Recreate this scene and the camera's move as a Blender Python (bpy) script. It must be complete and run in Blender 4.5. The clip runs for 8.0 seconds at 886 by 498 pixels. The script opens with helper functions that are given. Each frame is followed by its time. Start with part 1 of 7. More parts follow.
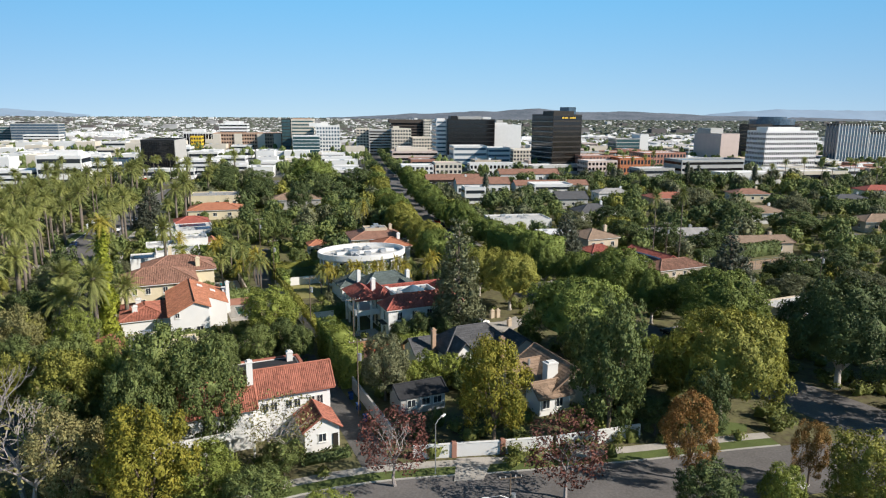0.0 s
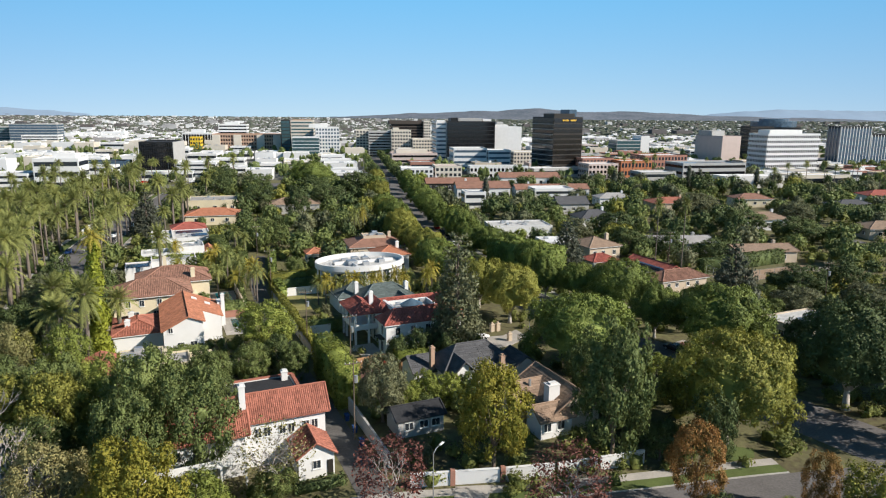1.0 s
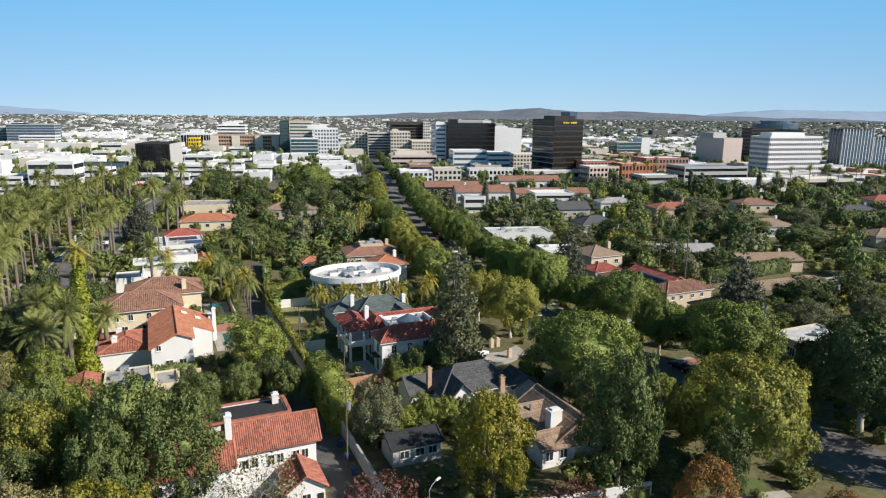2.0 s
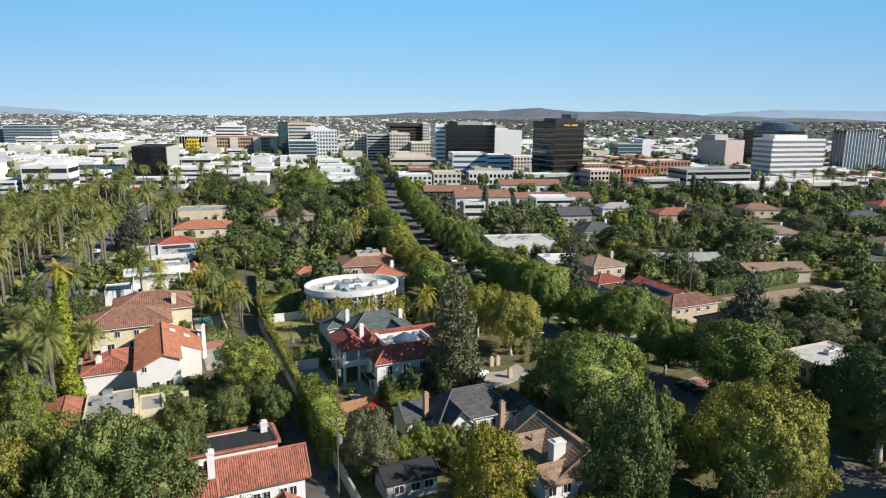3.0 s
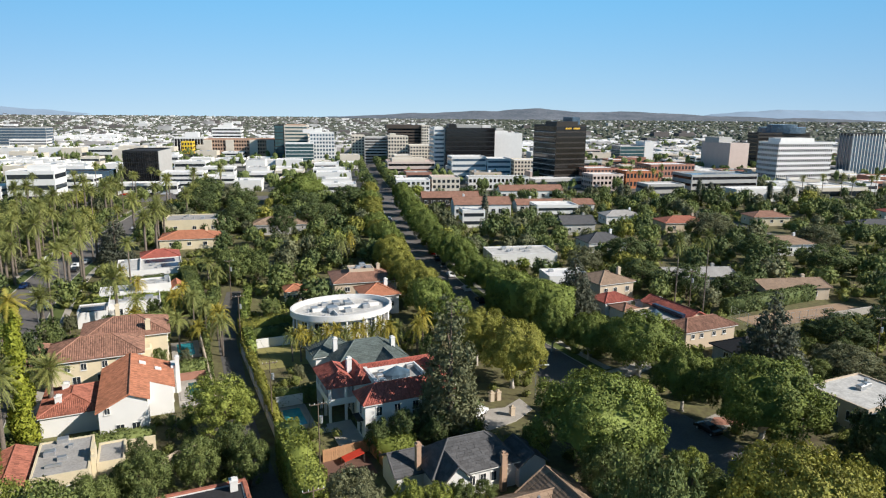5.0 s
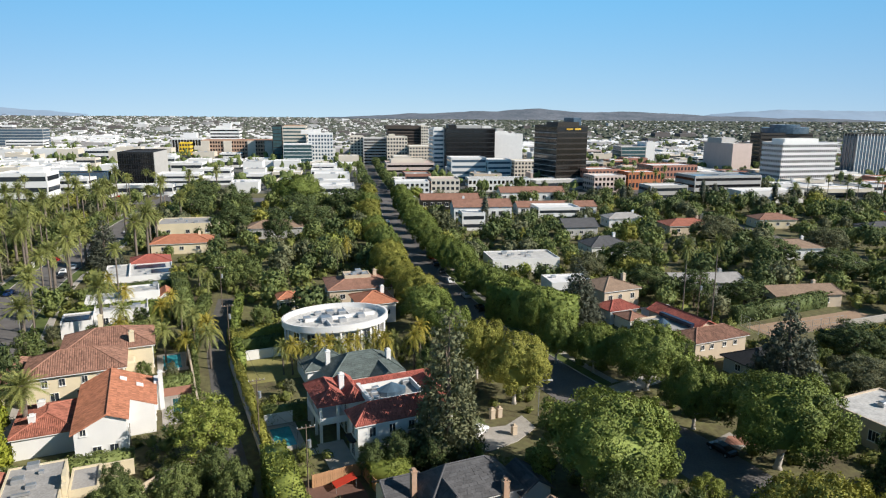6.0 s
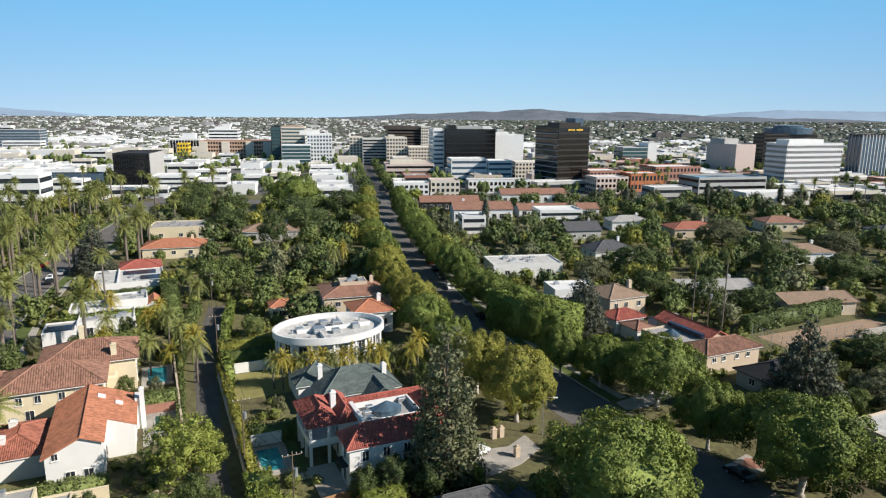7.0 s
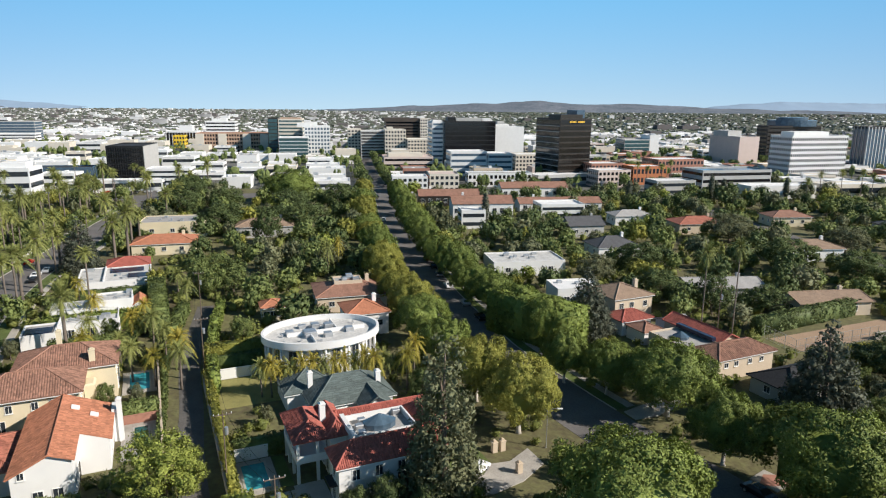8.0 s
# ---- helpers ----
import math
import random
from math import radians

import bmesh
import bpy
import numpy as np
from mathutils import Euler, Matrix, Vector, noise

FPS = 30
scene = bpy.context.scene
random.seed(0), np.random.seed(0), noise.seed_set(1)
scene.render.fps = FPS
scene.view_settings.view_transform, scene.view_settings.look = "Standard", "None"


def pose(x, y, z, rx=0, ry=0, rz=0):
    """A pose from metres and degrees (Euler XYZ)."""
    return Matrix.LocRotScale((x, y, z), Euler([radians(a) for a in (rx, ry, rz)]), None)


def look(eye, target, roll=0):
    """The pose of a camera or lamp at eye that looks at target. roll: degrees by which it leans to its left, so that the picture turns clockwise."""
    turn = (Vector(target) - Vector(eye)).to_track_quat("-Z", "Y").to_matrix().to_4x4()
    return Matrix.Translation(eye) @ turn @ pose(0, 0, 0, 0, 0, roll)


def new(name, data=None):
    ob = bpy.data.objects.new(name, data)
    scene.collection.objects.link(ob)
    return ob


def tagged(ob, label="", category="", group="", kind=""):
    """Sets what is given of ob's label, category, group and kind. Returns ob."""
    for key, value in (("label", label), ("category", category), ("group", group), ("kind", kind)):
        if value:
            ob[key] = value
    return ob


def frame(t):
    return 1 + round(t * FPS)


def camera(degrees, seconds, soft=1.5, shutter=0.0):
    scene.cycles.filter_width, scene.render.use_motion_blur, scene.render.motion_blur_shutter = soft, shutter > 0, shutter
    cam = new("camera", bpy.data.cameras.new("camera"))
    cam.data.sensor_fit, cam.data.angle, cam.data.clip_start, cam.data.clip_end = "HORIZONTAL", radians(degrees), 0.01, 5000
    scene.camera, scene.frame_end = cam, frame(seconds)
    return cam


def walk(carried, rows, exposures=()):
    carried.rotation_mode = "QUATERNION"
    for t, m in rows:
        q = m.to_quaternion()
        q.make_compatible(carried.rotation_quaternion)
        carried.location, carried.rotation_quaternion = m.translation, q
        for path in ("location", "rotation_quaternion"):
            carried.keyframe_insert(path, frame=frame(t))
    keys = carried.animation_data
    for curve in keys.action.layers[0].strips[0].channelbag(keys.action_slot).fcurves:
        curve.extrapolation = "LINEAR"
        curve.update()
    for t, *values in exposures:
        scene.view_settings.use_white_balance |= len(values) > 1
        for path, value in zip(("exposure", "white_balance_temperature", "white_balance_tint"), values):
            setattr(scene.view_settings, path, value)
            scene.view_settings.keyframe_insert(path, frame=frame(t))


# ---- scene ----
cam = camera(68.0, 8.0, 1.15)
PATH = [
    (0, (-0.784, -1.055, 41.786), (-0.78, 0.903, 41.381), 0.3),
    (0.5, (-0.688, 0.291, 42.882), (-0.684, 2.249, 42.476), 0.4),
    (1, (-0.625, 1.991, 43.857), (-0.621, 3.949, 43.45), 0.4),
    (1.5, (-0.494, 4.136, 44.747), (-0.489, 6.094, 44.339), 0.5),
    (3, (0.044, 11.656, 47.647), (0.049, 13.614, 47.237), 0.5),
    (3.5, (0.233, 14.445, 48.469), (0.238, 16.403, 48.06), 0.5),
    (4, (0.452, 17.22, 49.17), (0.456, 19.178, 48.761), 0.5),
    (4.5, (0.611, 20.035, 49.501), (0.616, 21.992, 49.091), 0.5),
    (6, (1.167, 29.231, 49.793), (1.172, 31.189, 49.384), 0.4),
    (6.5, (1.371, 32.449, 49.872), (1.375, 34.406, 49.463), 0.4),
    (7, (1.493, 35.703, 49.891), (1.497, 37.661, 49.483), 0.4),
    (7.5, (1.601, 39.202, 49.968), (1.606, 41.159, 49.558), 0.5),
    (7.7, (1.70, 40.55, 49.95), (1.704, 42.507, 49.54), 0.5),
    (7.8, (1.75, 41.22, 49.92), (1.754, 43.173, 49.489), 0.4),
    (8, (1.859, 42.558, 49.792), (1.864, 44.511, 49.361), 0.4),
]
walk(cam, [(t, look(eye, target, roll)) for t, eye, target, roll in PATH])

# ---- sky and sun ----
SUN = Vector((0.80, -0.26, 0.53)).normalized()
world = bpy.data.worlds.new("sky")
scene.world = world
world.use_nodes = True
wt = world.node_tree
sky = wt.nodes.new("ShaderNodeTexSky")
sky.sky_type = "NISHITA"
sky.sun_disc = False
sky.sun_elevation = math.asin(SUN.z)
sky.sun_rotation = math.atan2(SUN.x, SUN.y)
sky.altitude = 100
sky.air_density, sky.dust_density, sky.ozone_density = 1.0, 0.5, 2.0
wt.nodes["Background"].inputs["Strength"].default_value = 0.137
# the sky deepens quickly above the low haze
co, st, nm = wt.nodes.new("ShaderNodeTexCoord"), wt.nodes.new("ShaderNodeVectorMath"), wt.nodes.new("ShaderNodeVectorMath")
st.operation, nm.operation = "MULTIPLY_ADD", "NORMALIZE"
st.inputs[1].default_value, st.inputs[2].default_value = (0.3, 1, 1.05), (0, 0, 0.16)
wt.links.new(co.outputs["Generated"], st.inputs[0])
wt.links.new(st.outputs[0], nm.inputs[0])
wt.links.new(nm.outputs[0], sky.inputs["Vector"])
sp, rise, tint = wt.nodes.new("ShaderNodeSeparateXYZ"), wt.nodes.new("ShaderNodeMapRange"), wt.nodes.new("ShaderNodeMix")
wt.links.new(co.outputs["Generated"], sp.inputs[0])
wt.links.new(sp.outputs["Z"], rise.inputs["Value"])
rise.inputs["From Min"].default_value, rise.inputs["From Max"].default_value = 0.0, 0.17
tint.data_type = "RGBA"
tint.inputs["A"].default_value, tint.inputs["B"].default_value = (1.08, 1.02, 0.93, 1), (0.75, 1.30, 1.33, 1)
wt.links.new(rise.outputs[0], tint.inputs["Factor"])
tn = wt.nodes.new("ShaderNodeMix")
tn.data_type, tn.blend_type = "RGBA", "MULTIPLY"
tn.inputs["Factor"].default_value = 1.0
wt.links.new(tint.outputs["Result"], tn.inputs["B"])
wt.links.new(sky.outputs["Color"], tn.inputs["A"])
# clear sky is deepest overhead
fall, dp = wt.nodes.new("ShaderNodeMapRange"), wt.nodes.new("ShaderNodeVectorMath")
wt.links.new(sp.outputs["Z"], fall.inputs["Value"])
fall.inputs["From Min"].default_value, fall.inputs["From Max"].default_value = 0.17, 0.75
fall.inputs["To Min"].default_value, fall.inputs["To Max"].default_value = 1.0, 0.26
dp.operation = "SCALE"
wt.links.new(tn.outputs["Result"], dp.inputs[0])
wt.links.new(fall.outputs[0], dp.inputs["Scale"])
wt.links.new(dp.outputs[0], wt.nodes["Background"].inputs["Color"])
sun_data = bpy.data.lights.new("sun", "SUN")
sun_data.energy, sun_data.angle, sun_data.color = 4.9, radians(0.55), (1.0, 0.93, 0.84)
sun = new("sun", sun_data)
sun.matrix_world = look(SUN * 200, (0, 0, 0))
scene.view_settings.exposure = 0.41

# ---- materials ----
INSIDE = {}


def mat(name, col, rough=0.8, var=0.18, size=3.0, fine=0.25, bump=0.25, metal=0.0, each=0.0, isle=0.0, tint=None):
    """A procedural surface: colour col, broad stains of `size` metres and grain of `fine` metres, each: change from object to object, isle: from piece to piece."""
    m = bpy.data.materials.new(name)
    m.use_nodes = True
    nt = m.node_tree
    n, ln = nt.nodes, nt.links
    b = n["Principled BSDF"]
    b.inputs["Roughness"].default_value = rough
    b.inputs["Metallic"].default_value = metal
    b.inputs["Specular IOR Level"].default_value = 0.3
    tc = n.new("ShaderNodeTexCoord")
    n1, n2 = n.new("ShaderNodeTexNoise"), n.new("ShaderNodeTexNoise")
    n1.inputs["Scale"].default_value, n1.inputs["Detail"].default_value = 1.0 / size, 3
    n2.inputs["Scale"].default_value, n2.inputs["Detail"].default_value = 1.0 / fine, 2
    for k in (n1, n2):
        ln.new(tc.outputs["Object"], k.inputs["Vector"])
    ad = n.new("ShaderNodeMath")
    ad.operation = "ADD"
    ln.new(n1.outputs["Fac"], ad.inputs[0])
    ln.new(n2.outputs["Fac"], ad.inputs[1])
    last = ad.outputs[0]
    if each or isle:
        if each:
            o = n.new("ShaderNodeObjectInfo").outputs["Random"]
        else:
            o = n.new("ShaderNodeNewGeometry").outputs["Random Per Island"]
        mu = n.new("ShaderNodeMath")
        mu.operation = "MULTIPLY_ADD"
        ln.new(o, mu.inputs[0])
        mu.inputs[1].default_value = each or isle
        ln.new(last, mu.inputs[2])
        sb = n.new("ShaderNodeMath")
        sb.operation = "SUBTRACT"
        ln.new(mu.outputs[0], sb.inputs[0])
        sb.inputs[1].default_value = (each or isle) / 2
        last = sb.outputs[0]
    rp = n.new("ShaderNodeMapRange")
    rp.inputs["From Min"].default_value, rp.inputs["From Max"].default_value = 0.6, 1.4
    ln.new(last, rp.inputs["Value"])
    mx = n.new("ShaderNodeMix")
    mx.data_type = "RGBA"
    lo = [c * (1 - var) for c in col] if tint is None else tint
    hi = [min(1, c * (1 + var)) for c in col]
    mx.inputs["A"].default_value, mx.inputs["B"].default_value = (*lo, 1), (*hi, 1)
    ln.new(rp.outputs[0], mx.inputs["Factor"])
    ln.new(mx.outputs["Result"], b.inputs["Base Color"])
    if bump:
        bp = n.new("ShaderNodeBump")
        bp.inputs["Strength"].default_value, bp.inputs["Distance"].default_value = bump, fine * 0.3
        ln.new(n2.outputs["Fac"], bp.inputs["Height"])
        ln.new(bp.outputs["Normal"], b.inputs["Normal"])
    return m


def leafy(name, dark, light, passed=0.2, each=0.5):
    """Leaves: the colour changes from leaf to leaf and from plant to plant; some light passes through.
    Two materials alike: the clumps have ragged edges with gaps, the body behind them is closed."""
    pair = []
    for gaps in (True, False):
        m = bpy.data.materials.new(name if gaps else name + "_inside")
        m.use_nodes = True
        nt = m.node_tree
        n, ln = nt.nodes, nt.links
        b = n["Principled BSDF"]
        b.inputs["Roughness"].default_value = 0.6
        b.inputs["Specular IOR Level"].default_value = 0.2
        o, g, tc, nz, fn = n.new("ShaderNodeObjectInfo"), n.new("ShaderNodeNewGeometry"), n.new("ShaderNodeTexCoord"), n.new("ShaderNodeTexNoise"), n.new("ShaderNodeTexNoise")
        nz.inputs["Scale"].default_value = 0.45
        fn.inputs["Scale"].default_value, fn.inputs["Detail"].default_value = 4.2, 2
        ln.new(tc.outputs["Object"], nz.inputs["Vector"])
        ln.new(tc.outputs["Object"], fn.inputs["Vector"])
        m1, m2, m3 = (n.new("ShaderNodeMath") for _ in range(3))
        m1.operation = m2.operation = m3.operation = "MULTIPLY_ADD"
        m1.inputs[1].default_value, m2.inputs[1].default_value, m3.inputs[1].default_value = each, 0.4, 0.35
        ln.new(o.outputs["Random"], m1.inputs[0])
        ln.new(nz.outputs["Fac"], m1.inputs[2])
        ln.new(g.outputs["Random Per Island"], m2.inputs[0])
        ln.new(m1.outputs[0], m2.inputs[2])
        ln.new(fn.outputs["Fac"], m3.inputs[0])
        ln.new(m2.outputs[0], m3.inputs[2])
        rp = n.new("ShaderNodeMapRange")
        rp.inputs["From Min"].default_value, rp.inputs["From Max"].default_value = 0.46, 1.1 + each * 0.8
        ln.new(m3.outputs[0], rp.inputs["Value"])
        mx = n.new("ShaderNodeMix")
        mx.data_type = "RGBA"
        mx.inputs["A"].default_value, mx.inputs["B"].default_value = (*dark, 1), (*light, 1)
        ln.new(rp.outputs[0], mx.inputs["Factor"])
        ln.new(mx.outputs["Result"], b.inputs["Base Color"])
        bp = n.new("ShaderNodeBump")
        bp.inputs["Strength"].default_value, bp.inputs["Distance"].default_value = 0.3, 0.08
        ln.new(fn.outputs["Fac"], bp.inputs["Height"])
        ln.new(bp.outputs["Normal"], b.inputs["Normal"])
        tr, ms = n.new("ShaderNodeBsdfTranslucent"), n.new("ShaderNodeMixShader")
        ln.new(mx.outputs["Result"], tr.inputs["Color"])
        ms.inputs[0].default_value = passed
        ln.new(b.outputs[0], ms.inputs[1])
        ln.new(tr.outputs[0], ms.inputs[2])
        last = ms
        if gaps:
            gt, cut, hole = n.new("ShaderNodeMath"), n.new("ShaderNodeMixShader"), n.new("ShaderNodeBsdfTransparent")
            gt.operation = "GREATER_THAN"
            ln.new(fn.outputs["Fac"], gt.inputs[0])
            gt.inputs[1].default_value = 0.42
            ln.new(gt.outputs[0], cut.inputs[0])
            ln.new(hole.outputs[0], cut.inputs[1])
            ln.new(ms.outputs[0], cut.inputs[2])
            last = cut
        ln.new(last.outputs[0], n["Material Output"].inputs["Surface"])
        pair.append(m)
    INSIDE[pair[0].name] = pair[1]
    return pair[0]


def glassy(name, col, rough=0.08, spec=0.7):
    """A pane seen from outside: dark behind, with the sky's mirror image on it, a little uneven."""
    m = mat(name, col, rough, 0.35, 4.0, 1.2, 0.04)
    m.node_tree.nodes["Principled BSDF"].inputs["Specular IOR Level"].default_value = spec
    return m


ASPHALT = mat("asphalt", (0.145, 0.135, 0.13), 0.9, 0.3, 5.0, 0.3, 0.3)
ALLEY = mat("alley_paving", (0.12, 0.112, 0.105), 0.9, 0.3, 3.0, 0.3, 0.3)
CONCRETE = mat("concrete", (0.40, 0.37, 0.33), 0.85, 0.22, 2.0, 0.2, 0.2, each=0.3)
KERB = mat("kerb_concrete", (0.42, 0.40, 0.36), 0.85, 0.2, 2.0, 0.2, 0.2)
GROUND = mat("earth_and_grass", (0.12, 0.12, 0.05), 0.95, 0.5, 14.0, 1.2, 0.5, tint=(0.085, 0.065, 0.042))
CITYGROUND = mat("city_paving", (0.13, 0.125, 0.12), 0.9, 0.5, 30.0, 3.0, 0.1, tint=(0.06, 0.065, 0.045))
LAWN = mat("lawn", (0.10, 0.13, 0.038), 0.9, 0.35, 2.5, 0.15, 0.5)
DRYLAWN = mat("dry_lawn", (0.25, 0.23, 0.085), 0.9, 0.35, 2.5, 0.15, 0.5)
PAINT = mat("road_paint", (0.75, 0.74, 0.70), 0.7, 0.2, 1.0, 0.1, 0.1)
STUCCO = mat("white_stucco", (0.71, 0.70, 0.68), 0.9, 0.07, 2.5, 0.1, 0.15)
CREAM = mat("cream_stucco", (0.66, 0.57, 0.40), 0.9, 0.09, 2.5, 0.1, 0.15)
TAN = mat("tan_stucco", (0.55, 0.45, 0.34), 0.9, 0.1, 2.5, 0.1, 0.15)
GREYWALL = mat("grey_render", (0.42, 0.41, 0.39), 0.9, 0.12, 2.5, 0.1, 0.15)
BRICK = mat("red_brick", (0.36, 0.18, 0.13), 0.9, 0.2, 2.0, 0.12, 0.3)
TILE = mat("terracotta_tiles", (0.33, 0.125, 0.085), 0.8, 0.35, 1.6, 0.35, 0.4, isle=0.7)
TILE_NEW = mat("orange_terracotta_tiles", (0.40, 0.165, 0.095), 0.8, 0.3, 1.6, 0.35, 0.4, isle=0.7)
TILE_OLD = mat("weathered_brown_clay_tiles", (0.26, 0.14, 0.10), 0.85, 0.35, 1.6, 0.35, 0.4, isle=0.7)
TILE_RED = mat("bright_red_clay_tiles", (0.335, 0.098, 0.074), 0.75, 0.3, 1.6, 0.35, 0.4, isle=0.7)
SLATE = mat("grey_shingles", (0.092, 0.092, 0.097), 0.85, 0.25, 1.5, 0.3, 0.4, isle=0.6)
GREENSLATE = mat("grey_green_shingles", (0.105, 0.13, 0.125), 0.85, 0.25, 1.5, 0.3, 0.4, isle=0.6)
SHAKE = mat("brown_wood_shakes", (0.27, 0.19, 0.135), 0.9, 0.3, 1.2, 0.25, 0.5, isle=0.7)
DARKROOF = mat("dark_roll_roofing", (0.035, 0.036, 0.04), 0.9, 0.3, 2.0, 0.3, 0.2)
GREYROOF = mat("grey_roll_roofing", (0.36, 0.345, 0.33), 0.9, 0.25, 3.0, 0.3, 0.2)
WHITEROOF = mat("white_roof_membrane", (0.73, 0.72, 0.71), 0.8, 0.14, 3.0, 0.3, 0.1)
LIGHTROOF = mat("weathered_white_roof_coating", (0.52, 0.51, 0.49), 0.85, 0.28, 2.2, 0.4, 0.15)
METAL = mat("galvanised_metal", (0.50, 0.51, 0.52), 0.45, 0.15, 1.0, 0.2, 0.05, metal=0.7)
WOODPOLE = mat("weathered_pole_wood", (0.16, 0.12, 0.09), 0.9, 0.3, 1.0, 0.1, 0.4)
FENCEWOOD = mat("cedar_fence_boards", (0.42, 0.24, 0.13), 0.85, 0.2, 0.8, 0.1, 0.3, each=0.3)
TRIM = mat("white_painted_trim", (0.74, 0.73, 0.70), 0.6, 0.06, 1.0, 0.1, 0.05)
PANE = glassy("window_glass", (0.03, 0.037, 0.045))
POOL = mat("pool_water", (0.05, 0.33, 0.38), 0.06, 0.25, 2.0, 0.6, 0.12)
POOLDARK = mat("deep_green_pool_water", (0.012, 0.10, 0.10), 0.06, 0.25, 2.0, 0.6, 0.12)
SOLAR = mat("solar_cells", (0.02, 0.025, 0.05), 0.25, 0.2, 1.0, 0.3, 0.05)
BARK = mat("bark", (0.17, 0.13, 0.10), 0.95, 0.3, 1.0, 0.12, 0.6)
PALEBARK = mat("pale_smooth_bark", (0.45, 0.41, 0.36), 0.9, 0.25, 1.0, 0.15, 0.4)
GREYBARK = mat("grey_twigs", (0.33, 0.29, 0.27), 0.95, 0.2, 1.0, 0.12, 0.3)
PALMBARK = mat("palm_trunk", (0.17, 0.14, 0.115), 0.95, 0.3, 0.8, 0.15, 0.6)
DARKGLASS = glassy("black_curtain_glass", (0.012, 0.012, 0.013), 0.12, 0.5)
BRONZEGLASS = glassy("bronze_glass", (0.016, 0.014, 0.012), 0.1, 0.6)
BLUEGLASS = glassy("blue_grey_glass", (0.07, 0.11, 0.15), 0.1, 0.6)
TEALGLASS = glassy("teal_glass", (0.05, 0.10, 0.11), 0.1, 0.6)
BLACKMETAL = mat("black_anodised_metal", (0.02, 0.02, 0.02), 0.5, 0.2, 3.0, 0.5, 0.02)
BRONZEMETAL = mat("bronze_spandrel", (0.034, 0.030, 0.025), 0.45, 0.25, 3.0, 0.5, 0.02)
PINKSTONE = mat("pink_beige_stone", (0.58, 0.47, 0.42), 0.85, 0.08, 4.0, 0.4, 0.05)
TERRASTONE = mat("tan_terracotta_facade", (0.45, 0.30, 0.21), 0.85, 0.15, 4.0, 0.4, 0.05)
CREAMSTONE = mat("cream_stone", (0.62, 0.56, 0.47), 0.85, 0.1, 4.0, 0.4, 0.05)
DARKSTONE = mat("dark_brown_concrete", (0.075, 0.06, 0.05), 0.8, 0.2, 4.0, 0.4, 0.05)
GOLD = mat("gold_letters", (0.75, 0.45, 0.06), 0.4, 0.1, 1.0, 0.2, 0.0)
CARMATS = [mat("car_paint_" + n, c, 0.25, 0.05, 2.0, 0.5, 0.0) for n, c in (("white", (0.75, 0.75, 0.75)), ("black", (0.02, 0.02, 0.022)), ("silver", (0.42, 0.43, 0.45)), ("red", (0.42, 0.02, 0.015)), ("blue", (0.03, 0.07, 0.2)), ("grey", (0.12, 0.12, 0.13)))]
RUBBER = mat("tyre_rubber", (0.02, 0.02, 0.02), 0.9, 0.2, 1.0, 0.1, 0.1)
REDCLOTH = mat("red_canvas", (0.55, 0.05, 0.025), 0.8, 0.15, 1.0, 0.1, 0.1)

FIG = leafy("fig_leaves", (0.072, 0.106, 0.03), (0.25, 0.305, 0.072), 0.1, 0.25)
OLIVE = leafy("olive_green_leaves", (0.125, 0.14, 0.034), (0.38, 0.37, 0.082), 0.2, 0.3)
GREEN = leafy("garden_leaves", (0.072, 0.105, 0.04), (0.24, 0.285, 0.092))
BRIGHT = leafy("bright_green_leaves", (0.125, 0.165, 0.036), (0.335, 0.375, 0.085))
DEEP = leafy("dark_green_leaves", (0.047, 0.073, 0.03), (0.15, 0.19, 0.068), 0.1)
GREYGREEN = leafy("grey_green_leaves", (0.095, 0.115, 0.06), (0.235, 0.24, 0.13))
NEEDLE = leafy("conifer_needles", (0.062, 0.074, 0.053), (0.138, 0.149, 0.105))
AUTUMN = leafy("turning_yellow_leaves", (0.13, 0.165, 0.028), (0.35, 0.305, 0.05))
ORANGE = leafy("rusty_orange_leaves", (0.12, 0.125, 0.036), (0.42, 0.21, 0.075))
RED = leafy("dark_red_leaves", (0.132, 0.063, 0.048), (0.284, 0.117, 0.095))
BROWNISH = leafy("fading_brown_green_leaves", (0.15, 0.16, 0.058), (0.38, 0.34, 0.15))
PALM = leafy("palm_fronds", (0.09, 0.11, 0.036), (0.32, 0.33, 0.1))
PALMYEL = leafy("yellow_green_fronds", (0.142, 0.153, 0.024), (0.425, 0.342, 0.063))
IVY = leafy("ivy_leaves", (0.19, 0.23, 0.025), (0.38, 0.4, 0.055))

# ---- building tools ----
rng = np.random.default_rng(7)
BLOCK = 24.0                                     # degrees by which the near blocks are turned


def uv(u, v):
    """World x, y of a place in the near blocks' own plan."""
    c, s = math.cos(radians(BLOCK)), math.sin(radians(BLOCK))
    return c * u - s * v, s * u + c * v


def mesh(name, verts, faces, mats, idx=None, smooth=False):
    me = bpy.data.meshes.new(name)
    me.from_pydata([tuple(map(float, p)) for p in verts], [], [tuple(map(int, q)) for q in faces])
    for m in mats if isinstance(mats, (list, tuple)) else [mats]:
        me.materials.append(m)
    if idx is not None:
        me.polygons.foreach_set("material_index", np.array(idx, dtype=np.int32))
    if smooth:
        me.polygons.foreach_set("use_smooth", np.ones(len(me.polygons), dtype=bool))
    me.update()
    return me


NORMALS = {}


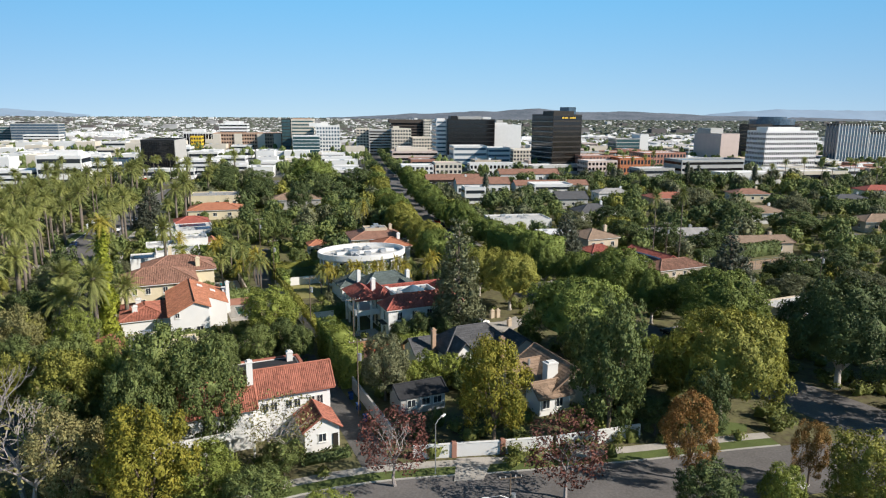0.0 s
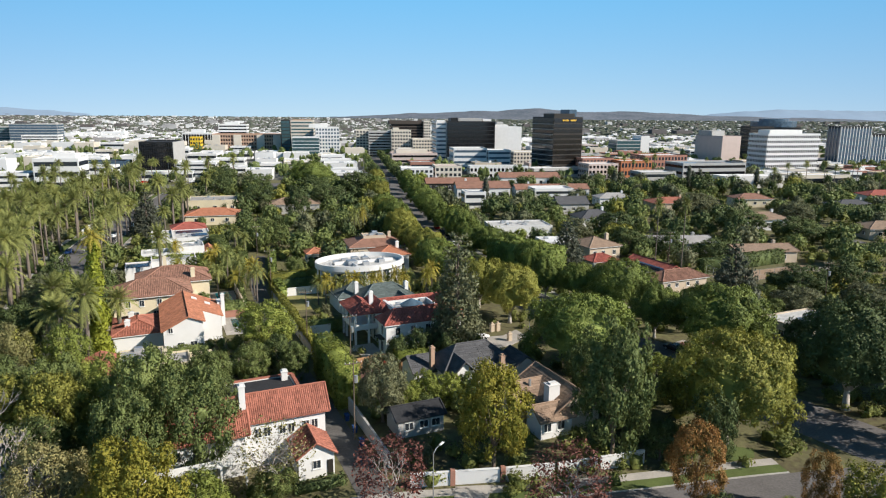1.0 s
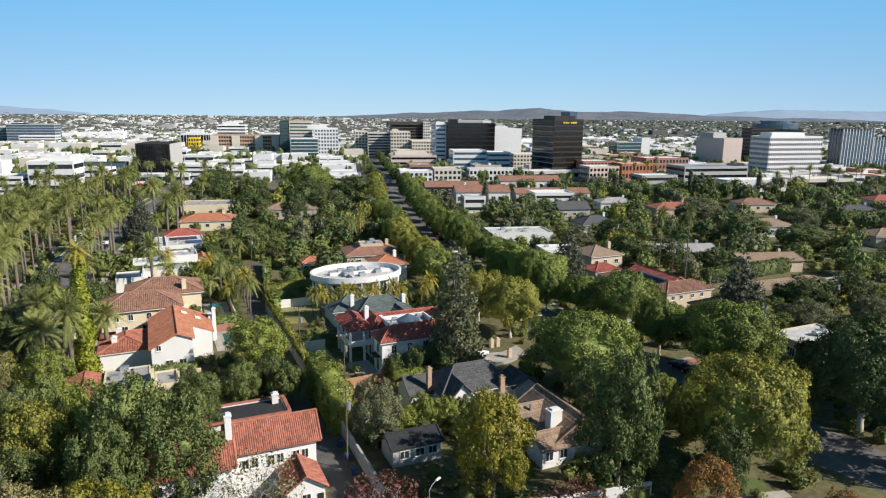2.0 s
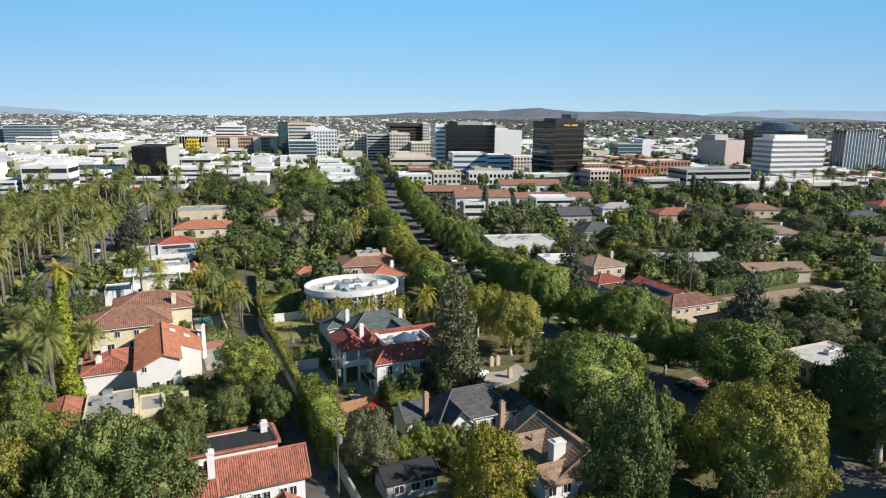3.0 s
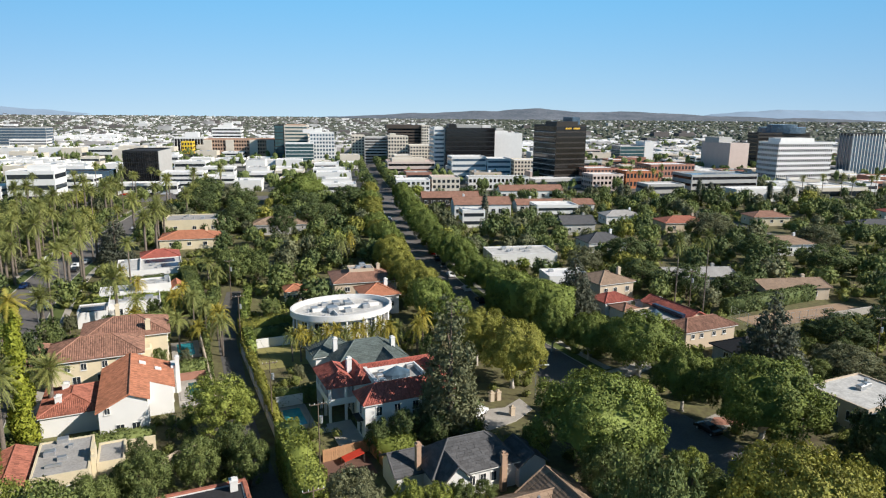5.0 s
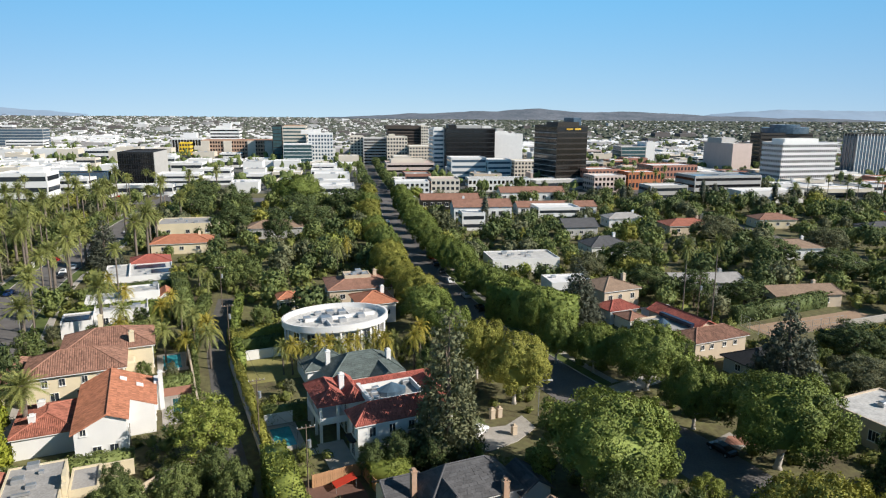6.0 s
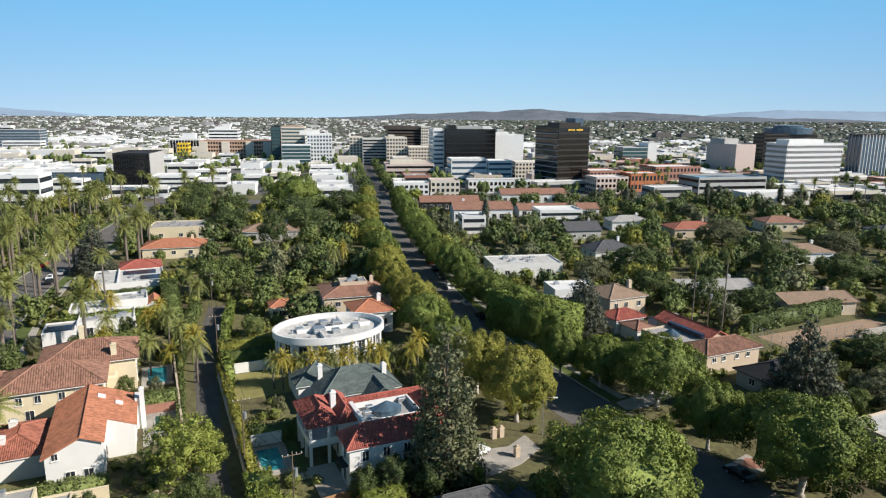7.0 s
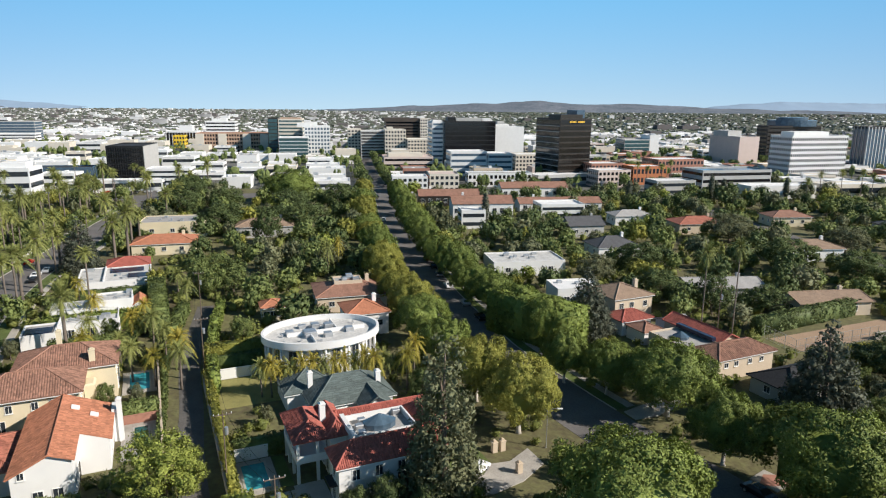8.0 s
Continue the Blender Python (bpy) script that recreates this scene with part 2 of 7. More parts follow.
def shade_along(me, nrm):
    """Lets the leaf clumps of a crown take the light as its rounded lumps do."""
    nrm = nrm / (np.linalg.norm(nrm, axis=1)[:, None] + 1e-9)
    me.polygons.foreach_set("use_smooth", np.ones(len(me.polygons), dtype=bool))
    me.normals_split_custom_set_from_vertices(nrm.tolist())
    NORMALS[me.name] = nrm
    return me


def part(name, me, parent, label="", m=None, kind=""):
    ob = new(name, me)
    ob.parent = parent
    if m is not None:
        ob.matrix_basis = m
    return tagged(ob, label=label, kind=kind)


def thing(name, x, y, rot=0.0, z=0.0, label="", category="", group="", kind="", scale=None):
    ob = new(name)
    ob.empty_display_size = 0.5
    ob.matrix_basis = pose(x, y, z, 0, 0, rot) @ (Matrix.Diagonal((*scale, 1)) if scale else Matrix())
    return tagged(ob, label, category, group, kind)


class Solid:
    """Collects boxes, prisms and tubes into one mesh."""

    def __init__(self):
        self.v, self.f = [], []

    def add(self, verts, faces):
        o = len(self.v)
        self.v += [tuple(p) for p in verts]
        self.f += [tuple(i + o for i in q) for q in faces]
        return self

    def box(self, x0, y0, z0, x1, y1, z1, bevel=0.0):
        """A box; with bevel its upper edges are chamfered."""
        if bevel:
            b = bevel
            low = [(x0, y0, z0), (x1, y0, z0), (x1, y1, z0), (x0, y1, z0)]
            mid = [(x, y, z1 - b) for x, y, _ in low]
            top = [(x0 + b, y0 + b, z1), (x1 - b, y0 + b, z1), (x1 - b, y1 - b, z1), (x0 + b, y1 - b, z1)]
            fs = [(3, 2, 1, 0), (8, 9, 10, 11)]
            for k in range(4):
                j = (k + 1) % 4
                fs += [(k, j, 4 + j, 4 + k), (4 + k, 4 + j, 8 + j, 8 + k)]
            return self.add(low + mid + top, fs)
        return self.add([(x0, y0, z0), (x1, y0, z0), (x1, y1, z0), (x0, y1, z0), (x0, y0, z1), (x1, y0, z1), (x1, y1, z1), (x0, y1, z1)],
                        [(3, 2, 1, 0), (4, 5, 6, 7), (0, 1, 5, 4), (1, 2, 6, 5), (2, 3, 7, 6), (3, 0, 4, 7)])

    def prism(self, outline, z0, z1):
        n = len(outline)
        return self.add([(x, y, z0) for x, y in outline] + [(x, y, z1) for x, y in outline],
                        [tuple(range(n))[::-1], tuple(range(n, 2 * n))] + [(i, (i + 1) % n, n + (i + 1) % n, n + i) for i in range(n)])

    def tube(self, pts, radii, sides=6):
        """A tapered tube through the points."""
        pts = [Vector(p) for p in pts]
        rings = []
        for i, p in enumerate(pts):
            d = (pts[min(i + 1, len(pts) - 1)] - pts[max(i - 1, 0)]).normalized()
            a = d.cross(Vector((0.31, 0.95, 0.05))).normalized()
            b = d.cross(a)
            rings += [p + radii[i] * (math.cos(6.2832 * k / sides) * a + math.sin(6.2832 * k / sides) * b) for k in range(sides)]
        fs = []
        for i in range(len(pts) - 1):
            for k in range(sides):
                j = (k + 1) % sides
                fs.append((i * sides + k, i * sides + j, (i + 1) * sides + j, (i + 1) * sides + k))
        fs += [tuple(range(sides))[::-1], tuple(range((len(pts) - 1) * sides, len(pts) * sides))]
        return self.add(rings, fs)

    def done(self, name, mats, smooth=False):
        return mesh(name, self.v, self.f, mats, None, smooth)


def ribbon(line, left, right):
    """Outline points left and right of a line of places, offset at right angles."""
    p = [Vector(q) for q in line]
    a, b = [], []
    for i, q in enumerate(p):
        d = (p[min(i + 1, len(p) - 1)] - p[max(i - 1, 0)]).normalized()
        nrm = Vector((-d.y, d.x))
        a.append(q + nrm * left)
        b.append(q + nrm * right)
    return a, b


def smooth_line(line, n=6):
    """The line with points put between by a Catmull-Rom curve."""
    p = [Vector(q) for q in line]
    p = [2 * p[0] - p[1]] + p + [2 * p[-1] - p[-2]]
    out = []
    for i in range(1, len(p) - 2):
        for k in range(n):
            t = k / n
            out.append(0.5 * (2 * p[i] + (p[i + 1] - p[i - 1]) * t + (2 * p[i - 1] - 5 * p[i] + 4 * p[i + 1] - p[i + 2]) * t * t + (3 * p[i] - p[i - 1] - 3 * p[i + 1] + p[i + 2]) * t ** 3))
    return out + [p[-2]]


def strip(name, line, left, right, z0, z1, material, label, category):
    """A band of paving along a line, with its edges down to z0."""
    a, b = ribbon(line, left, right)
    n = len(a)
    v = [(*q, z1) for q in a] + [(*q, z1) for q in b] + [(*q, z0) for q in a] + [(*q, z0) for q in b]
    f = []
    for i in range(n - 1):
        f += [(i, n + i, n + i + 1, i + 1)[::-1], (i, 2 * n + i, 2 * n + i + 1, i + 1), (n + i, n + i + 1, 3 * n + i + 1, 3 * n + i)]
    return tagged(new(name, mesh(name, v, f, material)), label, category, kind="structure")


# where nothing may be planted: kept as boxes in plan and as lines with a width
CLEAR_LINES, CLEAR_BOXES = [], []


CLEAR_AS = {}


def clear_arrays():
    """The clear lines and boxes as arrays, made anew when more have been added."""
    key = (len(CLEAR_LINES), len(CLEAR_BOXES))
    if CLEAR_AS.get("key") != key:
        seg = [(*a, *b, w) for line, w in CLEAR_LINES for a, b in zip(line[:-1], line[1:])]
        box = np.array(CLEAR_BOXES or [(0, 0, 0, -99, -99)], dtype=float)
        rot = np.radians(box[:, 2])
        CLEAR_AS.update(key=key, seg=np.array(seg or [(0, 0, 1, 0, -99)], dtype=float), box=box, c=np.cos(rot), s=np.sin(rot))
    return CLEAR_AS["seg"], CLEAR_AS["box"], CLEAR_AS["c"], CLEAR_AS["s"]


def in_box(x, y, r):
    _, q, c, s = clear_arrays()
    dx, dy = x - q[:, 0], y - q[:, 1]
    return bool(((abs(c * dx + s * dy) < q[:, 3] + r) & (abs(-s * dx + c * dy) < q[:, 4] + r)).any())


def is_clear(x, y, r):
    g = clear_arrays()[0]
    ax, ay, dx, dy = g[:, 0], g[:, 1], g[:, 2] - g[:, 0], g[:, 3] - g[:, 1]
    t = np.clip(((x - ax) * dx + (y - ay) * dy) / (dx * dx + dy * dy + 1e-6), 0, 1)
    if (np.hypot(ax + t * dx - x, ay + t * dy - y) < g[:, 4] + r).any():
        return False
    return not in_box(x, y, r)

# ---- ground, roads, pavements ----
def ground_sheet():
    xs = [-4600, -2500, -1200, -600, -300, -150, 0, 150, 300, 600, 1200, 2500, 4600]
    ys = [-300, -100, 0, 50, 100, 200, 300, 420, 700, 1200, 2200, 3500, 4880]
    v = [(x, y, 0) for y in ys for x in xs]
    n = len(xs)
    f = [(j * n + i, j * n + i + 1, (j + 1) * n + i + 1, (j + 1) * n + i) for j in range(len(ys) - 1) for i in range(n - 1)]
    return tagged(new("ground", mesh("ground", v, f, GROUND)), "flat ground of bare earth and patchy grass", "ground", kind="structure")


ground_sheet()
city = mesh("pavement", [(-560, 430, 0.02), (600, 430, 0.02), (1100, 1300, 0.02), (-1000, 1300, 0.02)], [(0, 1, 2, 3)], CITYGROUND)
tagged(new("pavement_city", city), "grey paved ground between the shops and offices", "pavement", kind="structure")

STREET = smooth_line([(62.5, 78), (46.4, 103.5), (37.6, 121.5), (27.6, 138.6), (20.2, 154), (13, 170), (7, 190), (0.5, 214), (-5, 240), (-11, 275), (-19, 325), (-29, 398), (-47, 500), (-68, 640), (-92, 820)])
CROSS = smooth_line([(-60, 38), (-32, 51), (-11, 61.5), (8, 64.8), (24, 67.5), (41, 71), (60, 74), (90, 78), (130, 84)])
ALLEYLINE = smooth_line([(-3, 58), (-12.3, 80.7), (-31, 121), (-39.8, 144.3), (-46, 160), (-51.5, 178), (-57, 200)])
AVENUE = smooth_line([(-52, 70), (-70, 108), (-88, 146), (-104, 182), (-116, 215), (-124, 250), (-133, 295), (-144, 350), (-160, 430)])
EAST = smooth_line([(150, 92), (152, 150), (146, 210), (138, 280), (130, 360), (122, 425)])
WILSH = smooth_line([(-420, 330), (-240, 372), (-120, 398), (-28, 412), (90, 424), (220, 432), (420, 440)])

strip("road_main", STREET, 5.6, -5.6, 0, 0.03, ASPHALT, "dark asphalt residential street dappled with tree shade", "road")
strip("road_cross", CROSS, 5.2, -5.2, 0, 0.035, ASPHALT, "grey asphalt cross street with concrete kerbs", "road")
strip("road_alley", ALLEYLINE, 1.9, -1.9, 0, 0.025, ALLEY, "narrow worn back alley between garden walls", "alley")
strip("road_avenue", AVENUE, 6.2, -6.2, 0, 0.03, ASPHALT, "wide palm-lined asphalt avenue", "road")
strip("road_east", EAST, 5.0, -5.0, 0, 0.03, ASPHALT, "asphalt side street behind trees", "road")
strip("road_boulevard", WILSH, 9.0, -9.0, 0, 0.04, ASPHALT, "wide asphalt boulevard at the edge of downtown", "road")


def kerbed(name, line, side, near, verge, walk_w, label):
    """Kerb, grass verge and footway beside a road; side is 1 or -1, near the road's half width."""
    s = side
    strip("kerb_" + name, line, s * (near + 0.18), s * near, 0, 0.16, KERB, "pale concrete kerb", "kerb")
    strip("verge_" + name, line, s * (near + 0.18 + verge), s * (near + 0.18), 0, 0.12, LAWN, "grass verge beside the kerb", "grass")
    strip("footway_" + name, line, s * (near + 0.18 + verge + walk_w), s * (near + 0.18 + verge), 0, 0.14, CONCRETE, label, "pavement")


kerbed("main_west", STREET[26:76], 1, 5.6, 2.2, 1.6, "pale concrete footway under street trees")
kerbed("main_east", STREET[19:76], -1, 5.6, 2.2, 1.6, "pale concrete footway under street trees")
kerbed("cross_north", CROSS[6:32], 1, 5.2, 1.8, 1.5, "pale concrete footway along the garden walls")
kerbed("avenue_east", AVENUE[:44], -1, 6.2, 3.0, 1.6, "pale footway beside the palm avenue")
kerbed("avenue_west", AVENUE[:44], 1, 6.2, 3.0, 1.6, "pale footway beside the palm avenue")

for line, w in ((STREET, 6.0), (CROSS, 5.6), (ALLEYLINE, 2.7), (AVENUE, 6.6), (EAST, 5.4), (WILSH, 9.5)):
    CLEAR_LINES.append((line[::3] + [line[-1]], w))


def patch(name, corners, z, material, label, category, box=None):
    v = [(x, y, z) for x, y in corners] + [(x, y, 0) for x, y in corners]
    n = len(corners)
    xs, ys = [q[0] for q in corners], [q[1] for q in corners]
    CLEAR_BOXES.append(((min(xs) + max(xs)) / 2, (min(ys) + max(ys)) / 2, 0, (max(xs) - min(xs)) / 2, (max(ys) - min(ys)) / 2) if box is None else box)
    f = [tuple(range(n))] + [(i, n + i, n + (i + 1) % n, (i + 1) % n) for i in range(n)]
    return tagged(new(name, mesh(name, v, f, material)), label, category, kind="structure")


def patch_uv(name, u0, v0, u1, v1, z, material, label, category):
    return patch(name, [uv(u0, v0), uv(u1, v0), uv(u1, v1), uv(u0, v1)], z, material, label, category, (*uv((u0 + u1) / 2, (v0 + v1) / 2), BLOCK, (u1 - u0) / 2, (v1 - v0) / 2))


# street marks at the corner
for k in range(5):
    q = Solid().box(-0.3, -1.6, 0, 0.3, 1.6, 0.008)
    tagged(new("road_marking", q.done("road_marking", PAINT)), "worn white painted bar on the asphalt", "road marking", "stop marks").matrix_basis = pose(39.2 + 0.35 * k, 67.4 + 1.0 * k * 0.3, 0.04, 0, 0, 40)

# ---- plants ----
def leaf_cards(c, nrm, size, rs, loose=0.55, slim=0.55):
    """Diamond-shaped leaf clumps at places c, turned mostly along nrm."""
    k = len(c)
    d = nrm + loose * rs.normal(size=(k, 3))
    d /= np.linalg.norm(d, axis=1)[:, None] + 1e-9
    a = np.cross(d, rs.normal(size=(k, 3)))
    a /= np.linalg.norm(a, axis=1)[:, None] + 1e-9
    b = np.cross(d, a)
    s = size * rs.uniform(0.6, 1.35, (k, 1))
    lift = 0.18 * s * d
    v = np.stack([c + a * s, c + b * s * slim + lift, c - a * s, c - b * s * slim + lift], 1).reshape(-1, 3)
    f = np.arange(4 * k).reshape(-1, 4)
    return v, f


def ico(level=1):
    bm = bmesh.new()
    bmesh.ops.create_icosphere(bm, subdivisions=level, radius=1)
    v = np.array([p.co[:] for p in bm.verts])
    f = np.array([[p.index for p in q.verts] for q in bm.faces])
    bm.free()
    return v, f


ICO1, ICO2, ICO3 = ico(1), ico(2), ico(3)


def lumps_mesh(name, centres, radii, cards, size, leaf, seed, core=0.8, squash=1.0, loose=0.42, up=-0.55, fine=False, whole=0.0, heart=None, shell=(0.7, 1.18)):
    """A crown: rounded lumps, each with an inner body and leaf clumps all over it."""
    rs = np.random.default_rng(seed)
    V, N, F3, F4, off = [], [], [], [], 0
    for c, r in zip(centres, radii):
        body = ICO2 if fine else ICO1
        v = body[0] * (r * core) * (1 + 0.16 * rs.normal(size=(len(body[0]), 1))) * [1, 1, squash] + c
        V.append(v)
        N.append(body[0] + .55 * rs.normal(size=body[0].shape))
        F3.append(body[1] + off)
        off += len(v)
    if heart:
        (rx, rz, zc, low) = heart
        v = ICO3[0] * [rx, rx, rz] * (1 + 0.08 * rs.normal(size=(len(ICO3[0]), 1))) + [0, 0, zc]
        v[:, 2] = np.maximum(v[:, 2], low + 0.12 * rs.normal(size=len(v)))
        V.append(v)
        N.append(ICO3[0] + .55 * rs.normal(size=ICO3[0].shape))
        F3.append(ICO3[1] + off)
        off += len(v)
    share = np.array(radii) ** 2
    share = np.maximum(1, (share / share.sum() * cards).astype(int))
    mid = np.mean(centres, 0)
    for c, r, k in zip(centres, radii, share):
        d = rs.normal(size=(3 * k, 3))
        d /= np.linalg.norm(d, axis=1)[:, None]
        out = (c - mid) / (np.linalg.norm(c - mid) + 1e-6)
        keep = (d @ out > -0.35) & (d[:, 2] > up)
        d = d[keep][:k]
        p = c + d * (r * rs.uniform(*shell, (len(d), 1))) * [1, 1, squash]
        if whole:
            d = d * (1 - whole) + whole * (p - mid) / np.linalg.norm(p - mid, axis=1)[:, None]
        v, f = leaf_cards(p, d, size, rs, loose)
        V.append(v)
        N.append(np.repeat(d + .3 * rs.normal(size=d.shape), 4, 0))
        F4.append(f + off)
        off += len(v)
    F3, F4 = np.concatenate(F3).tolist(), np.concatenate(F4).tolist()
    faces = [tuple(q) for q in F3] + [tuple(q) for q in F4]
    return shade_along(mesh(name, np.concatenate(V), faces, [leaf, INSIDE[leaf.name]], [1] * len(F3) + [0] * len(F4)), np.concatenate(N))


def ellipsoid_lumps(seed, n, R, rz, zc, r0, r1, low=-0.45, inner=0.7):
    """Lump centres spread over an ellipsoid."""
    rs = np.random.default_rng(seed)
    cs, rr = [], []
    for i in range(n):
        z = low + (1 - low) * (i + 0.5) / n
        a = 2.39996 * i + rs.uniform(-0.4, 0.4)
        q = math.sqrt(max(0, 1 - z * z))
        k = inner * rs.uniform(0.86, 1.12)
        cs.append((R * k * q * math.cos(a), R * k * q * math.sin(a), zc + rz * k * z))
        rr.append(rs.uniform(r0, r1))
    cs.append((0, 0, zc))
    rr.append(min(R, rz) * 0.9)
    return np.array(cs), rr


def billows(seed, n, R, rz, zc, r0, r1, low, inner, m, k0, k1):
    """A crown in two sizes of lump: n large ones over an ellipsoid, each with m small ones on its outer side."""
    big, rb = ellipsoid_lumps(seed, n, R, rz, zc, r0, r1, low, inner)
    rs = np.random.default_rng(seed + 1)
    big = big + rs.normal(size=big.shape) * [.25, .25, .2]
    cs, rr = [], []
    for c, r in zip(big[:-1], rb[:-1]):
        out = (c - big[-1]) / (np.linalg.norm(c - big[-1]) + 1e-6)
        for _ in range(m):
            d = rs.normal(size=3)
            d = d / np.linalg.norm(d) + out * .75
            d /= np.linalg.norm(d)
            cs.append(c + d * r * rs.uniform(.8, 1.02))
            rr.append(r * rs.uniform(k0, k1))
    return np.concatenate([np.array(cs), big[:-1]]), rr + [float(r) for r in rb[:-1]]


def trunk_mesh(name, height, fork, r, spread, n, seed, bark, top=None):
    """A trunk that divides into n limbs."""
    rs = np.random.default_rng(seed)
    s = Solid()
    s.tube([(0, 0, -0.05), (0.03, 0.02, 0.35), (rs.uniform(-.2, .2), rs.uniform(-.2, .2), fork)], [r * 1.5, r, r * 0.8], 8)
    for k in range(n):
        a = 6.283 * (k + rs.uniform(0, 0.6)) / n
        e = spread * rs.uniform(0.6, 1.1)
        h = height * rs.uniform(0.75, 1.0)
        s.tube([(0, 0, fork * 0.9), (e * .45 * math.cos(a), e * .45 * math.sin(a), fork + (h - fork) * .45), (e * math.cos(a), e * math.sin(a), h)], [r * 0.62, r * 0.38, r * 0.1], 5)
        e2 = e * 1.1
        s.tube([(e * .45 * math.cos(a), e * .45 * math.sin(a), fork + (h - fork) * .45), (e2 * math.cos(a + .6), e2 * math.sin(a + .6), h * .85)], [r * .3, r * .07], 4)
    return s.done(name, bark, True)


def bare_mesh(name, height, seed, bark):
    """A leafless or nearly leafless crown of branches."""
    rs = random.Random(seed)
    s = Solid()

    def grow(p, d, length, r, depth):
        q = p + d * length * 0.5 + Vector((rs.uniform(-.1, .1), rs.uniform(-.1, .1), 0)) * length
        e = p + d * length
        s.tube([p, q, e], [r, r * .8, r * .6], 5 if depth < 2 else 3)
        if depth >= 5:
            return
        for _ in range(3 if depth in (0, 1, 3) else 2):
            nd = (d + Vector((rs.gauss(0, .5), rs.gauss(0, .5), rs.gauss(.12, .3)))).normalized()
            grow(e, nd, length * rs.uniform(.6, .82), r * .58, depth + 1)

    grow(Vector((0, 0, -0.05)), Vector((0, 0, 1)), height * .27, height * .022, 0)
    return s.done(name, bark)


def conifer_mesh(name, H, R, cards, size, leaf, seed, droop=0.35, top=0.08, base=0.12, core=.5):
    """Tiers of drooping sprays round a straight stem."""
    rs = np.random.default_rng(seed)
    cs, rr = [], []
    tiers = 18
    for i in range(tiers):
        t = i / (tiers - 1)
        z = H * (base + (0.97 - base) * t)
        rad = R * (1 - t) ** 0.8 + R * top
        k = max(3, int(13 * (1 - t) + 3))
        for j in range(k):
            a = 6.283 * (j + rs.uniform(0, .8)) / k
            e = rad * rs.uniform(.4, .9)
            cs.append((e * math.cos(a), e * math.sin(a), z - droop * e))
            rr.append(rad * .24 + 0.18)
    return lumps_mesh(name, np.array(cs), rr, cards, size, leaf, seed, core, .75, .7, -0.9)


def palm_crown(name, n, length, leaf, seed, droop=0.9, bits=9, old=8):
    """A head of arching feather fronds with a skirt of old ones below."""
    rs = np.random.default_rng(seed)
    V, F = [], []

    def frond(a, tilt, L, drop):
        d = np.array([math.cos(a), math.sin(a), 0.0])
        side = np.array([-d[1], d[0], 0.0])
        last = None
        for i in range(bits + 1):
            t = i / bits
            p = d * L * (t * math.cos(tilt) * (1 - .18 * t)) + np.array([0, 0, L * (t * math.sin(tilt) - drop * t * t * .55)])
            if last is not None:
                m, w = (p + last) / 2, L * .17 * (1 - abs(2 * t - .9) ** 2 * .55)
                for s in (-1, 1):
                    for h in (0.15, 0.65):
                        q = last + (p - last) * h
                        o = len(V)
                        V.extend([q, q + (p - last) * .42, q + side * s * w * rs.uniform(.8, 1.15) + (p - last) * .9 - np.array([0, 0, w * rs.uniform(.2, .55)])])
                        F.append((o, o + 1, o + 2))
            last = p
    for k in range(n):
        t = (k + .5) / n
        frond(2.39996 * k + rs.uniform(-.2, .2), 1.25 - 1.55 * t + rs.uniform(-.12, .12), length * rs.uniform(.85, 1.1), droop * rs.uniform(.6, 1.1))
    for k in range(old):
        frond(6.283 * k / old + rs.uniform(-.3, .3), -.9 + rs.uniform(-.25, .1), length * .6, .5)
    return mesh(name, V, F, INSIDE[leaf.name])


PROTO = {}


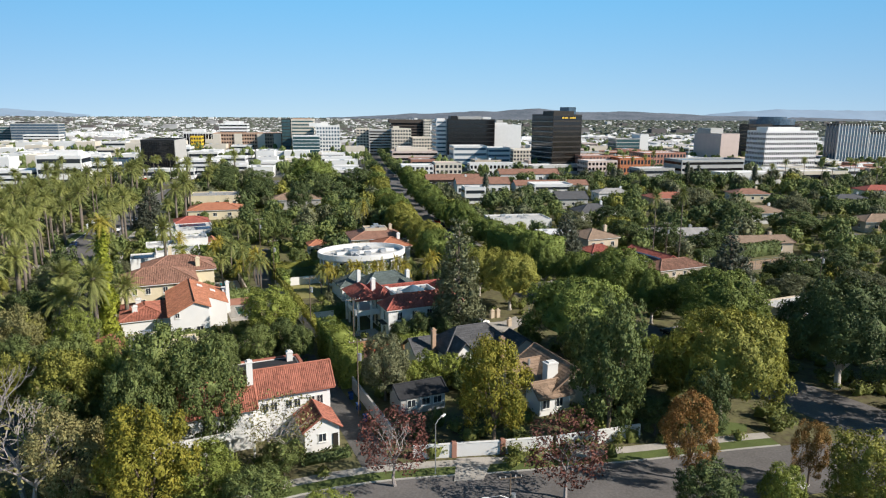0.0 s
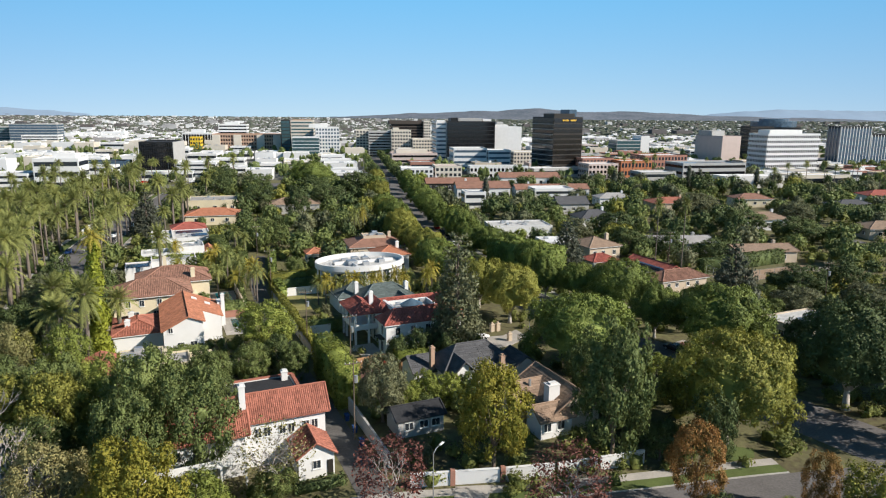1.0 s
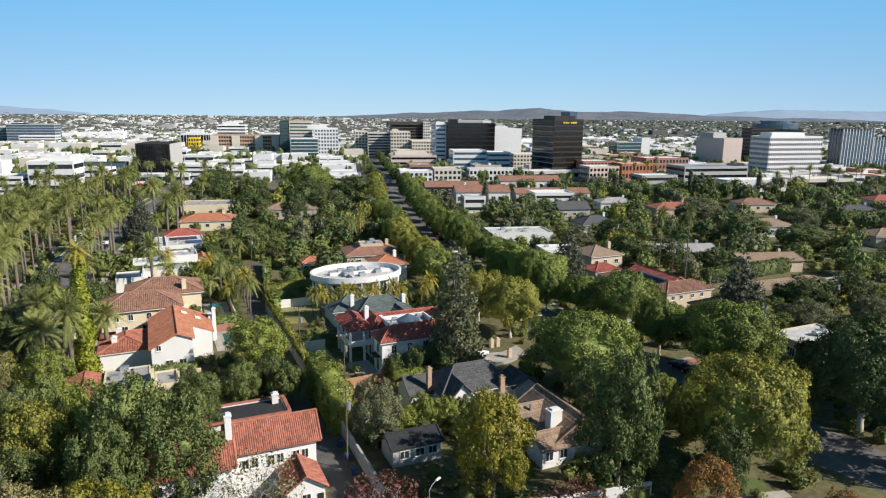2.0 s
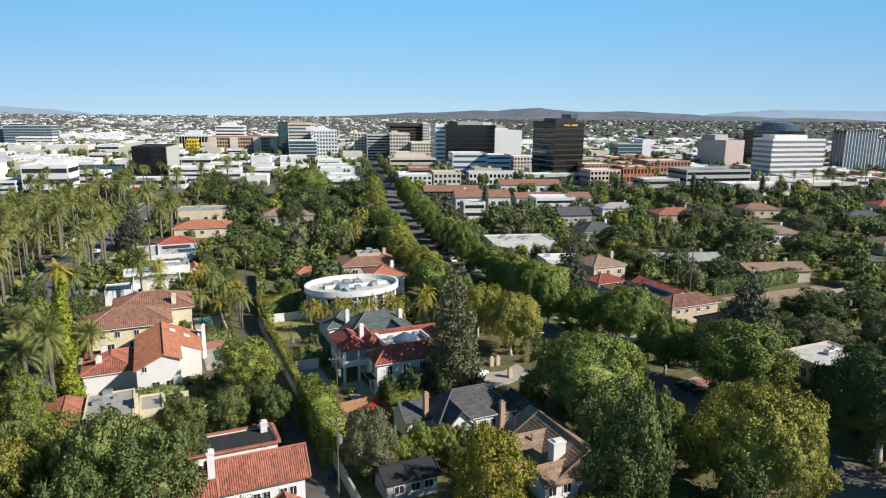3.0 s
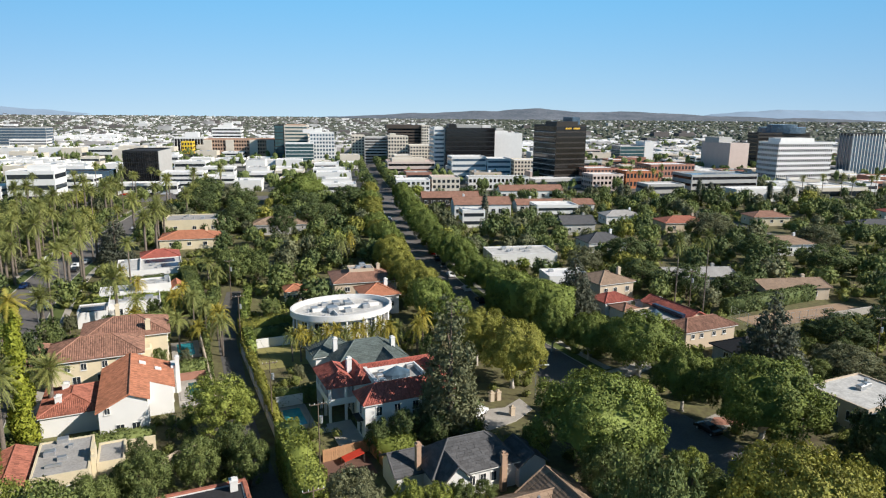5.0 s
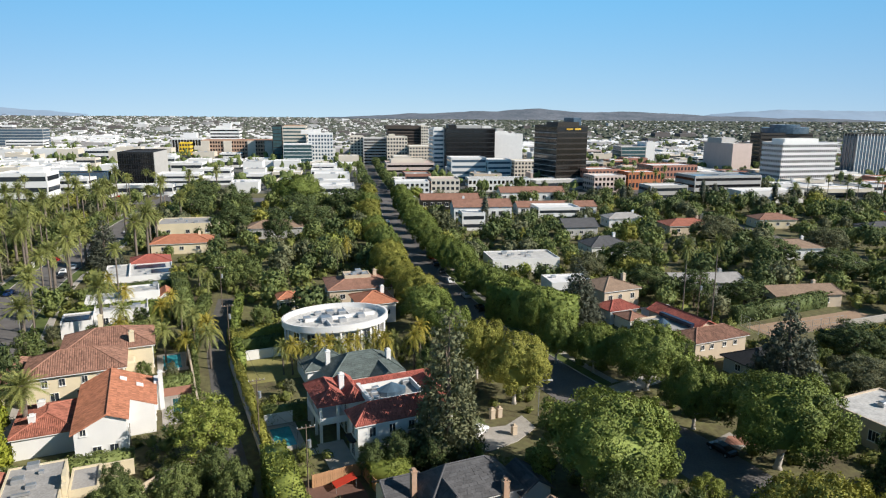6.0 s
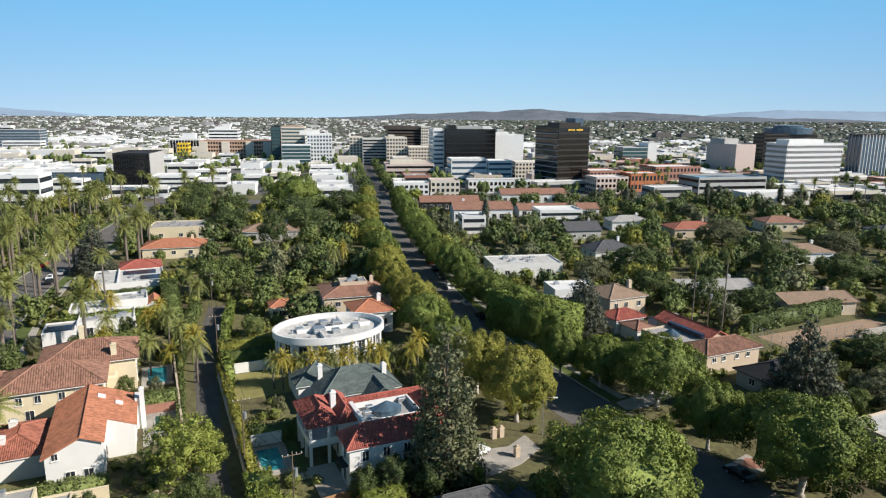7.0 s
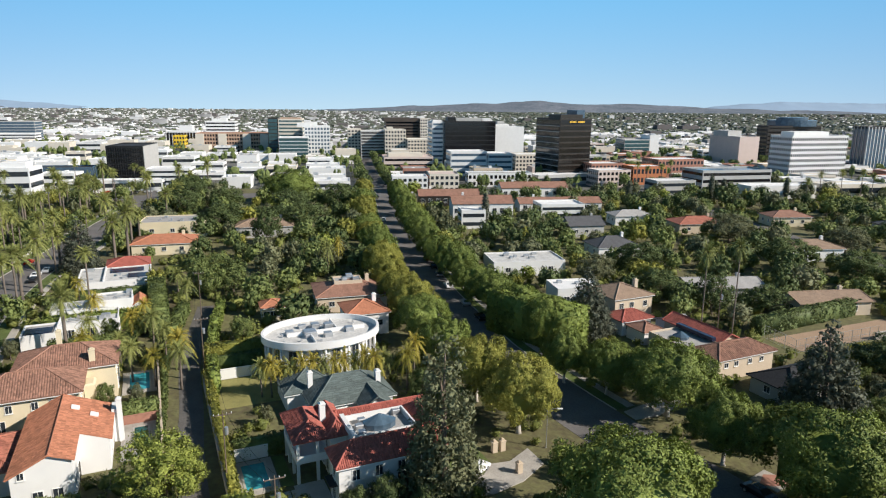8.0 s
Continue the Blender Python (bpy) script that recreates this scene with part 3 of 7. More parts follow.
def kind_of_plant(key, variant):
    """Trunk and crown meshes of a kind of plant, made once. Height 10 m and crown radius as given."""
    if (key, variant) in PROTO:
        return PROTO[key, variant]
    s = 100 * variant + sum(map(ord, key))
    if key.startswith("fig"):
        hi = key.endswith("near")
        leaf = OLIVE if "olive" in key else DEEP if "deep" in key else FIG
        if hi:
            cs, rr = billows(s, 60, 6.0, 4.9, 4.9, .8, 1.35, -0.2, .84, 8, .3, .58)
            head = lumps_mesh("crown", cs, rr, 34000, .125, leaf, s, .3, 1, .5, -.7, False, .6, (4.0, 3.3, 4.9, 3.9), (.74, 1.12))
        else:
            cs, rr = billows(s, 30, 6.0, 4.9, 4.9, 1.1, 1.7, -0.2, .8, 5, .34, .6)
            head = lumps_mesh("crown", cs, rr, 6400, .27, leaf, s, .3, 1, .5, -.7, False, .6, (3.9, 3.2, 4.9, 3.8), (.7, 1.2))
        got = (trunk_mesh("trunk", 6.5, 1.9, .34, 3.6, 6, s, PALEBARK), head)
    elif key.startswith("broad"):
        hi = key.endswith("near")
        leaf = dict(g=GREEN, d=DEEP, b=BRIGHT, o=OLIVE, y=AUTUMN, r=RED, n=ORANGE, w=BROWNISH, e=GREYGREEN)[key[6]]
        thin = key[6] in "wn"
        cs, rr = billows(s, 34 if hi else 16, 4.3, 4.4, 5.5, .6 if hi else .8, 1.25 if hi else 1.5, -0.8, .8, 7 if hi else 5, .3, .62)
        if not thin:
            deep, rd = ellipsoid_lumps(s + 9, 14, 4.3, 4.4, 5.5, 1.1, 1.6, -0.8, .48)
            cs, rr = np.concatenate([cs, deep[:-1]]), rr + rd[:-1]
        head = lumps_mesh("crown", cs, rr, 17000 if hi else 3200, .125 if hi else .27, leaf, s, .12 if thin else .42, .8 if variant > 4 else 1, .65, -.85, False, .3, None, (.65, 1.3))
        got = (trunk_mesh("trunk", 7.5, 2.4, .26, 2.2, 5, s, BARK), head)
    elif key.startswith("far"):
        leaf = dict(g=GREEN, d=DEEP, b=BRIGHT, o=OLIVE, e=GREYGREEN)[key[4]]
        cs, rr = ellipsoid_lumps(s, 16, 4.6, 4.0, 5.4, 1.3, 2.2, -0.7, .7)
        got = (trunk_mesh("trunk", 6.5, 2.0, .26, 2.2, 3, s, BARK), lumps_mesh("crown", cs, rr, 460, .58, leaf, s, .55, 1, .6, -.7, False, .2))
    elif key == "spire":
        got = (trunk_mesh("trunk", 9.5, 6, .2, .3, 2, s, BARK), conifer_mesh("crown", 10, 1.9, 15000, .12, GREYGREEN, s, .6, .4, .1, .4))
    elif key == "cedar":
        got = (trunk_mesh("trunk", 9.6, 6, .25, .3, 2, s, BARK), conifer_mesh("crown", 10, 4.2, 12000, .16, NEEDLE, s, .3))
    elif key == "cypress":
        cs = np.array([(0, 0, z) for z in np.linspace(1, 9.2, 10)])
        rr = [.95 * math.sin(math.pi * (.12 + .8 * i / 10)) + .15 for i in range(10)]
        got = (trunk_mesh("trunk", 3, 1, .15, .2, 2, s, BARK), lumps_mesh("crown", cs, rr, 900, .25, NEEDLE, s, .85, 1.2, .5, -1))
    elif key == "bare":
        got = (bare_mesh("branches", 10, s, GREYBARK), None)
    elif key == "sparse":
        cs, rr = ellipsoid_lumps(s, 30, 3.6, 4.0, 6.0, .6, 1.1, -0.7, .9)
        got = (bare_mesh("branches", 10, s, GREYBARK), lumps_mesh("crown", cs, rr, 750, .17, BROWNISH, s, .02, 1, 1.2, -1))
    elif key == "sparse_red":
        cs, rr = ellipsoid_lumps(s, 30, 3.6, 4.0, 6.0, .7, 1.2, -0.7, .85)
        got = (bare_mesh("branches", 10, s, GREYBARK), lumps_mesh("crown", cs, rr, 2600, .17, RED, s, .02, 1, 1.2, -1))
    elif key == "palm":
        t = Solid().tube([(0, 0, -.1), (.06, .02, .6), (.12, .05, 5), (.05, 0, 9.05)], [.22, .15, .12, .11], 7).done("trunk", PALMBARK, True)
        c = palm_crown("crown", 44, 2.1, PALM, s, .8, 8, 18)
        for p in c.vertices:
            p.co.z += 9.0
        got = (t, c)
    elif key == "datepalm":
        t = Solid().tube([(0, 0, -.1), (.05, .02, .8), (.05, .05, 5), (.0, 0, 8.2), (0, 0, 8.6)], [.5, .40, .38, .42, .55], 8).done("trunk", PALMBARK, True)
        c = palm_crown("crown", 46, 4.4, PALM, s, .75, 11, 8)
        for p in c.vertices:
            p.co.z += 8.4
        got = (t, c)
    elif key == "queen":
        t = Solid().tube([(0, 0, -.1), (.05, .02, 2), (.25, .1, 5), (.2, 0, 6.9)], [.3, .22, .2, .2], 7).done("trunk", PALMBARK, True)
        c = palm_crown("crown", 26, 4.4, PALMYEL if variant % 2 else PALM, s, 1.25, 11, 5)
        for p in c.vertices:
            p.co.z += 6.8
        got = (t, c)
    PROTO[key, variant] = got
    return got


SAYS = {
    "fig": ("dense round-crowned fig street tree with pale trunk", "tree"), "fig_near": ("large dense round-crowned fig tree with dark green leaves", "tree"),
    "fig_deep_near": ("huge dense dark green fig tree over the street corner", "tree"), "fig_olive": ("round clipped street tree with olive-yellow leaves", "tree"), "fig_olive_near": ("broad domed tree with olive-green leaves", "tree"),
    "broad_g": ("leafy mid-green garden tree between houses", "tree"), "broad_d": ("dark green shady garden tree between houses", "tree"), "broad_b": ("bright yellow-green garden tree between houses", "tree"), "broad_o": ("olive-green garden tree between houses", "tree"),
    "broad_e": ("grey-green loose-leaved garden tree", "tree"), "broad_w": ("fading brown-green autumn tree", "tree"),
    "broad_y_near": ("autumn tree turning yellow and orange beside the street", "tree"), "broad_g_near": ("tall leafy mid-green tree by the street", "tree"), "broad_d_near": ("dense dark green tree with heavy crown", "tree"),
    "broad_b_near": ("rounded bright green garden tree", "tree"), "broad_o_near": ("olive-green leafy tree near the street corner", "tree"), "broad_e_near": ("grey-green willow-like tree beside the alley", "tree"),
    "broad_w_near": ("fading brown-green autumn tree", "tree"), "broad_r_near": ("dark red autumn tree", "tree"), "broad_n_near": ("rusty orange autumn tree", "tree"),
    "far_g": ("distant leafy green tree", "tree"), "far_d": ("distant dark green tree", "tree"), "far_b": ("distant bright green tree", "tree"), "far_o": ("distant leafy olive-green tree", "tree"), "far_e": ("distant loose-leaved grey-green tree", "tree"),
    "spire": ("tall slender grey-green evergreen tree", "tree"), "cedar": ("broad dark conifer with drooping tiers", "conifer"), "cypress": ("slim dark green columnar cypress", "cypress"),
    "bare": ("leafless grey tree with fine twigs", "tree"), "sparse": ("almost bare tree with a few brown leaves", "tree"), "sparse_red": ("thin tree with sparse dark red leaves", "tree"),
    "palm": ("very tall slim fan palm", "palm"), "datepalm": ("stout date palm with a wide feathery head", "palm"), "queen": ("bushy feather palm with arching fronds", "palm"),
}
RADIUS = {"fig": 6.9, "bro": 5.2, "far": 5.4, "spi": 2.0, "ced": 4.4, "cyp": 1.0, "bar": 4.0, "spa": 4.0, "pal": 2.0, "dat": 4.0, "que": 4.0}
PLANTED = []


def plant(key, x, y, height, radius, turn=None, variant=None, group=""):
    """One plant with its foot at x, y."""
    v = int(rng.integers(0, 3)) if variant is None else variant
    turn = float(rng.uniform(0, 360)) if turn is None else turn
    stem, head = kind_of_plant(key, v)
    r = radius / RADIUS[key[:3]]
    label, category = SAYS[key]
    name = dict(palm="palm", conifer="conifer", cypress="cypress").get(category, "tree")
    ob = thing(name, x, y, turn, 0, label, category, group, scale=(r, r, height / 10))
    part("trunk" if head else "bare_crown", stem, ob)
    if head:
        part("crown", head, ob)
    PLANTED.append((x, y, radius))
    return ob


def hedge(x0, y0, x1, y1, width, height, leaf=None, size=0.2, label="clipped dense green hedge", density=26, name="hedge"):
    """A clipped hedge between two places: a dark body with leaf clumps all over, a little uneven."""
    leaf = leaf or GREEN
    a, b = Vector((x0, y0)), Vector((x1, y1))
    L = (b - a).length
    rs = np.random.default_rng(int(abs(x0 * 31 + y0 * 17 + L * 7)))
    hw = width / 2
    body = Solid().box(-L / 2 + .15, -hw + .15, 0, L / 2 - .15, hw - .15, height - .18, .25)
    n = int((L * width + 2 * L * height + 2 * width * height) * density)
    area = np.array([L * width, L * height, L * height, width * height, width * height])
    pick = rs.choice(5, n, p=area / area.sum())
    p = np.stack([rs.uniform(-L / 2, L / 2, n), rs.uniform(-hw, hw, n), rs.uniform(0.05, height, n)], 1)
    nr = np.zeros((n, 3))
    for side, (ax, val, dr) in enumerate(((2, height - .1, 1), (1, -hw + .1, -1), (1, hw - .1, 1), (0, -L / 2 + .1, -1), (0, L / 2 - .1, 1))):
        p[pick == side, ax] = val
        nr[pick == side, ax] = dr
    wob = np.sin(p[:, 0] * 1.7 + 1) * .12 + np.sin(p[:, 0] * .6) * .18
    p += nr * (wob[:, None] + rs.normal(0, .09, (n, 1)))
    v, f = leaf_cards(p, nr, size, rs, .7)
    faces = body.f + [tuple(q) for q in (f + len(body.v)).tolist()]
    me = mesh("hedge", np.concatenate([np.array(body.v), v]), faces, [leaf, INSIDE[leaf.name]], [1] * len(body.f) + [0] * len(f))
    bv = np.array(body.v) * [1 / L, 1 / width, 1 / height] - [0, 0, .5]
    shade_along(me, np.concatenate([bv, np.repeat(nr + .35 * rs.normal(size=nr.shape) + [0, 0, .15], 4, 0)]))
    ob = tagged(new(name, me), label, "hedge")
    c = (a + b) / 2
    ob.matrix_basis = pose(c.x, c.y, 0, 0, 0, math.degrees(math.atan2(b.y - a.y, b.x - a.x)))
    CLEAR_BOXES.append((c.x, c.y, math.degrees(math.atan2(b.y - a.y, b.x - a.x)), L / 2, hw))
    return ob


def hedge_uv(u0, v0, u1, v1, *rest, **more):
    return hedge(*uv(u0, v0), *uv(u1, v1), *rest, **more)

# ---- houses ----
def roof_polys(kind, u0, v0, u1, v1, eave, ridge, over=0.55):
    """Top faces of a roof over a rectangle: each a list of corners, eave first."""
    a0, b0, a1, b1 = u0 - over, v0 - over, u1 + over, v1 + over
    z = eave - 0.05
    c = [(a0, b0, z), (a1, b0, z), (a1, b1, z), (a0, b1, z)]
    w, d = a1 - a0, b1 - b0
    if kind == "hip":
        if w >= d:
            p, q = (a0 + d / 2, (b0 + b1) / 2, ridge), (a1 - d / 2, (b0 + b1) / 2, ridge)
            return [[c[0], c[1], q, p], [c[1], c[2], q], [c[2], c[3], p, q], [c[3], c[0], p]]
        p, q = ((a0 + a1) / 2, b0 + w / 2, ridge), ((a0 + a1) / 2, b1 - w / 2, ridge)
        return [[c[0], c[1], p], [c[1], c[2], q, p], [c[2], c[3], q], [c[3], c[0], p, q]]
    if kind == "gable_u":
        p, q = (a0, (b0 + b1) / 2, ridge), (a1, (b0 + b1) / 2, ridge)
        return [[c[0], c[1], q, p], [c[2], c[3], p, q]]
    p, q = ((a0 + a1) / 2, b0, ridge), ((a0 + a1) / 2, b1, ridge)
    return [[c[1], c[2], q, p], [c[3], c[0], p, q]]


def roof_mesh(name, polys, material, thick=0.16):
    v, f, edges = [], [], {}
    key = {}

    def at(p):
        k = tuple(round(t, 3) for t in p)
        if k not in key:
            key[k] = len(v)
            v.append(k)
        return key[k]
    for poly in polys:
        ids = [at(p) for p in poly]
        f.append(tuple(ids))
        for i, j in zip(ids, ids[1:] + ids[:1]):
            edges[i, j] = 1
    n = len(v)
    v += [(x, y, z - thick) for x, y, z in v]
    f += [tuple(i + n for i in q[::-1]) for q in f]
    f += [(j, i, i + n, j + n) for i, j in edges if (j, i) not in edges]
    return mesh(name, v, f, material)


def rib_mesh(name, polys, material, step=0.34, h=0.055):
    """Courses of barrel tiles running up each roof face."""
    s = Solid()
    for poly in polys:
        P = [Vector(p) for p in poly]
        e = (P[1] - P[0]).normalized()
        nr = (P[1] - P[0]).cross(P[2] - P[0]).normalized()
        up = nr.cross(e)
        q = [((p - P[0]).dot(e), (p - P[0]).dot(up)) for p in P]
        x, x1 = min(a for a, _ in q) + step * .5, max(a for a, _ in q)
        while x < x1:
            ys = []
            for (a, b), (c, d) in zip(q, q[1:] + q[:1]):
                if (a - x) * (c - x) < 0:
                    ys.append(b + (d - b) * (x - a) / (c - a))
            if len(ys) >= 2:
                lo, hi = min(ys) - 0.04, max(ys) - .03
                if hi - lo > .2:
                    w = step * .36
                    n = max(1, round((hi - lo) / .55))
                    for k in range(n):
                        pts = []
                        for y, lift in ((lo + (hi - lo) * k / n, .02), (lo + (hi - lo) * (k + 1) / n, 0)):
                            o = P[0] + up * y + nr * lift
                            pts += [o + e * (x - w), o + e * (x - w * .5) + nr * h, o + e * (x + w * .5) + nr * h, o + e * (x + w)]
                        s.add(pts, [(0, 1, 5, 4), (1, 2, 6, 5), (2, 3, 7, 6), (0, 3, 2, 1)])
            x += step
    return s.done(name, material)


def course_mesh(name, polys, material, step=0.42, h=0.05):
    """Courses of shingles lying across each roof face, each lapping over the one below."""
    s = Solid()
    for poly in polys:
        P = [Vector(p) for p in poly]
        e = (P[1] - P[0]).normalized()
        nr = (P[1] - P[0]).cross(P[2] - P[0]).normalized()
        up = nr.cross(e)
        q = [((p - P[0]).dot(e), (p - P[0]).dot(up)) for p in P]

        def span(y):
            xs = [a + (c - a) * (y - b) / (d - b) for (a, b), (c, d) in zip(q, q[1:] + q[:1]) if (b - y) * (d - y) < 0]
            return (min(xs), max(xs)) if len(xs) >= 2 else None
        top = max(b for _, b in q)
        y = .01
        while y + step * .9 < top:
            lo, hi = span(y), span(min(y + step, top - .01))
            if lo and hi and lo[1] - lo[0] > .3:
                n = max(1, int((lo[1] - lo[0]) / 1.1))
                for k in range(n):
                    pts = []
                    for t in (k / n + .006, (k + 1) / n - .006):
                        a, b = P[0] + e * (lo[0] + (lo[1] - lo[0]) * t) + up * y, P[0] + e * (hi[0] + (hi[1] - hi[0]) * t) + up * min(y + step, top - .01)
                        pts += [a, a + nr * h, b + nr * .012]
                    s.add(pts, [(0, 3, 4, 1), (1, 4, 5, 2), (0, 1, 2), (3, 5, 4)])
            y += step
    return s.done(name, material)


def caps_mesh(name, polys, material, r=0.13):
    """Rounded cap tiles along ridges and hips."""
    s, seen = Solid(), set()
    for poly in polys:
        for p, q in zip(poly, poly[1:] + poly[:1]):
            k = tuple(sorted((tuple(round(t, 2) for t in p), tuple(round(t, 2) for t in q))))
            low = min(pp[2] for pl in polys for pp in pl)
            if k in seen or (abs(p[2] - low) < .01 and abs(q[2] - low) < .01):
                continue
            seen.add(k)
            s.tube([Vector(p) + Vector((0, 0, .03)), Vector(q) + Vector((0, 0, .03))], [r, r], 6)
    return s.done(name, material)


def window_mesh(w, h, bars=1):
    """Frame, pane, glazing bar and sill of a window, made once for each size."""
    k = ("win", w, h, bars)
    if k not in PROTO:
        t, d = .07, .09
        o, i = [(-w / 2 - t, -h / 2 - t), (w / 2 + t, -h / 2 - t), (w / 2 + t, h / 2 + t), (-w / 2 - t, h / 2 + t)], [(-w / 2, -h / 2), (w / 2, -h / 2), (w / 2, h / 2), (-w / 2, h / 2)]
        v = [(x, y, z) for y in (-d, 0) for ring in (o, i) for x, z in ring]
        f = []
        for q in range(4):
            r = (q + 1) % 4
            f += [(q, r, 4 + r, 4 + q), (8 + r, 8 + q, 12 + q, 12 + r), (r, q, 8 + q, 8 + r), (4 + q, 4 + r, 12 + r, 12 + q)]
        PROTO[k] = (mesh("window", v, f, TRIM), Solid().box(-w / 2, -.035, -h / 2, w / 2, -.01, h / 2).done("pane", PANE),
                    Solid().box(-.025, -d * .7, -h / 2, .025, -.036, h / 2).done("glazing_bar", TRIM), Solid().box(-w / 2 - .14, -.16, -h / 2 - .16, w / 2 + .14, 0, -h / 2 - .07).done("sill", TRIM))
    return PROTO[k]


def put_window(owner, m, w, h, bars=1):
    """One window under its house."""
    frame_me, pane, bar, sill = window_mesh(w, h, bars)
    p = part("window", frame_me, owner, "", m)
    part("pane", pane, p)
    part("sill", sill, p)
    for i in range(bars):
        part("glazing_bar", bar, p, "", pose(-w / 2 + w * (i + 1) / (bars + 1), 0, 0))


class House:
    def __init__(self, name, label, u0, v0, u1, v1, turn=BLOCK, world=None, category="house", group=""):
        """A house on a rectangle of the block plan; its own plan starts at the rectangle's middle. world: x, y of the middle and a turn instead."""
        self.du, self.dv = (u1 - u0) / 2, (v1 - v0) / 2
        x, y = uv((u0 + u1) / 2, (v0 + v1) / 2) if world is None else world
        self.cu, self.cv = (u0 + u1) / 2, (v0 + v1) / 2
        self.ob = thing(name, x, y, turn, 0, label, category, group)
        self.turn = turn
        self.x, self.y = x, y

    def loc(self, u, v):
        return u - self.cu, v - self.cv

    def clear(self, u0, v0, u1, v1):
        c, s = math.cos(radians(self.turn)), math.sin(radians(self.turn))
        mu, mv = self.loc((u0 + u1) / 2, (v0 + v1) / 2)
        CLEAR_BOXES.append((self.x + c * mu - s * mv, self.y + s * mu + c * mv, self.turn, abs(u1 - u0) / 2, abs(v1 - v0) / 2))

    def wing(self, kind, u0, v0, u1, v1, eave, ridge, wall, roof, ribs=None, over=0.55, z0=0.0):
        """Walls and a pitched roof over a rectangle."""
        a0, b0 = self.loc(u0, v0)
        a1, b1 = self.loc(u1, v1)
        self.clear(u0, v0, u1, v1)
        s = Solid().box(a0, b0, z0, a1, b1, eave - .12)
        k = (ridge - eave) * .93
        if kind == "gable_u":
            m = (b0 + b1) / 2
            s.add([(a0, b0, eave - .12), (a0, b1, eave - .12), (a0, m, eave + k - .12), (a1, b0, eave - .12), (a1, b1, eave - .12), (a1, m, eave + k - .12)], [(0, 2, 1), (3, 4, 5), (0, 3, 5, 2), (1, 2, 5, 4)])
        if kind == "gable_v":
            m = (a0 + a1) / 2
            s.add([(a0, b0, eave - .12), (a1, b0, eave - .12), (m, b0, eave + k - .12), (a0, b1, eave - .12), (a1, b1, eave - .12), (m, b1, eave + k - .12)], [(0, 1, 2), (3, 5, 4), (0, 2, 5, 3), (1, 4, 5, 2)])
        part("wall", s.done("wall", wall), self.ob)
        polys = roof_polys(kind, a0, b0, a1, b1, eave, ridge, over)
        r = part("roof", roof_mesh("roof", polys, roof), self.ob)
        if ribs and roof in (SHAKE, SLATE, GREENSLATE):
            part("shingle_course", course_mesh("shingle_course", polys, roof, ribs), r, kind="stuff")
        elif ribs:
            part("tile_course", rib_mesh("tile_course", polys, roof, ribs), r, kind="stuff")
        part("ridge_cap", caps_mesh("ridge_cap", polys, roof), r)
        if kind == "hip":
            for y0 in (b0 - over, b1 + over - .06):
                part("fascia", Solid().box(a0 - over + .02, y0 + .02, eave - .36, a1 + over - .02, y0 + .06, eave - .22).done("fascia", TRIM), self.ob)
        return self

    def flat(self, u0, v0, u1, v1, height, wall, roof, parapet=0.45, z0=0.0, thick=0.25):
        """Walls with a flat roof behind a parapet."""
        a0, b0 = self.loc(u0, v0)
        a1, b1 = self.loc(u1, v1)
        self.clear(u0, v0, u1, v1)
        t = thick
        s = Solid().box(a0, b0, z0, a1, b1, height - .02)
        s.box(a0, b0, height - .02, a1, b0 + t, height + parapet).box(a0, b1 - t, height - .02, a1, b1, height + parapet)
        s.box(a0, b0 + t, height - .02, a0 + t, b1 - t, height + parapet).box(a1 - t, b0 + t, height - .02, a1, b1 - t, height + parapet)
        part("wall", s.done("wall", wall), self.ob)
        part("roof", Solid().box(a0 + t, b0 + t, height - .02, a1 - t, b1 - t, height + .05).done("roof", roof), self.ob)
        return self

    def chimney(self, u, v, z0, z1, w=0.8, d=0.8, material=None):
        a, b = self.loc(u, v)
        s = Solid().box(a - w / 2, b - d / 2, z0, a + w / 2, b + d / 2, z1 - .25).box(a - w / 2 - .08, b - d / 2 - .08, z1 - .25, a + w / 2 + .08, b + d / 2 + .08, z1 - .1)
        s.box(a - w * .3, b - d * .3, z1 - .1, a + w * .3, b + d * .3, z1 + .12)
        part("chimney", s.done("chimney", material or STUCCO), self.ob)
        return self

    def windows(self, side, along, at, z, w=1.0, h=1.3, bars=1):
        """Windows on a wall: side s/n (facing -v/+v) at v=at, or w/e at u=at; along: their places."""
        turn = dict(s=0, e=90, n=180, w=270)[side]
        for k in along:
            a, b = self.loc(k, at) if side in "sn" else self.loc(at, k)
            put_window(self.ob, pose(a, b, z, 0, 0, turn), w, h, bars)
        return self

    def door(self, side, u, v, w=1.1, h=2.1, material=None):
        a, b = self.loc(u, v)
        turn = dict(s=0, e=90, n=180, w=270)[side]
        s = Solid().box(-w / 2 - .1, -.08, 0, -w / 2, 0, h + .1).box(w / 2, -.08, 0, w / 2 + .1, 0, h + .1).box(-w / 2, -.08, h, w / 2, 0, h + .1).box(-w / 2, -.04, 0.02, w / 2, -.01, h)
        part("door", s.done("door", material or BRONZEMETAL), self.ob, "", pose(a, b, 0, 0, 0, turn))
        return self

    def block(self, name, u0, v0, z0, u1, v1, z1, material, label="", bevel=0.0):
        a0, b0 = self.loc(u0, v0)
        a1, b1 = self.loc(u1, v1)
        part(name, Solid().box(a0, b0, z0, a1, b1, z1, bevel).done(name, material), self.ob, label)
        return self


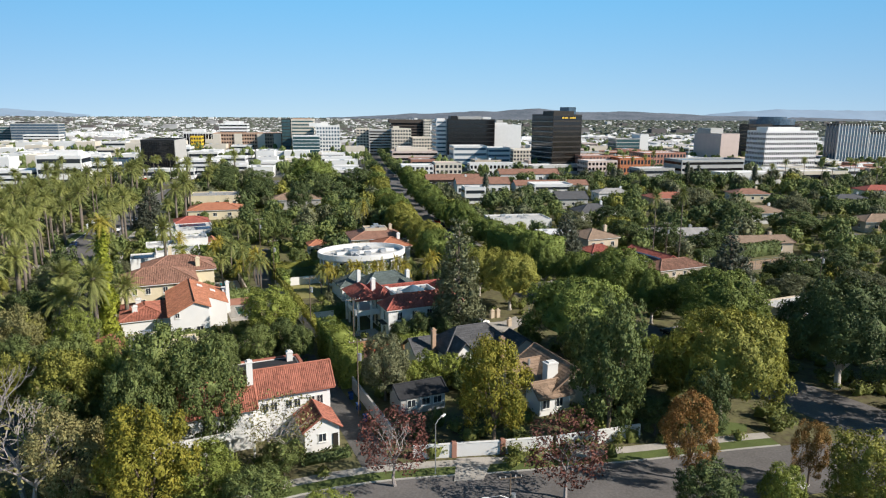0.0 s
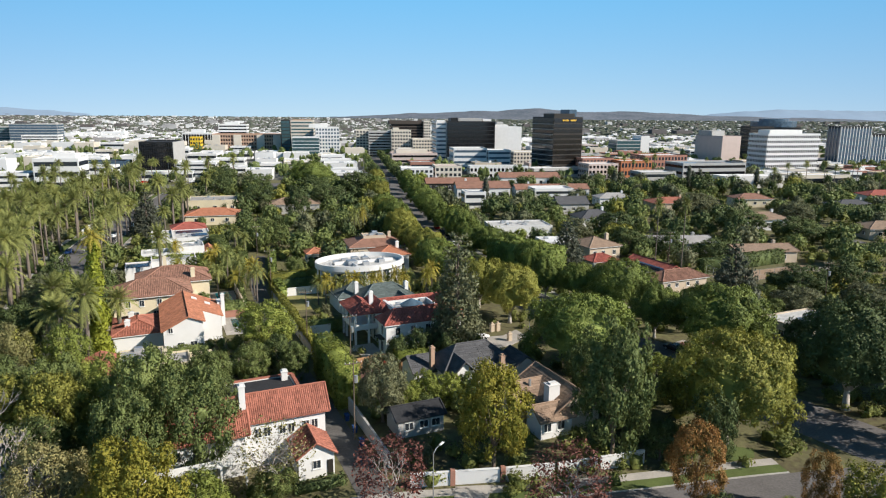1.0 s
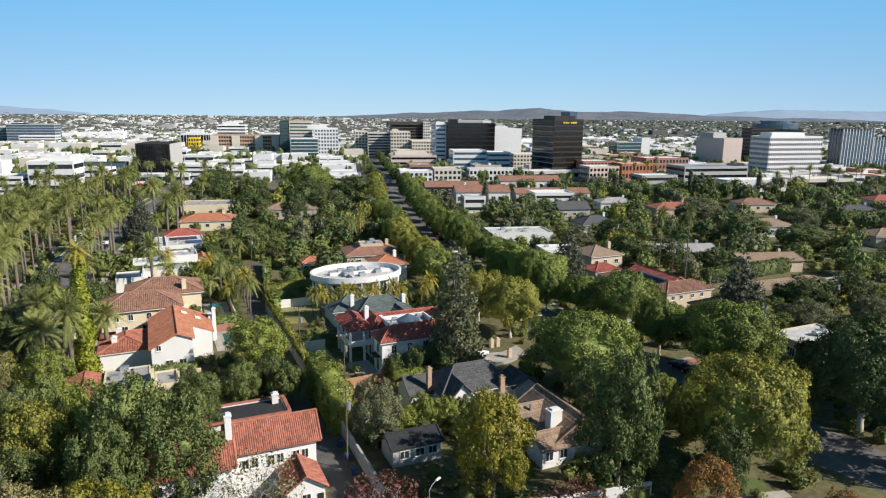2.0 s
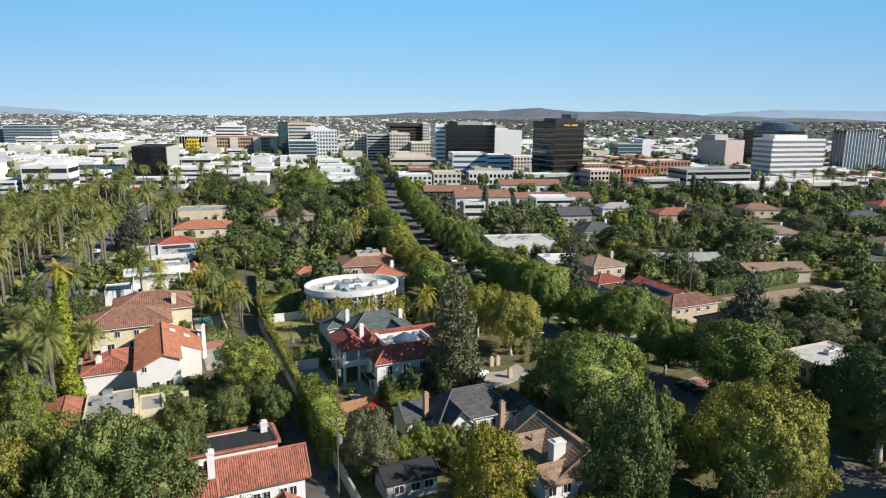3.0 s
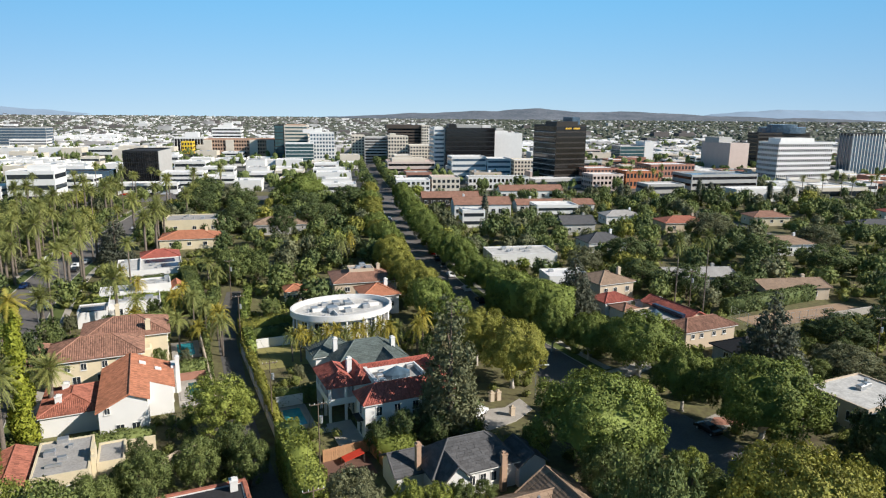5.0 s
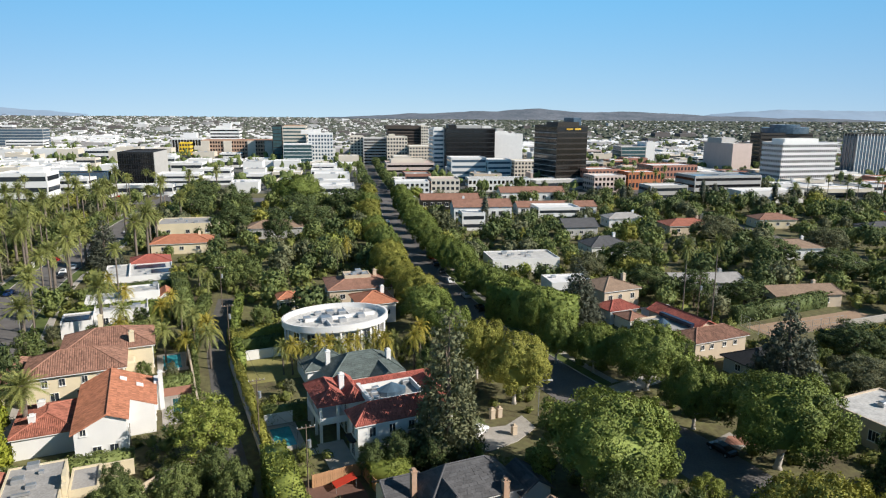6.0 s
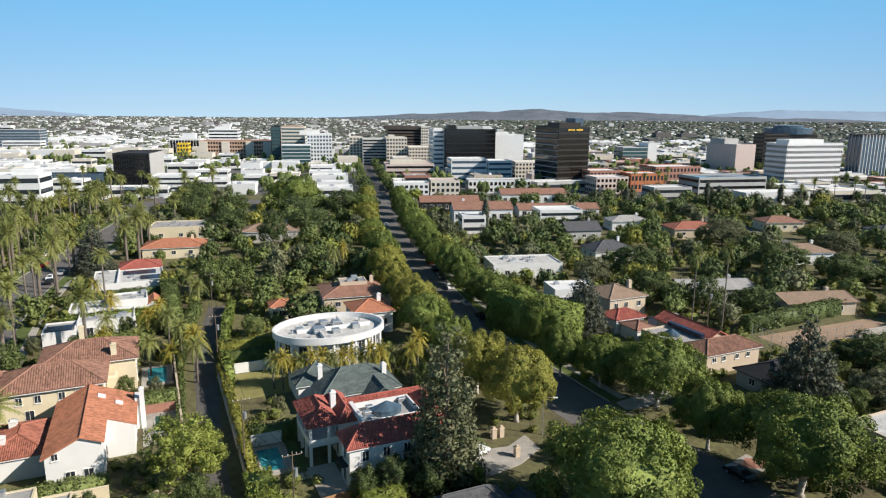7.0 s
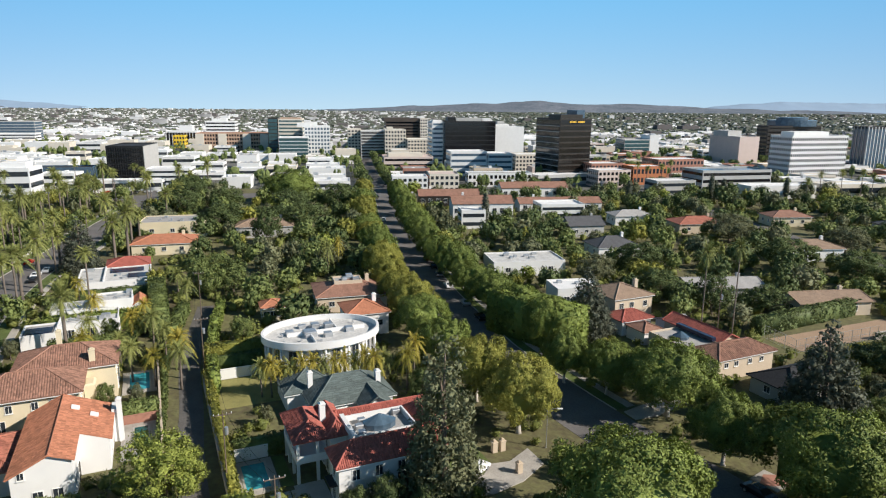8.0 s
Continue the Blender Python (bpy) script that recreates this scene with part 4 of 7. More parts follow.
def roof_clutter(h, u0, v0, u1, v1, z, n, seed):
    """Ducts, vents and boxes standing about on a flat roof."""
    rs = np.random.default_rng(seed)
    for _ in range(n):
        u, v = rs.uniform(u0, u1), rs.uniform(v0, v1)
        k = rs.uniform()
        if k < .4:
            h.block("rooftop_unit", u, v, z, u + rs.uniform(.7, 1.6), v + rs.uniform(.6, 1.2), z + rs.uniform(.4, .95), METAL, "grey metal air unit", .06)
        elif k < .75:
            h.block("vent", u, v, z, u + .32, v + .32, z + rs.uniform(.35, .7), METAL)
        else:
            h.block("duct", u, v, z + .1, u + rs.uniform(1.2, 3.0), v + .35, z + .42, METAL)


# ---- the near block, west of the street ----
# white house with a long red tiled wing beside the alley
h = House("house", "two-storey white stucco house with red clay tile roof beside the alley", 8.6, 79.9, 19.0, 86.0)
h.wing("gable_u", 8.6, 80.4, 18.7, 84.6, 6.2, 9.0, STUCCO, TILE, .25)
h.wing("gable_u", -4.0, 79.0, 8.5, 85.5, 5.5, 8.3, STUCCO, TILE, .25)
h.chimney(8.6, 81.6, 5.5, 10.8, .75, .9)
h.windows("s", (10.2, 11.3, 13.2, 14.3, 16.2, 17.3), 80.4, 4.5, .75, 1.15)
h.windows("e", (82.5,), 18.7, 4.5, .8, 1.2)
h.windows("s", (-2, 0.5, 3.0, 5.5), 79.0, 4.0, 1.1, 1.2)
h.block("balcony", -3.5, 76.4, 3.0, 8.3, 79.0, 3.25, STUCCO).block("balcony_rail", -3.5, 76.4, 3.25, 8.3, 76.5, 4.0, TRIM)
for k in range(5):
    h.block("post", -3.2 + 2.8 * k, 76.5, 0, -2.95 + 2.8 * k, 76.75, 3.0, TRIM)
g = House("garage", "small white stucco garage with gabled red tile roof", 14.0, 74.9, 18.4, 79.8, category="garage")
g.wing("gable_v", 14.0, 74.9, 18.4, 79.8, 3.0, 4.7, STUCCO, TILE, .25, .35)
g.windows("s", (16.2,), 74.9, 1.8, .9, 1.0).block("garage_door", 17.5, 74.8, 0, 18.2, 74.9, 2.1, BRONZEMETAL)
g.windows("e", (76.5, 78.3), 18.4, 1.7, .7, .9)

h = House("guest_house", "low white guest house with dark flat roof edged in red tiles", 7.0, 94.0, 17.9, 99.2)
h.flat(7.0, 94.0, 17.9, 99.2, 3.7, STUCCO, DARKROOF, .15)
for u0, v0, u1, v1 in ((6.6, 93.5, 18.3, 94.1), (6.6, 99.1, 18.3, 99.7), (17.8, 94.1, 18.4, 99.1), (6.5, 94.1, 7.1, 99.1)):
    h.block("tile_edge", u0, v0, 3.86, u1, v1, 4.05, TILE, "red clay tile roof edge", .08)
h.chimney(16.7, 97.9, 3.5, 5.3, .9, .9)
h.windows("s", (8.6, 11.2, 13.8, 16.2), 94.0, 1.7, 1.9, 1.6, 2)
h.block("pergola", 9.0, 91.0, 2.5, 17.8, 93.4, 2.62, FENCEWOOD)
for k in range(4):
    h.block("post", 9.1 + 2.8 * k, 91.1, 0, 9.3 + 2.8 * k, 91.3, 2.5, TRIM)

# flat-roofed house with a curved gable
h = House("house", "cream house with grey flat roof and small bell gable", -9.8, 109.3, 0.4, 119.4)
h.flat(-6.5, 109.3, 0.2, 119.4, 4.1, CREAM, GREYROOF, .2)
h.wing("gable_v", -11.9, 109.3, -6.6, 119.0, 3.6, 4.7, CREAM, TILE, .27, .3)
h.block("bell_gable", 0.25, 111.4, 0, 0.75, 114.8, 4.9, CREAM, "cream stepped bell gable").block("bell_gable", 0.25, 112.2, 4.9, 0.75, 114.0, 5.6, CREAM)
h.flat(0.8, 112.0, 4.2, 118.0, 3.2, CREAM, GREYROOF, .3)
roof_clutter(h, -6, 110, -1, 118.5, 4.15, 4, 8)
h.block("rooftop_unit", -5.6, 115.0, 4.15, -4.2, 116.2, 4.75, METAL, "grey metal air unit", .06).block("vent", -2.8, 116.5, 4.15, -2.2, 117.1, 4.6, METAL)
h.windows("s", (-5.0, -2.5), 109.3, 1.9, 1.2, 1.3)

# white house with orange tiles, long gable towards the street
h = House("house", "white stucco house with long gabled orange clay tile roof", 0.5, 124.9, 11.8, 143.5)
for v0, v1, u1 in ((125.0, 132.0, 7.2), (132.0, 143.2, 11.0)):
    pr = [(.4, 0), (u1, 0), (u1, 7.2 - .42 * (u1 - 4.8)), (4.8, 7.2), (.4, 4.85)]
    n = len(pr)
    q = Solid().add([(*h.loc(u, v), z) for v in (v0, v1) for u, z in pr], [tuple(range(n)), tuple(range(n, 2 * n))[::-1]] + [((i + 1) % n, i, n + i, n + (i + 1) % n) for i in range(n)])
    part("wall", q.done("wall", STUCCO), h.ob)
    h.clear(.4, v0, u1, v1)
slopes = []
for us, v0, v1 in (((0.0, 4.8), 124.6, 143.5), ((7.6, 4.8), 124.6, 132.0), ((11.4, 4.8), 132.0, 143.5)):
    zs = [7.38 - (.5 if u < 4.8 else .42) * abs(u - 4.8) for u in us]
    row = [(*h.loc(us[0], v0), zs[0]), (*h.loc(us[0], v1), zs[0]), (*h.loc(us[1], v1), zs[1]), (*h.loc(us[1], v0), zs[1])]
    slopes.append(row if us[0] > 4.8 else [row[1], row[0], row[3], row[2]])
r = part("roof", roof_mesh("roof", slopes, TILE_NEW), h.ob)
part("tile_course", rib_mesh("tile_course", slopes, TILE_NEW, .27), r, kind="stuff")
part("ridge_cap", caps_mesh("ridge_cap", slopes[:1], TILE_NEW), r)
for u, v in ((6.6, 139.6), (9.0, 138.4)):
    z = 7.38 - .42 * (u - 4.8)
    q = Solid().add([(*h.loc(u + a, v + b), z - .42 * a + c) for c in (0, .22) for a, b in ((-.5, -.6), (.5, -.6), (.5, .6), (-.5, .6))], [(3, 2, 1, 0), (4, 5, 6, 7), (0, 1, 5, 4), (1, 2, 6, 5), (2, 3, 7, 6), (3, 0, 4, 7)])
    part("skylight", q.done("skylight", TRIM), h.ob, "small white roof light")
h.block("wall", 11.05, 140.2, 0, 12.2, 142.9, 5.2, STUCCO, "").chimney(12.1, 140.3, 0, 6.9, .7, .8)
h.wing("hip", -8.0, 130.2, 0.3, 141.5, 3.6, 5.0, STUCCO, TILE, .27, .4)
h.chimney(-5.6, 133.0, 3.8, 5.6, .9, .9).chimney(-5.0, 138.2, 3.8, 5.6, 1.0, 1.0)
h.windows("s", (1.6,), 125.0, 5.0, .7, .9).windows("s", (3.2, 5.4), 125.0, 1.8, 1.1, 1.5)
h.windows("e", (127.0, 129.5), 7.2, 2.2, 1.0, 1.4).windows("e", (134.6, 137.4), 11.0, 2.0, 1.3, 1.7)
h.door("e", 7.2, 131.2)

# large yellow villa
h = House("villa", "large pale yellow two-storey villa with brown clay hip roofs", -9.0, 148.0, 11.0, 168.5)
h.wing("hip", -8.6, 148.0, 6.2, 157.5, 6.0, 8.5, CREAM, TILE_OLD, .36, .7)
h.wing("hip", -4.0, 157.6, 11.0, 168.3, 6.2, 8.7, CREAM, TILE_OLD, .36, .6)
h.wing("hip", -14.0, 151.5, -8.7, 163.0, 4.0, 5.8, CREAM, TILE_OLD, .36, .5)
h.chimney(7.6, 158.6, 6.0, 8.8, .9, .9, CREAM).chimney(2.0, 166.8, 7.5, 10.2, .8, .8, CREAM)
h.windows("s", (-5.8, -3.2, 0.2, 2.6, 4.8), 148.0, 4.4, .85, 1.2).windows("s", (-4.5, -0.5, 3.4), 148.0, 1.6, 1.2, 2.0)
h.windows("e", (159.2, 161.6, 164.0, 166.4), 11.0, 4.5, .8, 1.3).windows("e", (160.5, 164.5), 11.0, 1.6, 1.1, 2.0).windows("e", (150.5, 154.0), 6.2, 4.4, .8, 1.2)
h.block("bay", 6.3, 154.2, 0, 8.0, 157.4, 4.2, CREAM, "", .3)

# white flat-roofed modern houses
h = House("house", "white flat-roofed modern house with roof terrace and solar panel", -8, 186, 13, 207)
h.flat(-7.4, 186.2, -1.2, 193.6, 3.4, STUCCO, GREYROOF, .35).flat(-1.1, 190.0, 10.4, 199.5, 3.8, STUCCO, LIGHTROOF, .4).flat(4.5, 199.6, 13.2, 206.6, 5.4, STUCCO, LIGHTROOF, .45).flat(-3.5, 199.6, 4.4, 206.0, 4.2, STUCCO, LIGHTROOF, .4)
h.block("solar_panel", -6.8, 187.0, 3.7, -1.8, 190.6, 3.82, SOLAR, "dark solar panel").block("skylight", 2.0, 193.0, 3.85, 4.0, 196.5, 4.2, GREYROOF, "", .15)
h.block("parapet_wall", 0.0, 197.6, 3.85, 9.5, 197.9, 4.7, STUCCO).block("rooftop_unit", 7.0, 192.4, 3.85, 8.8, 193.8, 4.7, METAL, "grey metal air unit", .08)
roof_clutter(h, 0, 190.6, 9, 198.8, 3.85, 7, 3)
roof_clutter(h, 5, 200, 12, 205.8, 5.45, 6, 4)
roof_clutter(h, -3, 200, 3.6, 205, 4.25, 4, 5)
h.wing("gable_v", 13.3, 200.0, 16.0, 206.0, 4.0, 5.2, STUCCO, TILE_NEW, .36, .3)
h.windows("e", (202.0, 204.6), 13.2, 3.8, 1.2, 1.5).windows("s", (1.0, 5.0, 8.4), 190.0, 1.9, 1.8, 1.7, 2).windows("e", (191.5, 194.5, 197.5), 10.4, 1.9, 1.3, 1.8)

h = House("house", "white flat-roofed house with black solar panels on its roof", -1, 224, 18, 246)
h.flat(-0.6, 226.0, 17.4, 243.0, 3.4, STUCCO, LIGHTROOF, .35)
h.block("solar_panel", 11.5, 229.0, 3.5, 16.5, 233.5, 3.65, SOLAR, "row of black solar panels").block("solar_panel", 7.0, 236.0, 3.5, 15.5, 240.5, 3.65, SOLAR, "row of black solar panels")
h.block("parapet_wall", 5.6, 226.3, 3.45, 5.9, 242.6, 4.1, STUCCO)
roof_clutter(h, .4, 226.8, 16, 242, 3.45, 7, 6)
h.wing("hip", 6.0, 243.2, 17.0, 252.0, 3.8, 5.4, STUCCO, TILE_RED, None, .5)

# ring-shaped white house
def round_house():
    u0, v0 = 46.6, 156.2
    h = House("round_house", "white oval modern house with ring parapet and columns", u0 - 11, v0 - 8, u0 + 11, v0 + 8)
    A, B, n = 11.2, 8.2, 120
    pts = [(A * math.cos(6.28319 * k / n), B * math.sin(6.28319 * k / n)) for k in range(n)]
    inn = [(x * .957, y * .945) for x, y in pts]
    low = [(x * .86, y * .84) for x, y in pts]
    CLEAR_BOXES.append((*uv(u0, v0), BLOCK, 11.2, 8.2))
    part("wall", Solid().prism(low, 0, 6.7).done("wall", STUCCO), h.ob)
    part("roof", Solid().prism(inn, 6.55, 6.95).done("roof", LIGHTROOF), h.ob)
    roof_clutter(h, u0 - 8, v0 - 5, u0 + 7, v0 + 5, 6.95, 9, 7)
    v = [(x, y, 6.7) for x, y in pts] + [(x, y, 8.0) for x, y in pts] + [(x, y, 8.0) for x, y in inn] + [(x, y, 6.7) for x, y in inn]
    f = []
    for k in range(n):
        j = (k + 1) % n
        f += [(k, j, n + j, n + k), (n + k, n + j, 2 * n + j, 2 * n + k), (2 * n + k, 2 * n + j, 3 * n + j, 3 * n + k), (3 * n + k, 3 * n + j, j, k)]
    part("parapet", mesh("parapet", v, f, STUCCO), h.ob, "tall curved white parapet")
    for k in range(0, n, 8):
        x, y = pts[k][0] * .94, pts[k][1] * .94
        part("column", Solid().tube([(x, y, 0), (x, y, 6.72)], [.22, .22], 10).done("column", STUCCO, True), h.ob)
    for a, b, c, d, z in ((-3.5, -2, -1.2, .5, 1.1), (1, 1, 2.6, 2.6, 1.2), (0, -3, 1.5, -1.6, .9), (4.5, -1.5, 6.0, 0, .9), (-6.5, .5, -5, 2, .8), (-1.2, 2.4, .4, 4.2, 1.0)):
        part("rooftop_unit", Solid().box(a, b, 6.95, c, d, 6.95 + z, .08).done("rooftop_unit", METAL), h.ob, "grey metal air unit")
    part("screen_wall", Solid().box(-6.5, -.15, 6.95, 8.5, .1, 7.7).box(3.0, .1, 6.95, 3.2, 6.0, 7.7).box(-2.5, -6, 6.95, -2.3, -.15, 7.7).done("screen_wall", STUCCO), h.ob)
    for k in range(4, n, 8):
        for z in (1.6, 4.9):
            x, y = pts[k][0] * .865, pts[k][1] * .845
            put_window(h.ob, pose(x, y, z, 0, 0, math.degrees(math.atan2(y * A * A, x * B * B)) + 90), 1.6, 2.1)


round_house()

# grey-green roofed house
h = House("house", "low house with grey-green shingle hip roof and white chimneys", 36.5, 132, 52, 147)
h.wing("hip", 39.5, 132.6, 52.5, 141.0, 3.6, 6.6, STUCCO, GREENSLATE, .42, .6)
h.wing("hip", 36.6, 139.0, 45.0, 148.0, 3.6, 5.9, STUCCO, GREENSLATE, .42, .6)
h.wing("gable_v", 46.5, 129.2, 51.0, 134.0, 3.5, 5.2, STUCCO, GREENSLATE, .42, .5)
h.chimney(40.3, 138.6, 3.4, 7.0, .8, .8).chimney(50.7, 135.0, 3.4, 7.0, .8, 1.0)
h.windows("s", (41.5, 44.0), 132.6, 1.8, 1.3, 1.4)

# villa with the red roof and sunken roof deck
h = House("villa", "white two-storey villa with red barrel-tile roof, loggia and roof deck", 33.6, 109.3, 52.6, 126.6)
h.wing("hip", 38.3, 117.7, 40.6, 126.2, 6.3, 7.9, STUCCO, TILE_RED, .27, .5)
h.wing("hip", 37.3, 109.7, 52.2, 114.2, 6.3, 8.3, STUCCO, TILE_RED, .27, .5)
h.flat(40.7, 114.3, 49.6, 120.6, 6.4, STUCCO, GREYROOF, .9)
h.wing("hip", 49.7, 112.0, 53.2, 121.5, 6.3, 8.0, STUCCO, TILE_RED, .27, .5)
h.wing("gable_u", 40.7, 120.7, 53.0, 124.0, 6.3, 7.4, STUCCO, TILE_RED, .27, .5)
a0, b0 = h.loc(33.8, 117.8)
a1, b1 = h.loc(38.2, 126.4)
lp = roof_polys("hip", a0, b0, a1, b1, 6.3, 8.0, .5)
r = part("roof", roof_mesh("roof", lp, TILE_RED), h.ob, "red tiled roof over the open loggia")
part("tile_course", rib_mesh("tile_course", lp, TILE_RED, .27), r, kind="stuff")
part("ridge_cap", caps_mesh("ridge_cap", lp, TILE_RED), r)
h.clear(33.6, 117.6, 38.2, 126.4)
for u, v in ((33.95, 117.95), (36.6, 117.95), (33.95, 121.0), (33.95, 124.0), (33.95, 126.2)):
    h.block("column", u - .2, v - .2, 0, u + .2, v + .2, 6.2, STUCCO)
h.block("balcony", 33.7, 117.7, 3.0, 38.2, 126.3, 3.25, STUCCO).block("balcony_rail", 33.7, 117.7, 3.25, 38.2, 117.8, 4.1, TRIM).block("balcony_rail", 33.7, 117.8, 3.25, 33.8, 126.3, 4.1, TRIM)
h.block("terrace", 33.2, 109.5, 0, 37.2, 117.6, .18, CONCRETE, "pale stone terrace")
h.windows("w", (119.5, 122.0, 124.5), 38.3, 4.7, 1.1, 2.0).windows("w", (119.5, 122.0, 124.5), 38.3, 1.4, 1.1, 2.2).windows("w", (111.8,), 37.3, 4.6, 1.0, 1.8).windows("w", (112.0,), 37.3, 1.4, 1.3, 2.1)
h.windows("s", (39.5, 42.5, 45.5, 47.0, 50.0), 109.7, 4.7, .9, 1.4).windows("s", (39.5, 44.5, 48.6), 109.7, 1.5, 1.2, 2.0)
h.block("balcony", 44.6, 108.6, 3.4, 48.0, 109.7, 3.55, STUCCO).block("balcony_rail", 44.6, 108.6, 3.55, 48.0, 108.66, 4.4, BLACKMETAL).block("balcony", 36.3, 110.4, 3.2, 37.3, 113.2, 3.35, BLACKMETAL)
h.chimney(38.2, 121.6, 6.4, 9.4, .8, .8)
dome = [(45.2 - h.cu + 2.4 * math.cos(.5236 * k), 117.6 - h.cv + 1.6 * math.sin(.5236 * k)) for k in range(12)]
s = Solid().prism(dome, 6.45, 7.2)
s.add([(x, y, 7.2) for x, y in dome] + [(45.2 - h.cu, 117.6 - h.cv, 8.3)], [(k, (k + 1) % 12, 12) for k in range(12)])
part("skylight", s.done("skylight", BLUEGLASS), h.ob, "faceted glass roof lantern")
for u, v in ((41.6, 115.4), (42.6, 118.8), (47.9, 119.6), (41.8, 117.2)):
    h.block("rooftop_unit", u, v, 6.45, u + 1.1, v + .9, 7.2, METAL, "grey metal air unit", .08)
h.block("parapet_band", 40.4, 114.1, 6.8, 41.0, 120.8, 7.6, STUCCO)

# grey shingle house
h = House("house", "low house with dark grey shingle roof and brick chimneys", 37, 89, 54, 101)
h.wing("hip", 40.4, 90.4, 52.4, 97.0, 3.9, 7.0, STUCCO, SLATE, .42, .55)
h.wing("gable_v", 41.0, 88.6, 44.6, 93.4, 3.9, 6.0, STUCCO, SLATE, .42, .4)
h.wing("gable_u", 36.6, 94.0, 41.0, 99.6, 3.0, 4.9, STUCCO, SLATE, .42, .4)
h.wing("gable_v", 52.5, 89.6, 56.6, 94.6, 3.2, 4.8, STUCCO, SLATE, .42, .4)
h.chimney(39.7, 94.3, 3.0, 7.0, .65, .8, TERRASTONE).chimney(50.2, 89.9, 0, 5.6, .8, .7, TERRASTONE)
h.windows("s", (45.8, 47.4, 49.0, 50.6), 90.4, 2.2, .8, 1.3).windows("s", (42.0, 43.6), 88.6, 2.2, .8, 1.3)

# brown shake-roofed house by the cross street
h = House("house", "low house with brown wood shake roof and broad white chimney", 44, 72, 56, 84)
h.wing("gable_v", 49.2, 72.8, 56.6, 83.6, 3.3, 6.0, TAN, SHAKE, .5, .6)
h.wing("gable_u", 45.2, 77.0, 52.6, 84.0, 3.1, 5.25, TAN, SHAKE, .5, .6)
h.wing("gable_u", 46.4, 72.0, 51.4, 75.8, 2.8, 4.4, STUCCO, SHAKE, .5, .5)
h.chimney(50.1, 75.3, 3.4, 6.5, 1.8, 1.3).block("vent", 48.8, 79.2, 4.2, 49.1, 79.5, 5.6, METAL)
h.windows("s", (47.4, 49.6), 72.0, 1.7, 1.1, 1.2).windows("w", (79.2, 81.6), 45.2, 1.7, 1.0, 1.3)

# dark flat garage court by the alley
h = House("garage", "dark-roofed low garage behind a white wall", 28, 77.5, 34.8, 85, category="garage")
h.wing("gable_u", 28.6, 80.0, 35.4, 84.6, 2.7, 3.8, GREYWALL, DARKROOF, None, .35)
h.windows("s", (30.2, 32.4, 34.2), 80.0, 1.6, 1.2, 1.0)

# ---- beyond, west of the street ----
def small_house(x, y, w, d, eave, ridge, turn, kind, wall, roof, label, chim=True):
    h = House("house", label, -w / 2, -d / 2, w / 2, d / 2, turn, (x, y), group="")
    h.wing(kind, -w / 2, -d / 2, w / 2, d / 2, eave, ridge, wall, roof, None, .5)
    a = w / 2
    h.windows("s", [a * k for k in (-.6, 0, .55)], -d / 2, eave * .52, 1.3, 1.2)
    h.windows("w", [d / 2 * k for k in (-.4, .4)], -w / 2, eave * .52, 1.1, 1.2)
    h.windows("e", [d / 2 * k for k in (-.4, .4)], w / 2, eave * .52, 1.1, 1.2)
    if chim:
        h.chimney(w * .28, d * .1, eave, ridge + .9, .9, .8, wall)
    return h


def small_flat(x, y, w, d, z, turn, wall, roof, label, bits=3):
    h = House("house", label, -w / 2, -d / 2, w / 2, d / 2, turn, (x, y))
    h.flat(-w / 2, -d / 2, w / 2, d / 2, z, wall, roof, .4)
    for k in range(bits):
        u, v = rng.uniform(-w * .35, w * .25), rng.uniform(-d * .35, d * .25)
        h.block("rooftop_unit", u, v, z + .04, u + rng.uniform(.8, 1.8), v + rng.uniform(.8, 1.4), z + rng.uniform(.5, 1.1), METAL, "grey metal air unit", .06)
    h.windows("s", [w / 2 * k for k in (-.6, 0, .6)], -d / 2, z * .5, 1.4, 1.3)
    return h


small_house(-21.5, 203, 17, 13, 4.2, 6.3, 16, "hip", TAN, TILE_OLD, "house with weathered brown tile roof and grey roof deck")
small_flat(-22, 203.5, 7, 5, 6.2, 16, TAN, GREYROOF, "grey roof deck crowded with air units", 6)
small_house(-15.5, 184, 9, 9, 5.2, 7.0, 20, "hip", STUCCO, TILE_NEW, "small white house with orange tile hip roof")
small_house(-38, 191, 5, 5, 3.6, 4.8, 20, "hip", CREAM, TILE_NEW, "small cream pavilion with orange tile roof", False)
small_house(-92, 262, 20, 12, 4.0, 6.0, 15, "hip", CREAM, TILE_NEW, "cream house with orange tile hip roof")
small_flat(-101, 293, 24, 16, 5.6, 13, CREAM, GREYROOF, "cream flat-roofed mansion with balustrade", 4)
small_house(-66, 292, 21, 12, 4.4, 6.6, 13, "hip", GREYWALL, SHAKE, "grey house with brown shingle roof")

# ---- east of the street ----
h = House("house", "tan stucco house with red tile edge and glazed roof lantern", 110, 120.5, 125, 143)
h.wing("hip", 111.6, 120.6, 125.6, 127.2, 4.4, 6.0, TAN, TILE_OLD, .4, .5)
h.flat(110.4, 127.3, 118.5, 138.0, 4.0, TAN, GREYROOF, .4).wing("gable_v", 118.8, 127.4, 124.0, 142.6, 4.4, 5.8, TAN, TILE_RED, .4, .4)
h.block("solar_panel", 117.6, 128.2, 4.4, 118.6, 138.0, 5.2, SOLAR, "row of blue-black solar panels")
q = [(114.2 - h.cu + 1.6 * math.cos(.7854 * k), 133.0 - h.cv + 1.6 * math.sin(.7854 * k)) for k in range(8)]
